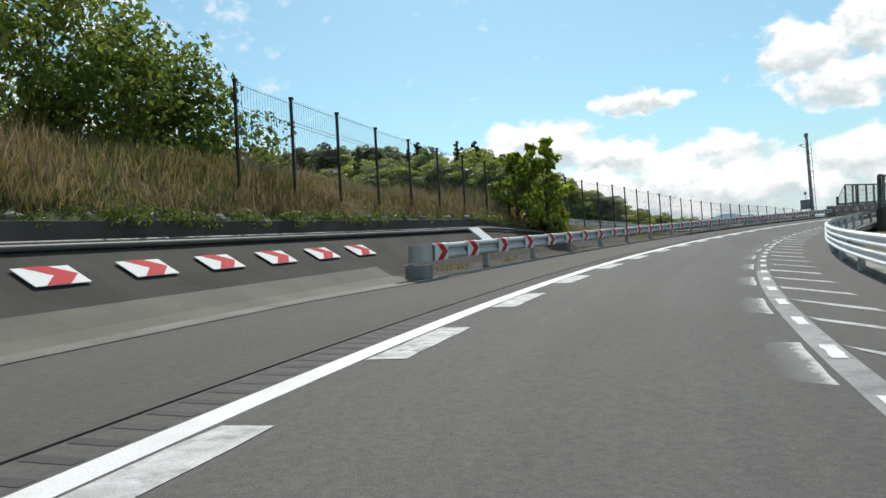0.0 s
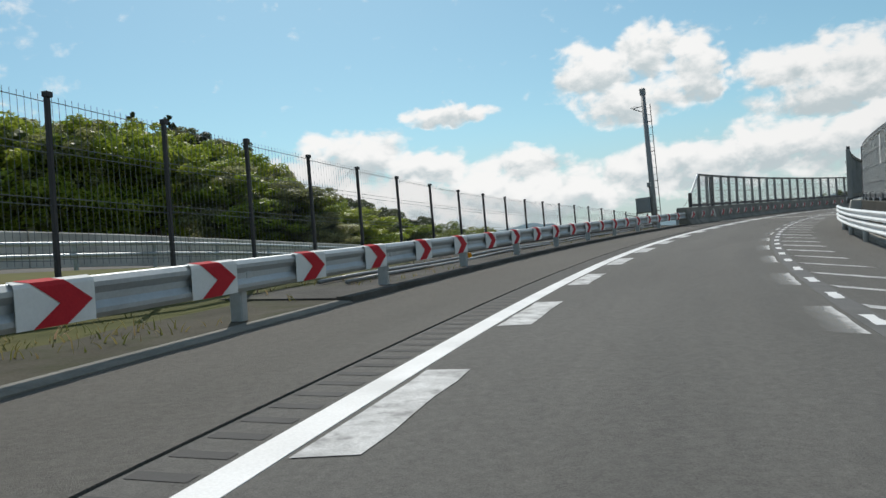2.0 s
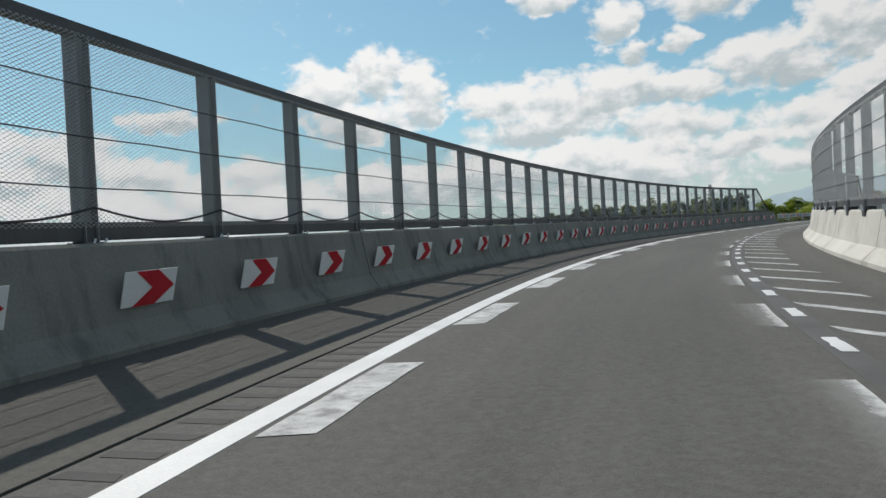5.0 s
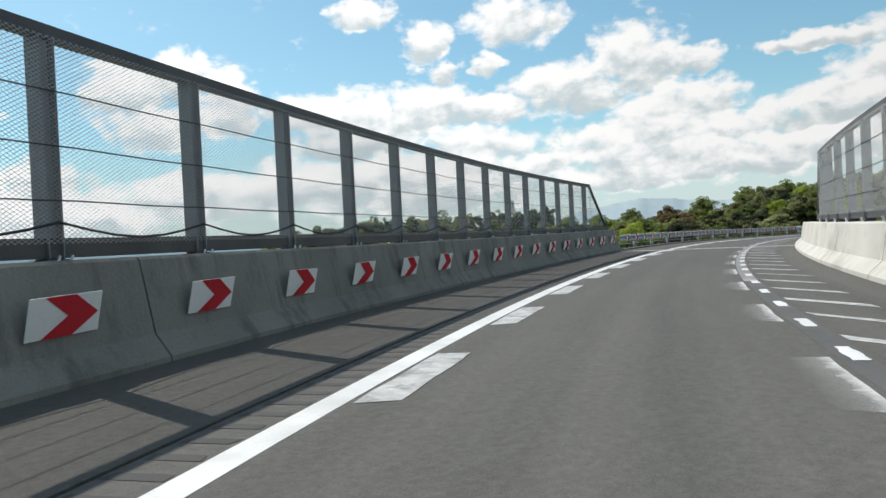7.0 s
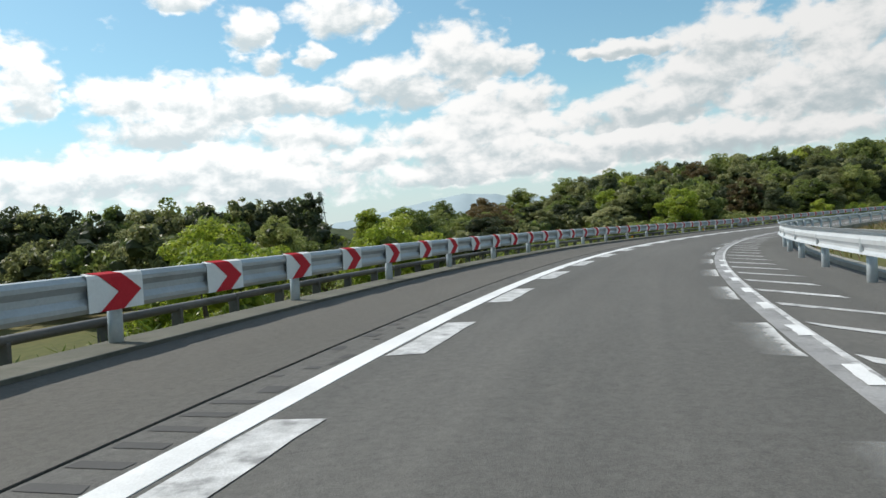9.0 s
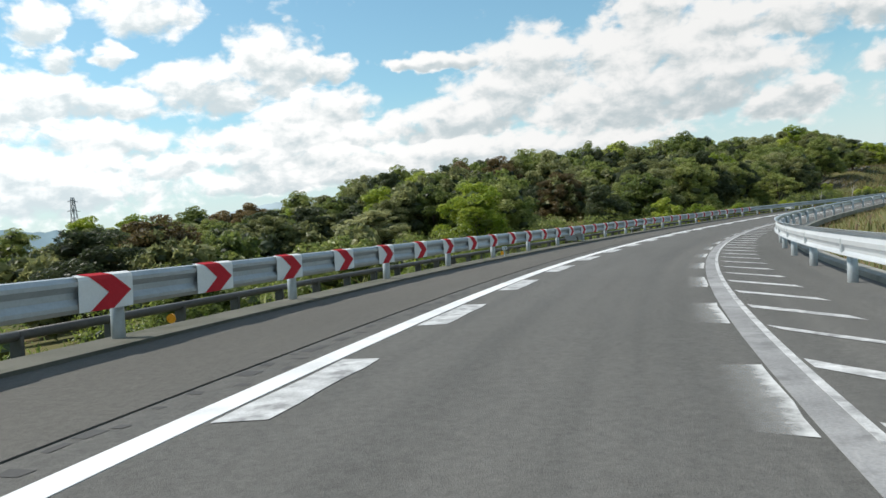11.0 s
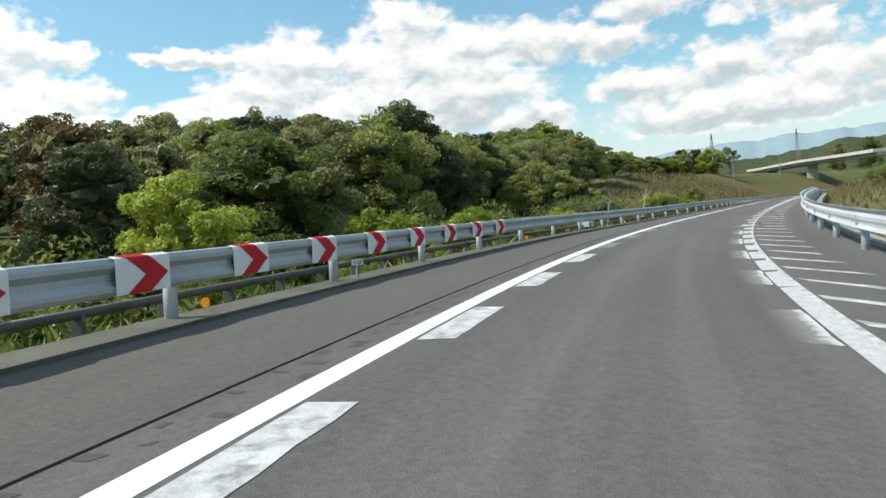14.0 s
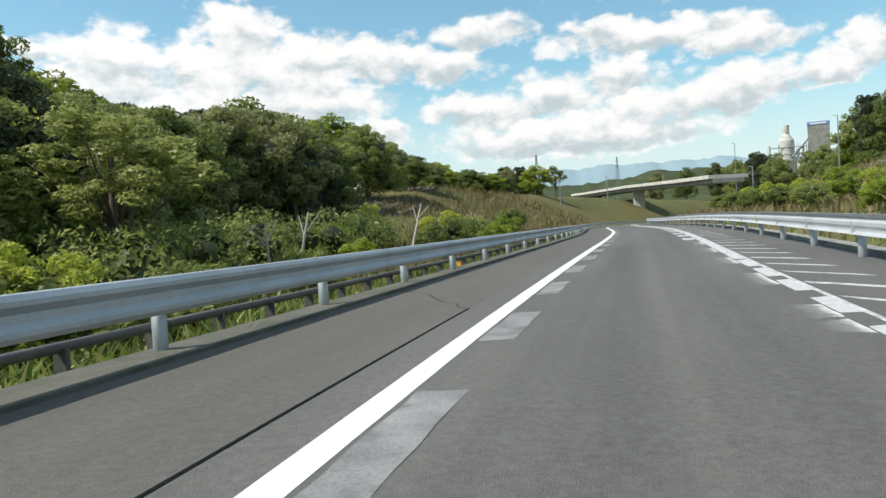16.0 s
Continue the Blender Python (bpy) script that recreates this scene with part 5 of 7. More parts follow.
# outline of the wood's canopy from five points of the ramp: x, y, z and pairs of bearing and height in degrees
CANOPY = [
    (84.6, 101.2, 7.7, [(55, 3.7), (60, 3.6), (64, 4.2), (71, 4.7), (77, 4.8), (84, 4.9)]),
    (132.5, 112.9, 8.7, [(43, 2.2), (51, 3.5), (58, 4.2), (64, 4.8), (66, 5.5), (70, 6.1), (77, 6.4), (85, 6.4), (92, 6.3), (94, 5.3), (99, 5.4), (102, 4.3), (105, 3.0)]),
    (156.3, 112.6, 8.8, [(52, 4.6), (58, 5.6), (61, 6.8), (65, 7.8), (79, 7.7), (82, 7.2), (92, 7.9), (94, 6.2), (100, 6.3), (103, 5.4), (105, 3.9)]),
    (188.1, 105.8, 9.1, [(65, 10.4), (70, 10.2), (74, 10.8), (84, 11.0), (88, 11.2), (90.5, 7.9), (94, 7.0), (100, 7.7), (102, 6.8), (106, 4.3), (112, 3.9)]),
    (211.6, 96.0, 9.4, [(75, 15), (78, 11), (83, 9.8), (90, 10), (93, 9), (96, 9.3), (99, 8.2), (101, 6.6), (105, 4.8), (112, 4.5)]),
]


def canopy_top(x, y):
    top = 99.0
    for cx, cy, cz, outline in CANOPY:
        d = math.hypot(x - cx, y - cy)
        az = math.degrees(math.atan2(x - cx, y - cy))
        if outline[0][0] - 25 < az < outline[-1][0] + 2  and d > 6:
            top = min(top, cz + d * math.tan(radians(float(lerp_knots(az, outline)))))
    return top


spots = []
tries = 0
while len(spots) < 160 and tries < 12000:
    tries += 1
    s, o = rr.uniform(192, 450), 9 + 62 * rr.random() ** 1.35
    lim = float(lerp_knots(s, [(192, 34), (215, 22), (238, 19), (250, 14), (262, 11.5), (296, 11), (312, 14.5), (326, 19), (345, 23), (380, 23), (450, 19)]))
    if o < lim:
        continue
    p = G(s, o)
    gap = 3.3 + 0.03 * o
    if any((p.x - a) ** 2 + (p.y - b) ** 2 < gap * gap for a, b, *_ in spots):
        continue
    spots.append((p.x, p.y, s, o, lim))
for x, y, s, o, lim in spots:
    g = float(land_z(x, y)[0])
    edge = min(1.0, 0.55 + 0.45 * (o - lim) / 12)
    topz = min(canopy_top(x, y) - rr.uniform(-0.9, 0.6), g + 12.5 * edge * rr.uniform(0.85, 1.1))
    if topz - g < 2.2:
        continue
    q = rr.random()
    kind = T_MID if q < 0.34 else T_MID2 if q < 0.62 else T_DARK if q < 0.76 else T_LIGHT if q < 0.89 else T_RUST if q < 0.93 else T_OPEN
    if 56 < math.degrees(math.atan2(x - 132.5, y - 112.9)) < 61 and math.hypot(x - 132.5, y - 112.9) > 90:
        kind = T_RUST
    plant(kind, x, y, top=topz, rng=rr, wide=rr.uniform(1.0, 1.35) * min(1.6, max(1.0, 7.0 / max(3.0, topz - g))))
for x, y, z in ((254.2, 109.3, 22.2), (256.4, 123.3, 22.8)):
    plant(T_OPEN, x, y, top=z, rng=rr, wide=0.9)
# wooded hill beyond the fence at the start, kept below its skyline from two points
HILL = [
    (7.6, 24.5, 1.6, [(-60, 9.5), (-21.6, 10.3), (-19.5, 13), (-8, 12.7), (-3, 12.4), (2, 11.1), (5, 9.2), (8.4, 7.6), (14.2, 4.7), (22, 3.0)]),
    (19.9, 46.8, 3.3, [(-80, 24), (-20, 17), (-9.9, 12.6), (-5.2, 12.0), (-3.9, 9.7), (-1.9, 6.7), (0.4, 6.6), (3.8, 5.6), (8.2, 4.2), (12.4, 4.2), (18, 3.2)]),
    (24.8, 53.7, 3.8, [(-80, 26), (-30, 20), (-14, 13), (-7, 9.8), (-4.8, 8.3), (-2, 7.5), (1.8, 6.2), (7.6, 5.4), (12.4, 4.3), (20, 3.2)]),
]


def hill_top(x, y):
    top = 99.0
    for cx, cy, cz, outline in HILL:
        d = math.hypot(x - cx, y - cy)
        az = math.degrees(math.atan2(x - cx, y - cy))
        if outline[0][0] < az < outline[-1][0]:
            top = min(top, cz + d * math.tan(radians(float(lerp_knots(az, outline)))))
    return top


for k in range(135):
    az = -46 + 64 * (k + rr.random()) / 135
    d = rr.choice((46, 54, 62, 72, 84, 98))
    a = radians(az)
    x, y = 8 + d * math.sin(a), 24 + d * math.cos(a)
    s_, o_ = (float(v[0]) for v in road_coords(np.array([x]), np.array([y])))
    if o_ < 17:
        continue
    top = min(hill_top(x, y), hill_top(x + 2.2, y))
    g = float(land_z(x, y)[0])
    top = min(top - rr.uniform(-0.2, 0.8), g + (6.5 if d < 60 else 13) * rr.uniform(0.8, 1.2))
    if top - g < 1.3:
        continue
    q = rr.random()
    if d < 70:
        kind = T_LIGHT if q < 0.55 else T_MID2 if q < 0.85 else T_MID
    else:
        kind = T_MID if q < 0.25 else T_MID2 if q < 0.45 else T_LIGHT if q < 0.6 else T_DARK if q < 0.85 else T_CONE
    plant(kind, x, y, top=top, rng=rr, wide=1.25 * min(2.2, max(1.0, 6.5 / (top - g))))
for az, el, d in ((-19, 12.8, 60), (-16.5, 12.4, 62), (-6.5, 12.7, 80), (-4.5, 12.5, 84)):
    a = radians(az)
    plant(T_CONE, 8 + d * math.sin(a), 24 + d * math.cos(a), top=2 + d * math.tan(radians(el)), rng=rr, wide=1.0)
for x, y, z, kind in ((-13.4, 48.2, 10.0, T_LIGHT), (-11.2, 47.0, 9.2, T_MID2), (-15.5, 50.0, 9.4, T_MID)):
    plant(kind, x, y, top=z, rng=rr, wide=0.9)
# far woods: the hill that rises to the north, and the wood across the valley behind the netting
FAR_HILL = [
    (0.0, 0.0, 0.0, [(-60, 11.5), (-14.6, 11.8), (-7, 10.9), (-3, 11.2), (1.2, 10.9), (4.2, 10.0), (7, 8.0), (10, 6.0)]),
    (7.6, 24.5, 1.6, [(-60, 12), (-19.5, 12.6), (-15, 12.0), (-8, 12.7), (-2.7, 12.6), (2.1, 11.2), (5.1, 9.1), (7.9, 6.3), (13, 4.5)]),
    (24.8, 53.7, 3.8, [(-80, 26), (-30, 20), (-14, 13), (-7, 9.6), (-4.8, 8.1), (-2, 7.3), (1.8, 6.0), (7.6, 5.2)]),
    (19.9, 46.8, 3.3, [(-60, 16), (-9, 13.1), (-6.2, 13.2), (-5.1, 11.0), (-3.6, 9.2), (-2.2, 7.6), (1.9, 6.3), (8, 4.3)]),
]


def far_wood(name, label, rows, seed):
    """Many distant trees in one mesh: trunks are hidden, crowns are tufts of leaves on hearts painted dark as inner
    shade. rows: x, y, ground, height, width, tone.
    """
    rng = np.random.default_rng(seed)
    v, f, tone = [], [], []
    for x, y, g, hh, wide, kind in rows:
        shape = "cone" if kind == 2 else "round"
        lobes, centres, radii = lumps(rng, hh, wide, 0.8, 16 if kind == 2 else 11, shape, 6)
        lv, lf = leaf_cloud(rng, centres, radii, 2600, 0.34, tri=True)
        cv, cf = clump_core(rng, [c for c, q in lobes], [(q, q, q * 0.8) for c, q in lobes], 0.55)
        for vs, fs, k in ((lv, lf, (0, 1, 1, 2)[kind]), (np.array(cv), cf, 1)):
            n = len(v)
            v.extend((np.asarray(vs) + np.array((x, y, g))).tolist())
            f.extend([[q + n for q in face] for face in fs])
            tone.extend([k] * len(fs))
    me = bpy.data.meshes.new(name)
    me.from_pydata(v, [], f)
    for mat in (leaf_mid, leaf_dark_and_shade, leaf_olive):
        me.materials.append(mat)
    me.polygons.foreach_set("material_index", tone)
    return tagged(new(name, me), label, "wood", kind="stuff")


def cap(x, y, outlines):
    top = 99.0
    for cx, cy, cz, outline in outlines:
        d, az = math.hypot(x - cx, y - cy), math.degrees(math.atan2(x - cx, y - cy))
        top = min(top, cz + d * math.tan(radians(float(lerp_knots(az, outline)))))
    return top


rows = []
for k in range(1500):
    x, y = rr.uniform(-100, 22), 104 + 150 * rr.random() ** 1.2
    gap = 6.0 + 0.02 * (y - 100)
    if len(rows) > 130 or any((x - a[0]) ** 2 + (y - a[1]) ** 2 < gap * gap for a in rows):
        continue
    g = float(land_z(x, y)[0])
    hh = min(cap(x, y, FAR_HILL) - g - rr.uniform(-0.5, 0.8), rr.uniform(10, 16))
    if hh > 3.0:
        rows.append((x, y, g, hh, min(4.2, 0.45 * hh), rr.choice((0, 0, 3, 1, 1, 2))))
far_wood("woodland", "mixed dark and green wood on the rising hill", rows, 41)
rows = []
for k in range(34):
    az = 31.5 + 0.66 * k + rr.uniform(-0.3, 0.3)
    d = rr.uniform(96, 112)
    x, y = 84.6 + d * math.sin(radians(az)), 101.2 + d * math.cos(radians(az))
    g = float(land_z(x, y)[0])
    top = 7.7 + d * math.tan(radians(rr.uniform(3.9, 4.9) + (0.9 if k in (7, 8, 9) else 0.0)))
    rows.append((x, y, g, top - g, 3.4, rr.choice((0, 3, 1))))
far_wood("woodland", "dark wood across the valley behind the netted barrier", rows, 42)
# trees down in the valley beyond the bridge
for az, el, d, kind in [(-5, 8.0, 70, T_DARK), (-1, 6.8, 75, T_DARK), (3, 5.6, 80, T_DARK), (7, 4.8, 85, T_MID), (-6, 4.5, 50, T_LIGHT), (-2, 3.6, 48, T_LIGHT), (2, 3.0, 46, T_LIGHT), (5.5, 2.8, 40, T_LIGHT), (11, 3.8, 90, T_MID), (14, 3.2, 110, T_MID2), (18, 3.0, 120, T_MID), (23, 2.9, 130, T_MID2)]:
    a = radians(az)
    plant(kind, 24.8 + d * math.sin(a), 53.6 + d * math.cos(a), top=3.9 + d * math.tan(radians(el)), rng=rr, wide=1.25)
for az, el, d, kind in [(33, 3.4, 190, T_MID), (37, 3.0, 210, T_DARK), (41, 3.4, 190, T_MID2), (45, 3.1, 200, T_MID), (48, 3.4, 190, T_DARK), (52, 3.1, 210, T_MID), (56, 3.3, 190, T_LIGHT), (58.5, 3.2, 190, T_LIGHT), (61, 3.4, 200, T_MID), (63.5, 3.4, 210, T_RUST), (66, 3.8, 215, T_MID), (69, 4.2, 220, T_MID)]:
    a = radians(az)
    plant(kind, 77 + d * math.sin(a), 97.5 + d * math.cos(a), top=8.6 + d * math.tan(radians(el)), rng=rr, wide=1.3)

# the two-stemmed sapling by the first rail and the tall trees at the start
for ds, do, hgt, wid, sd in ((0.4, -0.35, 4.35, 1.15, 21), (-0.6, 0.55, 3.75, 1.35, 22)):
    near_tree = make_tree("young broadleaf tree with light green leaves by the fence", leaf_light, sd, hgt, wid, 0.8, 20, 1300, 0.17, "sapling", 0.0, 0.04, True, False, 4)
    near_tree.matrix_basis = Matrix.Translation(P(29.3 + ds, 5.0 + do, 0.25))
for ds, do, hgt, kind in ((1.6, 0.1, 1.9, T_BUSH), (0.2, -0.3, 1.3, T_BUSH2), (3.4, 0.4, 1.2, T_BUSH)):
    p = P(29.3 + ds, 5.0 + do, 0.2)
    plant(kind, p.x, p.y, height=hgt, rng=rr, wide=0.8, z=p.z)
for s, o, hgt, sd in ((2.0, 10.5, 6.6, 34), (5.5, 9.8, 6.4, 31), (9.0, 9.6, 6.2, 32), (11.6, 9.3, 5.8, 33), (13.6, 9.3, 5.0, 35), (15.2, 9.2, 4.4, 36)):
    big = make_tree("leafy deciduous tree with thin trunks on the grass bank", leaf_bank, sd, hgt, 2.4, 0.7, 20, 5600, 0.10, "round", 0.0, 0.06, True, False, 9)
    big.matrix_basis = Matrix.Translation(G(s, o, float(land_height(s, o)) - 0.1)) @ Matrix.Rotation(sd, 4, "Z")

# bushes and scrub beside the later guardrails
for s, o, hh, kind in [(176, 12, 6.0, T_LIGHT), (180, 15, 6.4, T_LIGHT), (186, 11, 5.0, T_LIGHT), (192, 14, 5.5, T_LIGHT), (198, 17, 6.0, T_MID), (276.5, 6.2, 1.5, T_BUSH), (291, 7.2, 1.5, T_BUSH2), (297, 8.0, 1.6, T_BUSH), (306, 7.0, 2.2, T_BUSH2), (311, 8.5, 2.6, T_BUSH), (316, 6.5, 1.8, T_BUSH), (322, 9, 2.4, T_BUSH2), (330, 8, 2.2, T_BUSH), (340, 9, 2.5, T_BUSH2), (250.1, 7.0, 3.6, T_LIGHT), (282.4, 8.3, 2.2, T_BUSH), (263, 9.5, 3.0, T_BUSH), (268, 7.2, 1.5, T_BUSH), (240, 7, 1.8, T_BUSH2), (232, 9, 2.2, T_BUSH2), (225, 8, 1.8, T_BUSH), (217, 9, 2.0, T_BUSH2), (209, 8, 1.5, T_BUSH), (201, 9, 2.0, T_BUSH2), (193, 8, 1.5, T_BUSH)]:
    p = G(s, o)
    plant(kind, p.x, p.y, height=hh, rng=rr, wide=1.1)
for s, o, hh, kind in [(306, -11, 2.0, T_BUSH), (312, -13, 2.8, T_BUSH), (318, -11, 2.2, T_BUSH2), (324, -14, 3.2, T_BUSH), (330, -12, 2.4, T_BUSH2), (337, -15, 3.0, T_BUSH), (345, -13, 3.0, T_BUSH2), (353, -16, 3.4, T_BUSH), (362, -14, 3.0, T_BUSH2), (372, -17, 3.4, T_BUSH), (297, -12, 1.8, T_BUSH2), (385, -15, 3.0, T_BUSH2), (395, -19, 3.0, T_BUSH)]:
    p = G(s, o)
    plant(kind, p.x, p.y, height=hh * 0.72, rng=rr, wide=1.25)
# undergrowth along the edge of the wood
for k in range(46):
    s_ = 236 + 100 * (k + rr.random()) / 46
    o_ = float(lerp_knots(s_, [(236, 16), (250, 12), (262, 11), (296, 11.0), (312, 13), (326, 17), (345, 22)])) + rr.uniform(0, 4)
    p = G(s_, o_)
    plant(rr.choice((T_BUSH2, T_BUSH2, T_BUSH2, T_BUSH2, T_BUSH)), p.x, p.y, height=min(rr.uniform(1.0, 2.1), max(1.0, canopy_top(p.x, p.y) - 1.5 - float(land_z(p.x, p.y)[0]))), rng=rr, wide=rr.uniform(0.9, 1.3))
# low scrub close behind the last rail
for k in range(34):
    s_ = 196 + 92 * (k + rr.random()) / 34
    p = G(s_, rr.uniform(4.6, 8.5))
    plant(rr.choice((T_BUSH2, T_BUSH2, T_BUSH2, T_BUSH2, T_BUSH)), p.x, p.y, height=rr.uniform(0.9, 1.7), rng=rr, wide=rr.uniform(1.0, 1.5))
for x, y in ((216, 165), (221, 170), (211, 160)):
    plant(T_RUST, x, y, top=canopy_top(x, y) + 0.5, rng=rr, wide=1.1)
# second rank of the wood, added close behind its edge to shade it
for k in range(26):
    p = G(264 + 52 * (k + rr.random()) / 26, rr.uniform(14.5, 20.5) + (1.5 if k > 16 else 0.0))
    g = float(land_z(p.x, p.y)[0])
    plant(rr.choice((T_MID, T_DARK, T_MID2)), p.x, p.y, height=max(4.0, min(11.5, canopy_top(p.x, p.y) - g)), rng=rr, wide=1.25)
# the canopy closed behind the trees at the edge of the wood
rows = []
for k in range(4000):
    s_, o_ = rr.uniform(190, 345), 12 + 50 * rr.random()
    lim = float(lerp_knots(s_, [(190, 30), (215, 20), (238, 17), (250, 14.5), (262, 13.5), (296, 13), (312, 17), (326, 21), (345, 25)]))
    p = G(s_, o_)
    if len(rows) > 170 or o_ < lim + (9.0 if s_ > 236 else 2.0) or any((p.x - a[0]) ** 2 + (p.y - a[1]) ** 2 < 16 for a in rows):
        continue
    g = float(land_z(p.x, p.y)[0])
    hh = min(canopy_top(p.x, p.y) - g - rr.uniform(0.2, 1.6), rr.uniform(8, 12))
    if hh > 2.5:
        rows.append((p.x, p.y, g, hh, min(3.6, 0.30 * hh + 1.1), rr.choice((0, 0, 3, 3, 1))))
far_wood("woodland", "closed green canopy of the wood behind its edge", rows, 43)


def thicket(name, label, material, rows, leaves, leaf, seed):
    """A spread of leafy clumps on the ground in one mesh. rows: x, y, z, radius."""
    rng = np.random.default_rng(seed)
    centres, radii = [], []
    for x, y, z, r in rows:
        for k in range(5):
            w = r * rng.uniform(0.35, 0.7)
            centres.append((x + rng.normal(0, r * 0.45), y + rng.normal(0, r * 0.45), z + r * rng.uniform(0.1, 0.95)))
            radii.append((w, w, w * 0.85))
    v, f = leaf_cloud(rng, centres, radii, leaves * len(rows), leaf, tri=True)
    v, n = v.tolist(), len(f)
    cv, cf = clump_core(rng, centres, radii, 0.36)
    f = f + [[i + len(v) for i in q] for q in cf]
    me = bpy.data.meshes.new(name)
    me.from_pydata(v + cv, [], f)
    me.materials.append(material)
    # dark hearts paint the shade between the clumps' leaves
    me.materials.append(leaf_dark_and_shade)
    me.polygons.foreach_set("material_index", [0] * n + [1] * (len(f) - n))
    return tagged(new(name, me), label, "undergrowth", kind="stuff")


rows = []
for k in range(150):
    s_ = 233 + 92 * (k + rr.random()) / 150
    o_ = float(lerp_knots(s_, [(233, 17), (250, 12), (262, 10), (296, 9.5), (312, 13), (326, 17)])) + rr.uniform(0, 5.5)
    p = G(s_, o_)
    rows.append((p.x, p.y, float(land_z(p.x, p.y)[0]) - 0.2, rr.uniform(0.9, 2.3)))
thicket("undergrowth", "dark green undergrowth along the foot of the wood", leaf_mid, rows, 560, 0.13, 51)
rows = []
for k in range(210):
    s_ = 158 + 92 * (k + rr.random()) / 210
    o_ = 4.6 + 15 * rr.random() ** 1.2
    p = G(s_, o_)
    rows.append((p.x, p.y, float(land_z(p.x, p.y)[0]) - 0.2, rr.uniform(0.5, 1.0) * (1.0 + 0.09 * (o_ - 4))))
thicket("undergrowth", "green and olive scrub on the bank below the guardrail", leaf_bank, rows, 480, 0.10, 52)
# crest trees on the right, seen from (212, 96)
for az, el, d, kind in [(133.4, 6.9, 200, T_MID), (134.3, 7.6, 195, T_DARK), (135.6, 8.0, 190, T_MID), (137, 7.8, 185, T_MID2), (138.5, 8.2, 180, T_DARK), (127.4, 4.5, 260, T_DARK), (128.6, 4.3, 255, T_MID), (130.5, 4.3, 240, T_MID2), (131.6, 4.6, 230, T_MID), (133.2, 5.0, 200, T_LIGHT), (124.5, 4.0, 330, T_MID2), (122.5, 3.8, 340, T_MID), (120.6, 3.6, 350, T_MID2), (126, 4.1, 320, T_MID), (110.5, 4.0, 230, T_MID), (111.5, 3.8, 240, T_MID2), (108.8, 4.2, 225, T_MID), (106.8, 4.4, 215, T_MID), (104.6, 4.6, 205, T_MID2)]:
    a = radians(az)
    plant(kind, 211.6 + d * math.sin(a), 96 + d * math.cos(a), top=9.4 + d * math.tan(radians(el)), rng=rr, wide=0.95, z=None)
for kd in KINDS:
    if kd not in USED:
        for ch in list(kd.children):
            bpy.data.objects.remove(ch)
        bpy.data.objects.remove(kd)


def blades(name, label, material, count, seed, place, height, width, lean=0.35):
    """One mesh of upright blades. place(rng) gives a root and a scale."""
    rng = np.random.default_rng(seed)
    v, f = [], []
    for k in range(count):
        p, sc = place(rng)
        if p is None:
            continue
        h = height * sc * rng.uniform(0.5, 1.25)
        a = rng.uniform(0, 6.283)
        d = np.array([math.cos(a), math.sin(a), 0]) * width * rng.uniform(0.6, 1.4)
        l = np.array([rng.normal(0, lean), rng.normal(0, lean), 0]) * h
        p = np.array(p)
        i = len(v)
        mid = p + np.array([0, 0, h * 0.6]) + l * 0.4
        v += [(p - d).tolist(), (p + d).tolist(), (mid + d * 0.8).tolist(), (mid - d * 0.8).tolist(), (p + np.array([0, 0, h]) + l).tolist()]
        f += [(i, i + 1, i + 2, i + 3), (i + 3, i + 2, i + 4)]
    me = bpy.data.meshes.new(name)
    me.from_pydata(v, [], f)
    me.materials.append(material)
    return tagged(new(name, me), label, "grass", kind="stuff")


def wall_drop(s):
    return min(1.0, max(0.12, (40 - s) / 16))


def bank_top(s, o):
    """Face of the grass bank above the low wall."""
    lo = 1.22 * wall_drop(s)
    hi = max(lo + 0.1, float(lerp_knots(s, [(-20, 2.65), (13, 2.35), (18, 2.05), (24, 1.8), (28, 1.65), (34, 1.0), (40, 0.6)])))
    f = min(1.0, max(0.0, (o - 5.25) / 1.7))
    return lo + (hi - lo) * (1 - (1 - f) ** 1.4) + 0.1 * max(0.0, o - 6.95)


bm = bmesh.new()
sweep(bm, -40, 37, 1.0, lambda s: [(o, bank_top(s, o) + 0.0) for o in (5.25, 5.6, 6.0, 6.5, 7.0, 8.2, 9.75)] + [(11.5, bank_top(s, 9.75) - 0.5)])
tagged(part("bank", bm, earth, smooth=True), "steep grassy earth bank above the low wall", "bank", kind="structure")


def bank_place(rng):
    s = rng.uniform(-8, 38)
    o = 5.4 + 7.0 * rng.random() ** 1.5 if s < 32 else rng.uniform(3.9, 8.6)
    p = P(s, o, bank_top(s, o) - 0.05) if s < 36 and o < 9.8 else G(s, o, float(land_height(s, o)) - 0.05)
    tuft = 0.75 + 0.9 * noise.noise(Vector((p.x * 0.6, p.y * 0.6, 7.0)))
    return (p.x, p.y, p.z), (0.45 + 0.6 * min(1, (o - 5.3) / 1.2)) * tuft if s < 32 else 0.4


def verge_place(rng):
    s = 159 + 190 * rng.random()
    o = 3.0 + 7.0 * rng.random() ** 1.8
    p = G(s, o, float(land_height(s, o)) - 0.03)
    return (p.x, p.y, p.z), 0.5 + 0.6 * abs(noise.noise(Vector((s * 0.35, o * 0.5, 0)))) * 2


def right_place(rng):
    s = 182 + 200 * rng.random()
    o = -6.0 - 14 * rng.random() ** 1.4
    p = G(s, o, float(land_height(s, o)) - 0.03)
    return (p.x, p.y, p.z), 0.8


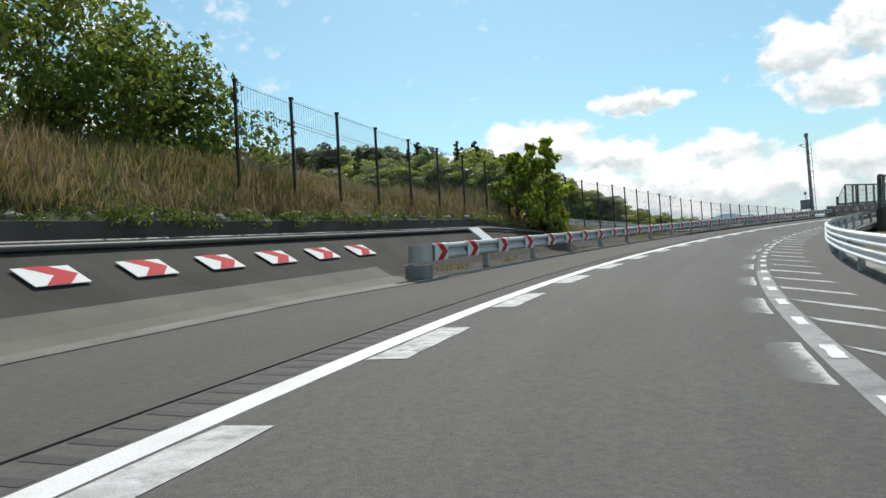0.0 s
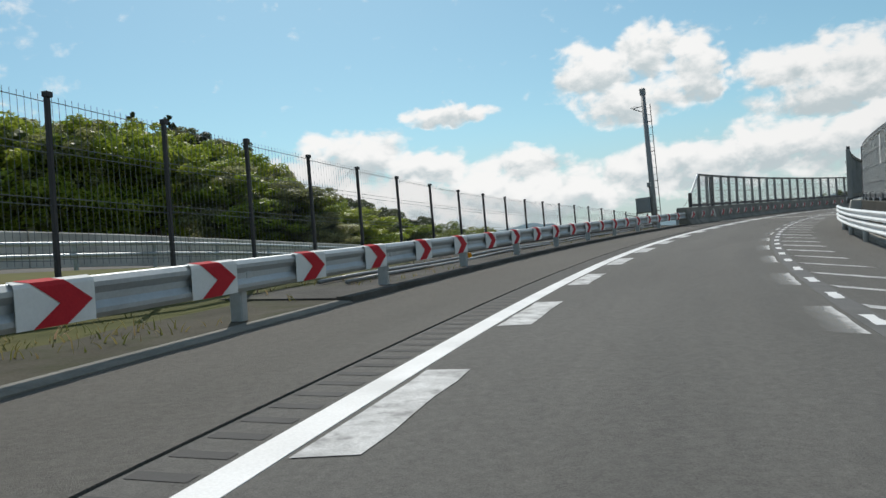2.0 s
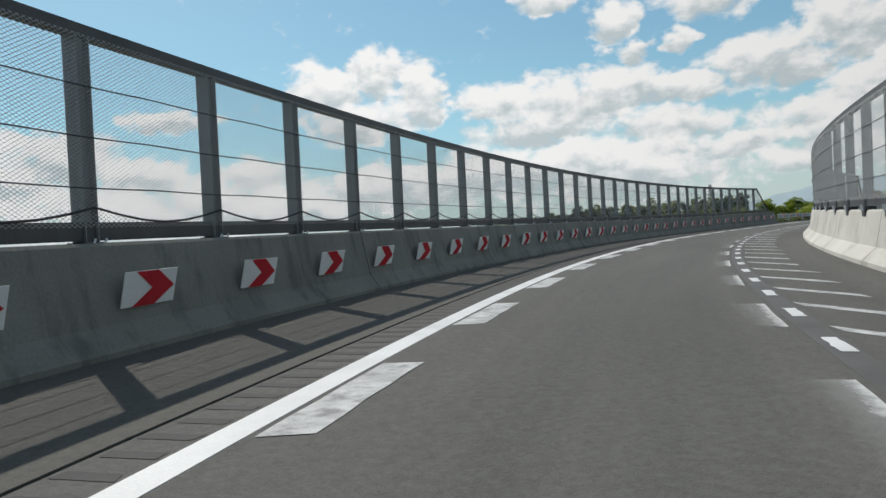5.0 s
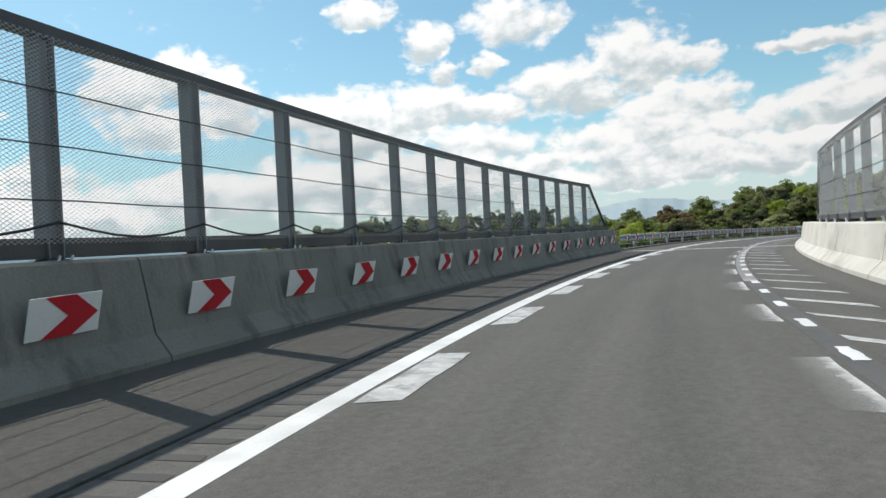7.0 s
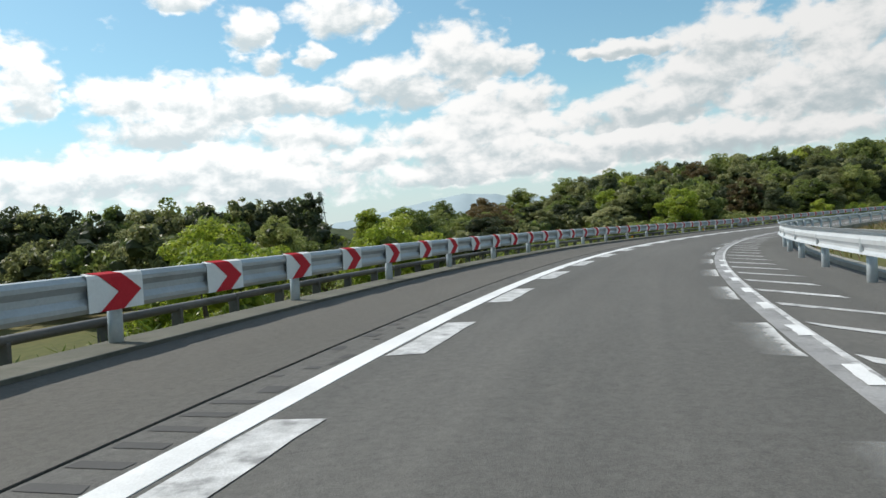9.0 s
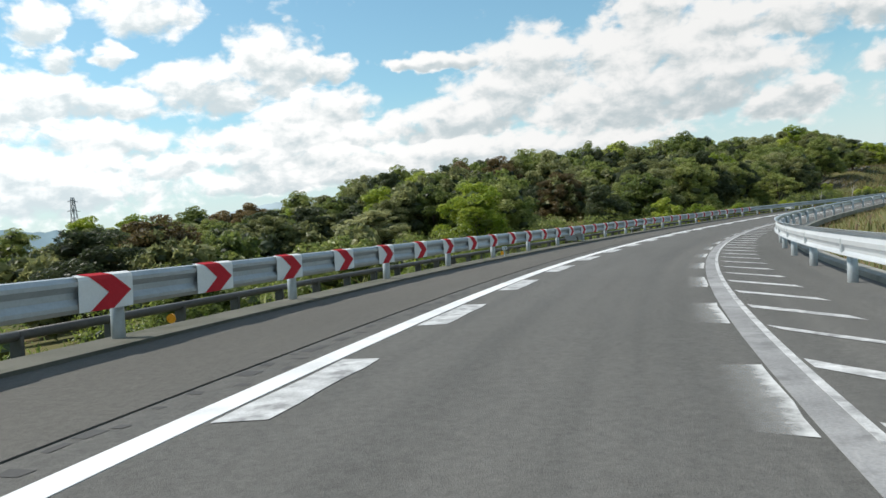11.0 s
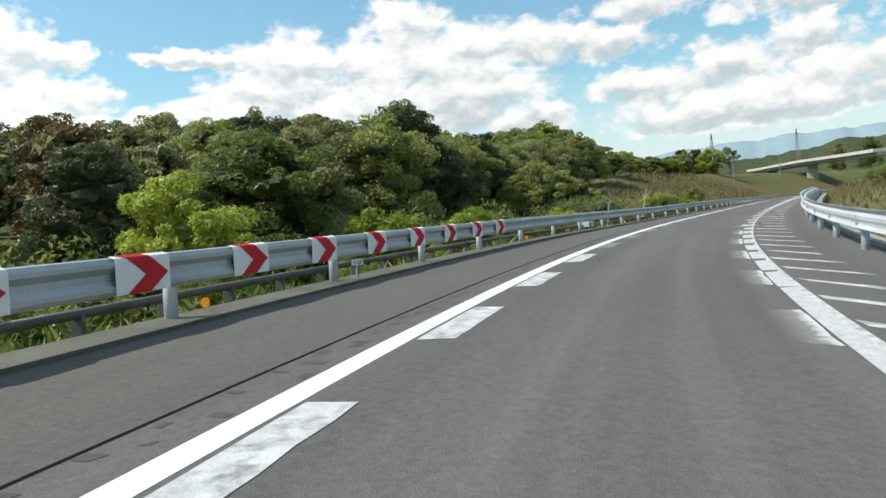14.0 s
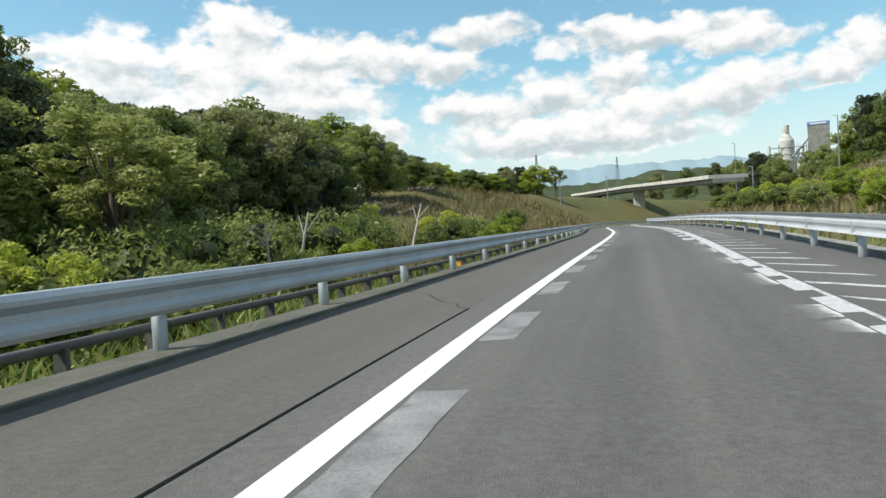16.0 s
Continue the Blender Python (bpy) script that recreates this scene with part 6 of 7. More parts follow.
def first_verge_place(rng):
    s = 15.5 + 64 * rng.random() ** 2.2
    o = 2.75 + 1.6 * rng.random()
    if noise.noise(Vector((s * 0.5, o, 1.0))) < 0.02:
        return None, 0
    p = G(s, o, max(o * 0.06 + 0.02, float(land_height(s, o))))
    return (p.x, p.y, p.z), 0.5


blades("grass", "tall dry yellow and reddish grass on the bank", grass_dry, 70000, 5, bank_place, 0.62, 0.011, 0.3)
blades("weeds", "green and yellow weeds along the guardrail", weed_green, 34000, 6, verge_place, 0.5, 0.03, 0.5)
blades("grass", "brownish dry grass on the inner bank", grass_dry, 9000, 7, right_place, 0.55, 0.03, 0.4)
blades("weeds", "clumps of green and dry weeds under the first guardrail", grass_dry, 5000, 8, first_verge_place, 0.30, 0.010, 0.5)


def scrub_place(rng):
    s = rng.uniform(292, 410)
    o = 5.0 + 27 * rng.random()
    p = G(s, o, float(land_height(s, o)) - 0.03)
    return (p.x, p.y, p.z), 0.5 + 1.2 * abs(noise.noise(Vector((p.x * 0.3, p.y * 0.3, 2.0))))


blades("scrub", "brown and olive scrub on the cut slope", scrub_brown, 16000, 9, scrub_place, 0.9, 0.05, 0.5)


def inner_scrub_place(rng):
    s = rng.uniform(290, 430)
    o = -9.0 - 60 * rng.random()
    p = G(s, o, float(land_height(s, o)) - 0.03)
    return (p.x, p.y, p.z), 0.5 + 1.2 * abs(noise.noise(Vector((p.x * 0.2, p.y * 0.2, 4.0))))


blades("scrub", "reddish brown scrub on the inner hillside", scrub_brown, 16000, 10, inner_scrub_place, 0.9, 0.06, 0.5)

# leafy weeds that hang over the low wall
rng = np.random.default_rng(12)
heads, sizes = [], []
for k in range(420):
    q, o = rng.uniform(-8, 37), rng.uniform(5.05, 5.6)
    if noise.noise(Vector((q * 0.55, o, 9.0))) < -0.22:
        continue
    p, r = P(q, o, 1.30 * wall_drop(q) + rng.uniform(-0.10, 0.12)), rng.uniform(0.06, 0.17)
    heads.append((p.x, p.y, p.z))
    sizes.append((r * 1.3, r * 1.3, r * 0.8))
v, f = leaf_cloud(rng, heads, sizes, 15000, 0.05, tri=True)
me = bpy.data.meshes.new("weeds")
me.from_pydata(v.tolist(), [], f)
me.materials.append(weed_green)
tagged(new("weeds", me), "yellow-green leafy weeds hanging over the low wall", "weeds", kind="stuff")

# ---- sloping revetment, stones and pipes at the start ----
bm = bmesh.new()
sweep(bm, -40, 38, 1.0, lambda s: [(kerb_o(s) + 0.18, 0.015), (3.3, 0.09), (4.75, 0.09 + 0.80 * wall_drop(s)), (5.35, 0.12 + 0.80 * wall_drop(s))])
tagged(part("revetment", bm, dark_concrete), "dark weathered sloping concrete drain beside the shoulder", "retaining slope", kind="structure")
bm = bmesh.new()
sweep(bm, -40, 37, 1.0, lambda s: [(5.10, 0.5 * wall_drop(s)), (5.16, 1.26 * wall_drop(s)), (5.4, 1.28 * wall_drop(s)), (5.45, 0.0)])
tagged(part("retaining_wall", bm, wall_concrete), "low dark concrete wall below the grass bank", "retaining wall", kind="structure")
bm = bmesh.new()
sweep(bm, -40, 14.2, 1.0, lambda s: [(kerb_o(s) + 0.2, 0.028), (3.28, 0.098), (3.62, 0.285)])
tagged(part("gutter", bm, gutter), "pale dusty foot of the concrete slope", "gutter", kind="structure")
rs = random.Random(4)
stones = thing("stone_edging", "row of rough field stones along the bank", "stones")
stone_meshes = []
for k in range(4):
    bm = bmesh.new()
    bmesh.ops.create_icosphere(bm, subdivisions=2, radius=0.11)
    for v in bm.verts:
        v.co = Vector((v.co.x * 1.35, v.co.y, v.co.z * 0.75)) * rs.uniform(0.75, 1.2)
    stone_meshes.append(link_mesh("stone", bm, stone))
s = -6.0
while s < 30:
    hh = 1.28 * wall_drop(s)
    part("stone", rs.choice(stone_meshes), None, stones, m=M(s, 5.33 + rs.uniform(-0.1, 0.1), hh + 0.03) @ Matrix.Rotation(rs.uniform(0, 6.3), 4, "Z"))
    s += rs.uniform(0.5, 1.3)
for k, (o, h) in enumerate(((4.72, 0.93), (4.98, 0.97))):
    bm = bmesh.new()
    tube(bm, [P(q, o - 0.9 * max(0, (q - 22) / 55), 0.10 + (h - 0.1) * wall_drop(q)) for q in np.arange(-12, 78, 1.5)], 0.045, 8)
    tagged(part("cable_duct", bm, pipe_dark, smooth=True), "dark cable duct running along the slope", "pipe", "cable ducts")
for k in range(7):
    ch = thing("chevron_sign", "white board with a red chevron lying on the concrete slope", "road sign", "slope chevrons")
    chevron(0, 0, 0, ch, flat=True)
    b = ch.children[0]
    b.matrix_basis = Matrix.Identity(4)
    ch.matrix_basis = M(5.08 + k * 1.52, 4.02, 0.515) @ Matrix.Rotation(radians(-61), 4, "X") @ Matrix.Diagonal((1.07, 1, 1.22, 1))

for o, h in ((3.45, 0.09), (3.95, 0.10)):
    bm = bmesh.new()
    tube(bm, [P(q, o, h + 0.02 * math.sin(q * 0.7)) for q in np.arange(46, 77.6, 1.5)], 0.035, 8)
    tagged(part("cable_duct", bm, grey_steel, smooth=True), "pale grey cable duct on the gravel verge", "pipe", "cable ducts")

# white slanted cabinet lid behind the first rail
lid = thing("drain_box", "small white slanted box behind the guardrail", "utility box", m=M(21.7, 4.15, 0.25))
bm = bmesh.new()
box(bm, -0.35, 0.35, -0.28, 0.28, -0.3, 0.30, 0.02)
part("body", bm, dark_concrete, lid)
bm = bmesh.new()
box(bm, -0.42, 0.42, -0.36, 0.36, 0, 0.04, 0.01, Matrix.Translation((0, 0, 0.5)) @ Matrix.Rotation(radians(38), 4, "X"))
part("lid", bm, sign_white, lid, "white slanted lid")

# ---- mesh fence along the side road ----
fence = thing("mesh_fence", "dark steel mesh fence with tall posts", "fence")
FTOP = [(-20, 4.6), (13, 4.13), (16.8, 4.0), (18.9, 3.83), (20.8, 3.7), (24.7, 3.5), (28, 3.38), (34, 3.12), (40, 2.87), (46, 2.6), (56, 1.95), (70, 1.36), (76, 0.98), (84, 0.6)]
FLOW = [(-20, 2.7), (13, 2.35), (18, 2.0), (24, 1.75), (28, 1.6), (34, 1.05), (40, 0.75), (46, 0.5), (56, 0.1), (70, -0.36), (76, -0.6), (84, -0.9)]
fo = 5.2
pbm = bmesh.new()
box(pbm, -0.03, 0.03, -0.03, 0.03, -0.4, 1.0, 0.005)
box(pbm, -0.05, 0.05, -0.05, 0.03, 0.97, 1.0, 0.0)
fpost = link_mesh("post", pbm, post_black)
wire_grey = paint("wire_grey", (0.13, 0.14, 0.15), (0.20, 0.21, 0.22), 0.5, 2, 40, 0.05, 0.2, mode="World")
bm = bmesh.new()
for k in range(1, 20):
    box(bm, k * 0.1 - 0.0021, k * 0.1 + 0.0021, -0.0021, 0.0021, 0.02, 0.985)
for z in (0.05, 0.09, 0.36, 0.40, 0.66, 0.70, 0.95):
    box(bm, 0.0, 1.98, -0.004, 0.004, z - 0.002, z + 0.002)
fpanel = link_mesh("mesh_panel", bm, wire_grey)
stations = [float(np.interp(k, [0, 6, 15, 35], [13.03, 24.73, 42.01, 82.4])) for k in range(35)]
for s, s2 in zip(stations, stations[1:] + [0]):
    o, o2 = (fo + 0.8 * min(1.0, max(0.0, (40 - q) / 13)) for q in (s, s2))
    t0, l0 = float(lerp_knots(s, FTOP)), float(lerp_knots(s, FLOW))
    if s2:
        a, b = P(s, o, l0), P(s2, o2, float(lerp_knots(s2, FLOW)))
        along = b - a
        up = Vector((0, 0, t0 - l0))
        side = along.cross(up).normalized()
        m = Matrix((along / 2.0, -side, up)).transposed().to_4x4()
        part("mesh_panel", fpanel, None, fence, "grey wire mesh", m=Matrix.Translation(a) @ m)
    part("post", fpost, None, fence, m=M(s, o, l0, True) @ Matrix.Diagonal((0.95, 0.95, t0 - l0, 1)))

# side road with its own rail and wall beyond the fence
def wall_top(s):
    return float(lerp_knots(s, [(30, 1.75), (40, 1.5), (47.4, 1.27), (51.1, 1.07), (59.2, 0.48), (68, -0.2), (84, -1.3)]))


bm = bmesh.new()
sweep(bm, 34, 84, 2.0, lambda s: [(12.6, wall_top(s) - 2.6), (12.6, wall_top(s) - 0.85), (7.0, wall_top(s) - 0.95), (6.4, wall_top(s) - 2.6)])
tagged(part("side_road", bm, shoulder_asphalt), "narrow grey side road beyond the fence", "road", kind="structure")
low_wall = thing("low_wall", "lilac-grey concrete wall along the side road", "wall")
a = 33.0
while a < 84:
    bm = bmesh.new()
    sweep(bm, a, a + 4.95, 1.2, lambda s: [(12.6, wall_top(s) - 2.0), (12.6, wall_top(s) - 0.03), (12.63, wall_top(s)), (12.87, wall_top(s)), (12.9, wall_top(s) - 2.0)], closed=True)
    bmesh.ops.recalc_face_normals(bm, faces=bm.faces)
    part("panel", bm, pale_concrete, low_wall)
    a += 5.0
pipe_rail = thing("pipe_rail", "pale grey pipe railing beside the side road", "railing")
for hh in (0.30, 0.52):
    bm = bmesh.new()
    tube(bm, [P(q, 9.0, wall_top(q) - 0.92 + hh) for q in np.arange(40, 84, 2.0)], 0.04, 8)
    part("rail", bm, galvanised, pipe_rail)
for q in np.arange(40, 84, 2.0):
    bm = bmesh.new()
    tube(bm, [P(q, 9.06, wall_top(q) - 1.1), P(q, 9.06, wall_top(q) - 0.38)], 0.045, 8)
    part("post", bm, galvanised, pipe_rail)

# ---- lamp mast with ladder and cabinet ----
mast = thing("camera_mast", "tall grey steel mast with ladder, bracket and control cabinet", "mast", m=M(78.65, 4.3, 0.0, True))
bm = bmesh.new()
tube(bm, [(0, 0, -1.5), (0, 0, 2.5), (0, 0, 7.8)], 0.17, 16, 0.13)
part("pole", bm, grey_steel, mast, "tapered grey steel pole", True)
bm = bmesh.new()
box(bm, -0.28, 0.28, -0.28, 0.28, -1.2, -0.3, 0.03)
part("footing", bm, concrete, mast, "concrete footing")
bm = bmesh.new()
tube(bm, [(0.02, -0.34, 0.5), (0.02, -0.34, 7.0)], 0.022, 6)
for z in np.arange(0.7, 7.0, 0.38):
    tube(bm, [(0.02, -0.34, z), (0.0, -0.12, z)], 0.011, 5)
for z in (0.9, 2.6, 4.3, 6.0):
    tube(bm, [(0.02, -0.37, z), (0.0, 0.0, z)], 0.024, 6)
part("ladder", bm, dark_steel, mast, "single-rail climbing ladder")
bm = bmesh.new()
tube(bm, [(0, 0, 6.55), (-0.1, 0.62, 6.85)], 0.03, 6)
tube(bm, [(0, 0, 6.95), (-0.1, 0.62, 6.87)], 0.025, 6)
for k in range(12):
    a0, a1 = k * 0.5236, (k + 1) * 0.5236
    tube(bm, [(-0.1 + 0.2 * math.cos(a0), 0.55 + 0.2 * math.sin(a0), 6.92), (-0.1 + 0.2 * math.cos(a1), 0.55 + 0.2 * math.sin(a1), 6.92)], 0.014, 4)
part("bracket", bm, grey_steel, mast, "side bracket with ring")
bm = bmesh.new()
box(bm, -0.12, 0.12, -0.15, 0.16, 7.55, 7.95, 0.03)
part("camera_head", bm, grey_steel, mast, "small camera housing on top")
bm = bmesh.new()
box(bm, -0.28, 0.22, 0.12, 0.95, 0.85, 1.72, 0.02)
part("cabinet", bm, cabinet_grey, mast, "blue-grey control cabinet")
bm = bmesh.new()
box(bm, -0.30, -0.283, 0.22, 0.85, 0.93, 1.64, 0.004)
part("cabinet_door", bm, grey_steel, mast, "cabinet door")
pole2 = thing("sensor_pole", "thin pole with a small grey box on top", "pole", m=M(74.05, 3.2, 0.0, True))
bm = bmesh.new()
tube(bm, [(0, 0, -1.5), (0, 0, 2.2)], 0.022, 8)
part("pole", bm, post_black, pole2)
bm = bmesh.new()
box(bm, -0.08, 0.08, -0.09, 0.09, 2.15, 2.38, 0.01)
part("sensor_box", bm, grey_steel, pole2, "small grey box")
steps_rail = thing("platform_railing", "low tubular railing round the mast platform", "railing", m=M(77.5, 4.3, 0, True))
for x in (-1.2, 0.0, 1.2):
    bm = bmesh.new()
    tube(bm, [(x, 0.9, -1.0), (x, 0.9, 0.75)], 0.025, 6)
    part("post", bm, galvanised, steps_rail)
bm = bmesh.new()
tube(bm, [(-1.2, 0.9, 0.75), (1.2, 0.9, 0.75)], 0.025, 6)
part("rail", bm, galvanised, steps_rail)
stay = thing("stay_wire", "thin stay wire at the start of the barrier", "cable")
bm = bmesh.new()
tube(bm, [P(80.6, 2.85, 1.5), P(79.7, 3.0, 0.98)], 0.012, 5)
part("wire", bm, dark_steel, stay)

# ---- cable duct, boxes and distance plates along the last rail ----
duct = thing("cable_duct", "dark cable duct on low brackets behind the guardrail", "pipe", "cable ducts")
for a in np.arange(159, 345, 6.0):
    bm = bmesh.new()
    tube(bm, [P(q, 3.28, 0.17) for q in np.arange(a, a + 6.05, 1.5)], 0.05, 8)
    part("pipe", bm, pipe_dark, duct, smooth=True)
cl = bmesh.new()
box(cl, -0.025, 0.025, -0.07, 0.07, -0.12, 0.10, 0.008)
clm = link_mesh("bracket", cl, pipe_dark)
for q in np.arange(160, 345, 1.25):
    part("bracket", clm, None, duct, m=M(q, 3.28, 0.06))
for s, o, lx, wide, hgt, name, lab, mat in ((221.0, 3.02, 0.90, 0.5, 0.27, "junction_box", "blue-grey steel junction box on the duct", cabinet_grey), (269.2, 3.22, 0.75, 0.5, 0.42, "junction_box", "pale perforated box on the duct", white_steel)):
    jb = thing(name, lab, "utility box", m=M(s, o, 0.10))
    bm = bmesh.new()
    box(bm, 0, lx, -wide / 2, wide / 2, 0, hgt, 0.012)
    part("body", bm, mat, jb)
    bm = bmesh.new()
    box(bm, -0.02, lx + 0.02, -wide / 2 - 0.02, wide / 2 + 0.02, hgt, hgt + 0.025, 0.006)
    part("lid", bm, white_steel, jb, "pale steel lid")
    bm = bmesh.new()
    tube(bm, [(-0.12, -wide / 2 - 0.03, 0.15), (-0.02, -wide / 2 - 0.03, 0.15), (0.05, -wide / 2 - 0.03, 0.0)], 0.03, 8)
    part("pipe_elbow", bm, pipe_dark, jb, "dark pipe elbow")
for s, o, words in ((30.0, 2.85, "D 440"), (50.0, 2.85, "D 420"), (70.2, 2.85, "D 400"), (211.1, 2.62, "D 260"), (229.7, 2.62, "D 240"), (248.5, 2.62, "D 220"), (270.6, 2.62, "D 200")):
    plate = thing("distance_plate", "small white distance plate reading " + words, "sign", "distance plates", m=M(s, o - 0.10, 0.0) @ Matrix.Rotation(radians(-18), 4, "Z"))
    bm = bmesh.new()
    tube(bm, [(0.0, 0.02, -0.1), (0.0, 0.02, 0.30)], 0.02, 8)
    part("stem", bm, galvanised, plate)
    bm = bmesh.new()
    box(bm, -0.13, 0.13, 0.0, 0.012, 0.24, 0.335, 0.003)
    part("panel", bm, sign_white, plate, "white enamel panel")
    fc = bpy.data.curves.new("lettering", "FONT")
    fc.body, fc.size, fc.align_x, fc.extrude = words, 0.075, "CENTER", 0.0008
    fo_ = new("lettering", fc)
    fo_.data.materials.append(post_black)
    fo_.parent = plate
    fo_.matrix_basis = Matrix.Translation((0.0, -0.003, 0.262)) @ Matrix.Rotation(radians(90), 4, "X")
    tagged(fo_, "black letters " + words)

# dead leaning poles and pale stakes in the scrub
for s, o, h, lean, turn in ((303.8, 8.5, 3.4, 22, 40), (292.0, 8.8, 2.8, -25, 80), (292.6, 8.6, 2.9, 14, 10), (322, 9.5, 3.0, 20, 60)):
    p = G(s, o, float(land_height(s, o)) - 0.3)
    snag = thing("dead_trunk", "bare bleached leaning tree trunk", "dead tree", m=Matrix.Translation(p) @ Matrix.Rotation(radians(turn), 4, "Z") @ Matrix.Rotation(radians(lean), 4, "X"))
    bm = bmesh.new()
    tube(bm, [(0, 0, 0), (0.05, 0, h * 0.5), (0, 0.05, h)], 0.06, 7, 0.03)
    tube(bm, [(0.02, 0, h * 0.72), (0.3, 0.25, h * 0.95)], 0.03, 5, 0.015)
    tube(bm, [(0.0, 0, h * 0.8), (-0.3, -0.2, h * 1.0)], 0.025, 5, 0.012)
    part("trunk", bm, dead_wood, snag)

# ---- overpass ahead ----
EYE = Vector((211.6, 96.0, 9.4))


def seen(az, el, d):
    a = radians(az)
    return Vector((EYE.x + d * math.sin(a), EYE.y + d * math.cos(a), EYE.z + d * math.tan(radians(el))))


over = thing("overpass", "pale concrete road bridge crossing ahead", "bridge")
ends = [seen(115.1, 2.27, 258), seen(116.2, 2.34, 246), seen(119.2, 2.62, 205), seen(123.2, 2.8, 168), seen(125.4, 2.92, 152)]


def deck_strip(name, up0, up1, w, material, label):
    bm = bmesh.new()
    rows = []
    for k, p in enumerate(ends):
        d = (ends[min(k + 1, len(ends) - 1)] - ends[max(k - 1, 0)])
        n = Vector((-d.y, d.x, 0)).normalized() * w
        rows.append([bm.verts.new(p + n + Vector((0, 0, z))) for z in (up0, up1)] + [bm.verts.new(p - n + Vector((0, 0, z))) for z in (up1, up0)])
    for a, b in zip(rows, rows[1:]):
        for j in range(4):
            bm.faces.new((a[j], b[j], b[(j + 1) % 4], a[(j + 1) % 4]))
    bm.faces.new(rows[0])
    bm.faces.new(rows[-1][::-1])
    bmesh.ops.recalc_face_normals(bm, faces=bm.faces)
    return part(name, bm, material, over, label)


# darker concrete paints the girder's shade under the pale deck
deck_strip("girder", -1.15, -0.35, 3.0, concrete, "concrete girder, darker to stand for shade under the deck")
deck_strip("deck", -0.35, 0.35, 3.8, pale_concrete, "pale deck edge and parapet")
for f, w in ((0.12, 1.1), (1.0, 0.9), (2.0, 1.2)):
    i = int(f)
    p = ends[i].lerp(ends[min(i + 1, len(ends) - 1)], f - i)
    g = float(land_z(p.x, p.y)[0])
    bm = bmesh.new()
    box(bm, -w / 2, w / 2, -1.4, 1.4, g - p.z - 1.5, -1.1, 0.08)
    part("pier", bm, pale_concrete, over, m=Matrix.Translation(p) @ Matrix.Rotation(radians(-25), 4, "Z"))

# small far gantry and poles
for az, e0, e1, d, name, lab in ((113.5, 1.6, 3.45, 150, "utility_pole", "slim grey concrete utility pole"), (116.95, 0.6, 3.55, 190, "street_lamp", "tall thin grey lamp post"), (117.75, 2.6, 4.9, 420, "lattice_tower", "distant slender radio mast"), (111.85, 2.8, 5.45, 300, "lattice_tower", "distant grey lattice power pylon"), (125.9, 3.2, 5.2, 230, "utility_pole", "slim grey concrete utility pole"), (127.0, 2.4, 3.5, 150, "utility_pole", "short brown wooden utility pole"), (132.4, 3.6, 6.45, 160, "street_lamp", "tall thin grey lamp post"), (135.2, 1.2, 3.2, 90, "utility_pole", "short brown wooden utility pole")):
    p = seen(az, e0, d)
    top = seen(az, e1, d).z - p.z
    g = float(land_z(p.x, p.y)[0]) - p.z - 0.5
    ob = thing(name, lab, "pole", m=Matrix.Translation(p))
    bm = bmesh.new()
    if name == "lattice_tower":
        b = top * 0.075
        for sx, sy in ((-1, -1), (1, -1), (1, 1), (-1, 1)):
            tube(bm, [(sx * b, sy * b, g), (sx * b * 0.15, sy * b * 0.15, top)], 0.09, 4)
        for k in range(7):
            w0, w1 = b * (1 - 0.85 * k / 7), b * (1 - 0.85 * (k + 1) / 7)
            z0, z1 = top * k / 7, top * (k + 1) / 7
            for q in range(4):
                a0, a1 = radians(45 + 90 * q), radians(135 + 90 * q)
                tube(bm, [(1.41 * w0 * math.cos(a0), 1.41 * w0 * math.sin(a0), z0), (1.41 * w1 * math.cos(a1), 1.41 * w1 * math.sin(a1), z1)], 0.05, 3)
        tube(bm, [(-b * 1.6, 0, top * 0.86), (b * 1.6, 0, top * 0.86)], 0.08, 4)
        tube(bm, [(-b * 1.3, 0, top * 0.70), (b * 1.3, 0, top * 0.70)], 0.08, 4)
    else:
        tube(bm, [(0, 0, g), (0, 0, top)], 0.14, 8, 0.09)
        tube(bm, [(0, 0, top * 0.97), (0.9, 0.3, top)], 0.05, 5)
    part("pole", bm, grey_steel, ob)
py = thing("lattice_tower", "tall lattice power pylon beyond the valley", "pylon", m=Matrix.Translation((353.2, 313.3, 10.0)))
bm = bmesh.new()
for sx, sy in ((-1, -1), (1, -1), (1, 1), (-1, 1)):
    tube(bm, [(sx * 2.6, sy * 2.6, -12), (sx * 0.35, sy * 0.35, 29)], 0.16, 4)
for k in range(9):
    z0, z1 = 29 * k / 9, 29 * (k + 1) / 9
    w0, w1 = 2.1 * (1 - z0 / 31), 2.1 * (1 - z1 / 31)
    for sx, sy, tx, ty in ((-1, -1, 1, -1), (1, -1, 1, 1), (1, 1, -1, 1), (-1, 1, -1, -1)):
        tube(bm, [(sx * w0, sy * w0, z0), (tx * w1, ty * w1, z1)], 0.09, 3)
for z, w in ((20, 3.4), (24, 2.9), (27.5, 2.3)):
    tube(bm, [(-w, 0, z), (0, 0, z + 0.6), (w, 0, z)], 0.12, 4)
part("tower", bm, grey_steel, py)

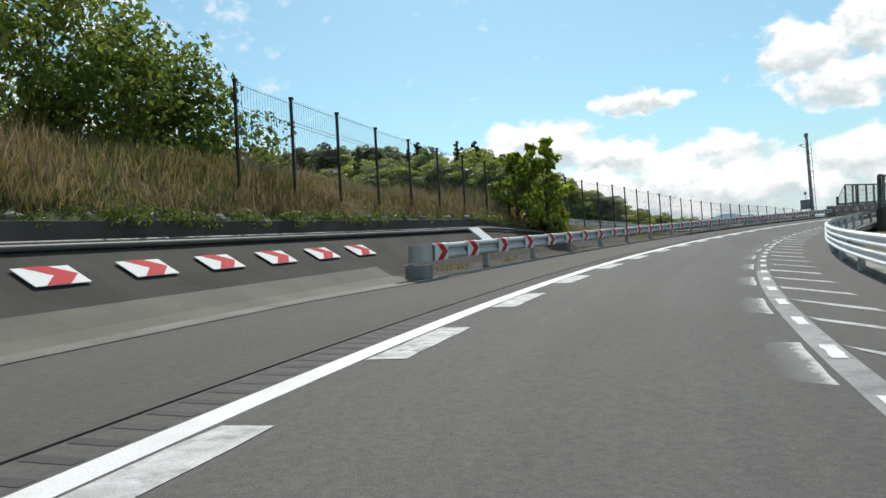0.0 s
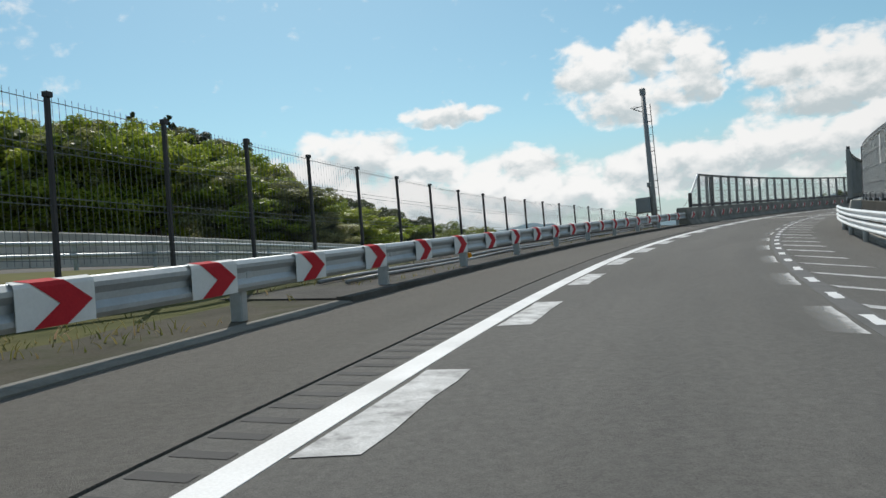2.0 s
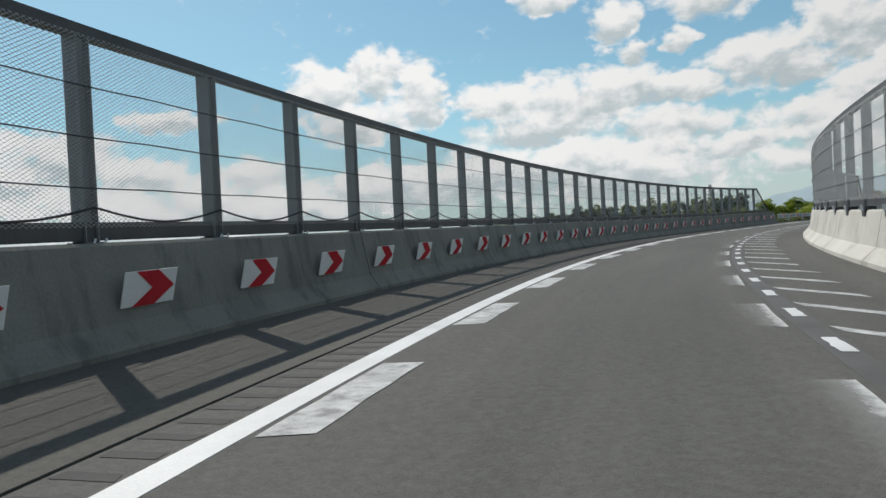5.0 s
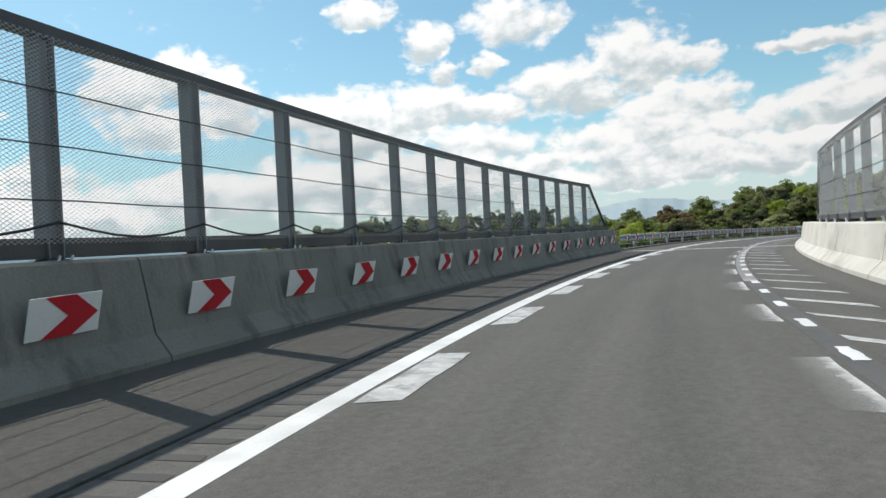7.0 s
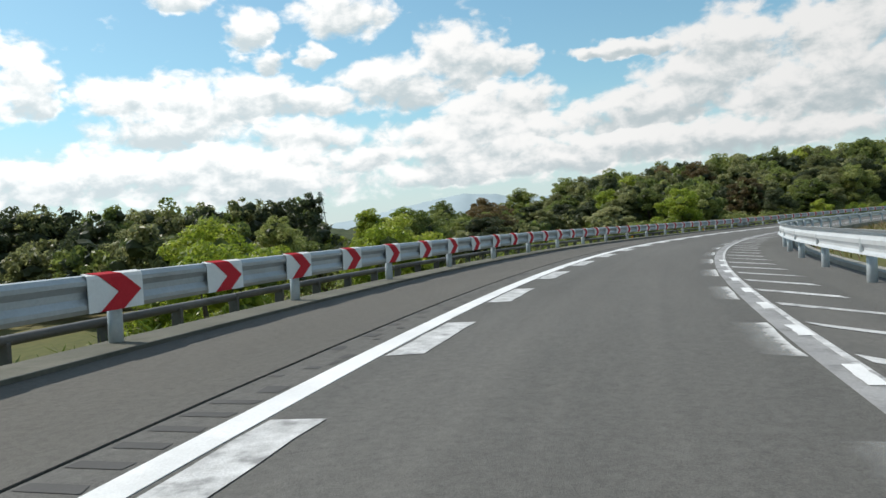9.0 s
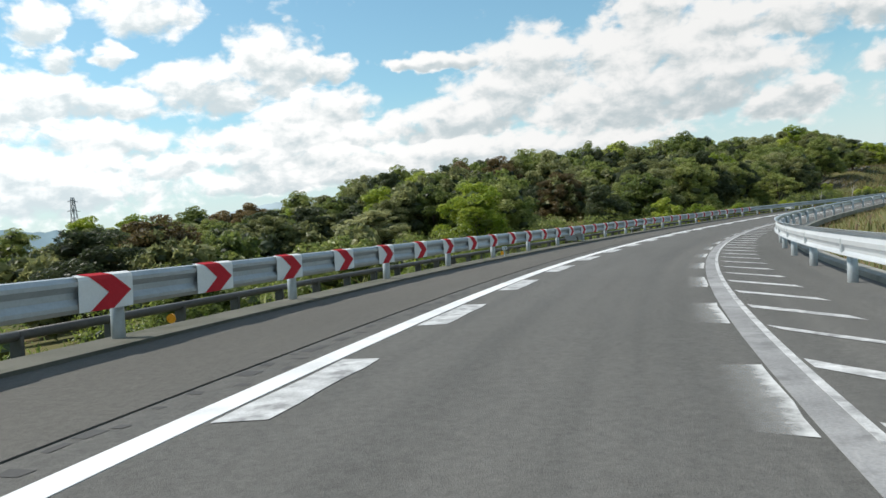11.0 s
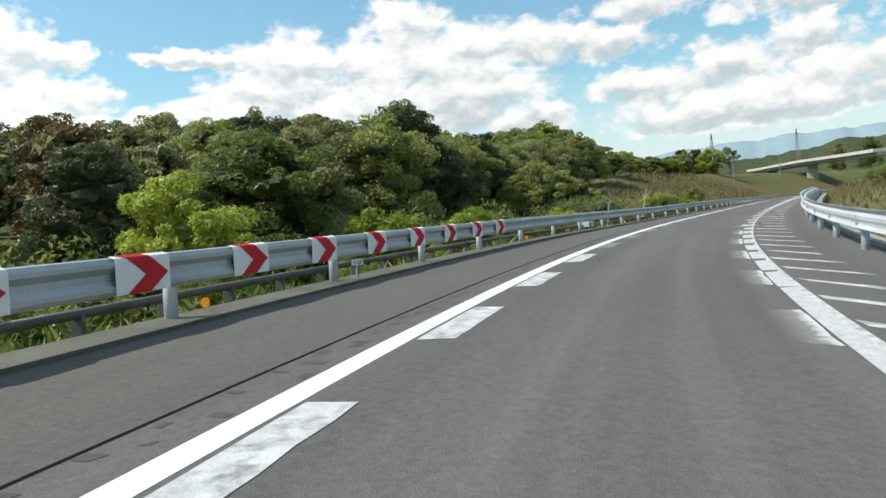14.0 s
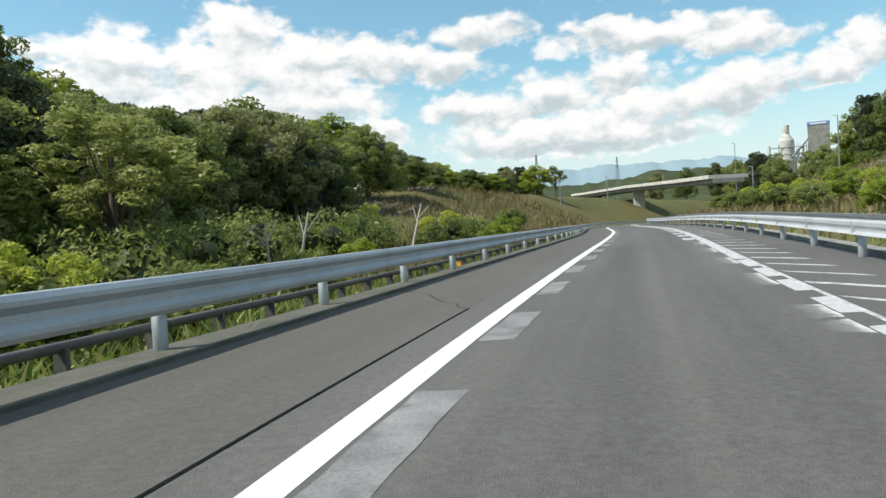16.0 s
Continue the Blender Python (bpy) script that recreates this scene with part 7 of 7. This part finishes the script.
# ---- plant on the hill ----
works = thing("batching_plant", "pale concrete batching plant with silo and blue-topped shed", "factory", m=Matrix.Translation(seen(129.9, 3.6, 300)) @ Matrix.Rotation(radians(-130), 4, "Z"))
bm = bmesh.new()
tube(bm, [(-3.5, 0, -6), (-3.5, 0, 7.5)], 2.6, 20)
tube(bm, [(-3.5, 0, 7.5), (-3.5, 0, 10.0)], 2.6, 20, 1.0)
tube(bm, [(-3.5, 0, 10.0), (-3.5, 0, 13.0)], 1.1, 16)
part("silo", bm, pale_concrete, works, "round cream silo", smooth=False)
bm = bmesh.new()
box(bm, 3.5, 10.5, -2, 3, -6, 12.0, 0.1)
part("shed", bm, concrete, works, "tall grey shed")
bm = bmesh.new()
box(bm, 3.4, 10.6, -2.1, 3.1, 12.0, 13.2, 0.05)
part("fascia", bm, paint("blue_fascia", (0.10, 0.20, 0.42), (0.16, 0.27, 0.5), 0.5, 1, 20, 0.0), works, "blue band along the roof")
bm = bmesh.new()
box(bm, 4.4, 9.4, -2.16, -2.1, 12.35, 12.85, 0.0)
part("sign_bar", bm, sign_white, works, "white bar of unreadable lettering")
bm = bmesh.new()
for x, w, h in ((-9.5, 1.3, 6.0), (-7.2, 0.9, 3.0), (0.2, 1.0, 6.5), (1.9, 0.8, 5.0)):
    box(bm, x - w / 2, x + w / 2, -1, 1, -6, h, 0.05)
part("annex", bm, white_steel, works, "pale annexes and hoppers")
bm = bmesh.new()
for z in (0, 2.5, 5.0):
    tube(bm, [(-9, -2.5, z), (3, -2.5, z)], 0.18, 5)
for x in (-9, -6, -1, 3):
    tube(bm, [(x, -2.5, -6), (x, -2.5, 6.0)], 0.18, 5)
tube(bm, [(-2, -1.5, 1.0), (5, -1.5, 9.5)], 0.5, 6)
part("gantry", bm, grey_steel, works, "steel frames and conveyor")

# grey stepped tiers on the cut slope
tiers = thing("slope_tiers", "weathered grey stepped concrete tiers on the brown slope", "retaining slope", kind="structure")
for k in range(4):
    bm = bmesh.new()
    o = 19.5 + 1.9 * k
    sweep(bm, 338, 388 - 4 * k, 2.0, lambda s: [(o, float(land_height(s, o)) - 1.0 - o * math.tan(float(np.interp(s, _ss, _b)))), (o + 0.25, float(land_height(s, o)) + 0.28 - o * math.tan(float(np.interp(s, _ss, _b)))), (o + 1.6, float(land_height(s, o)) + 0.33 - o * math.tan(float(np.interp(s, _ss, _b)))), (o + 1.7, float(land_height(s, o)) - 1.0 - o * math.tan(float(np.interp(s, _ss, _b))))], closed=True)
    bmesh.ops.recalc_face_normals(bm, faces=bm.faces)
    part("tier", bm, verge_concrete, tiers)
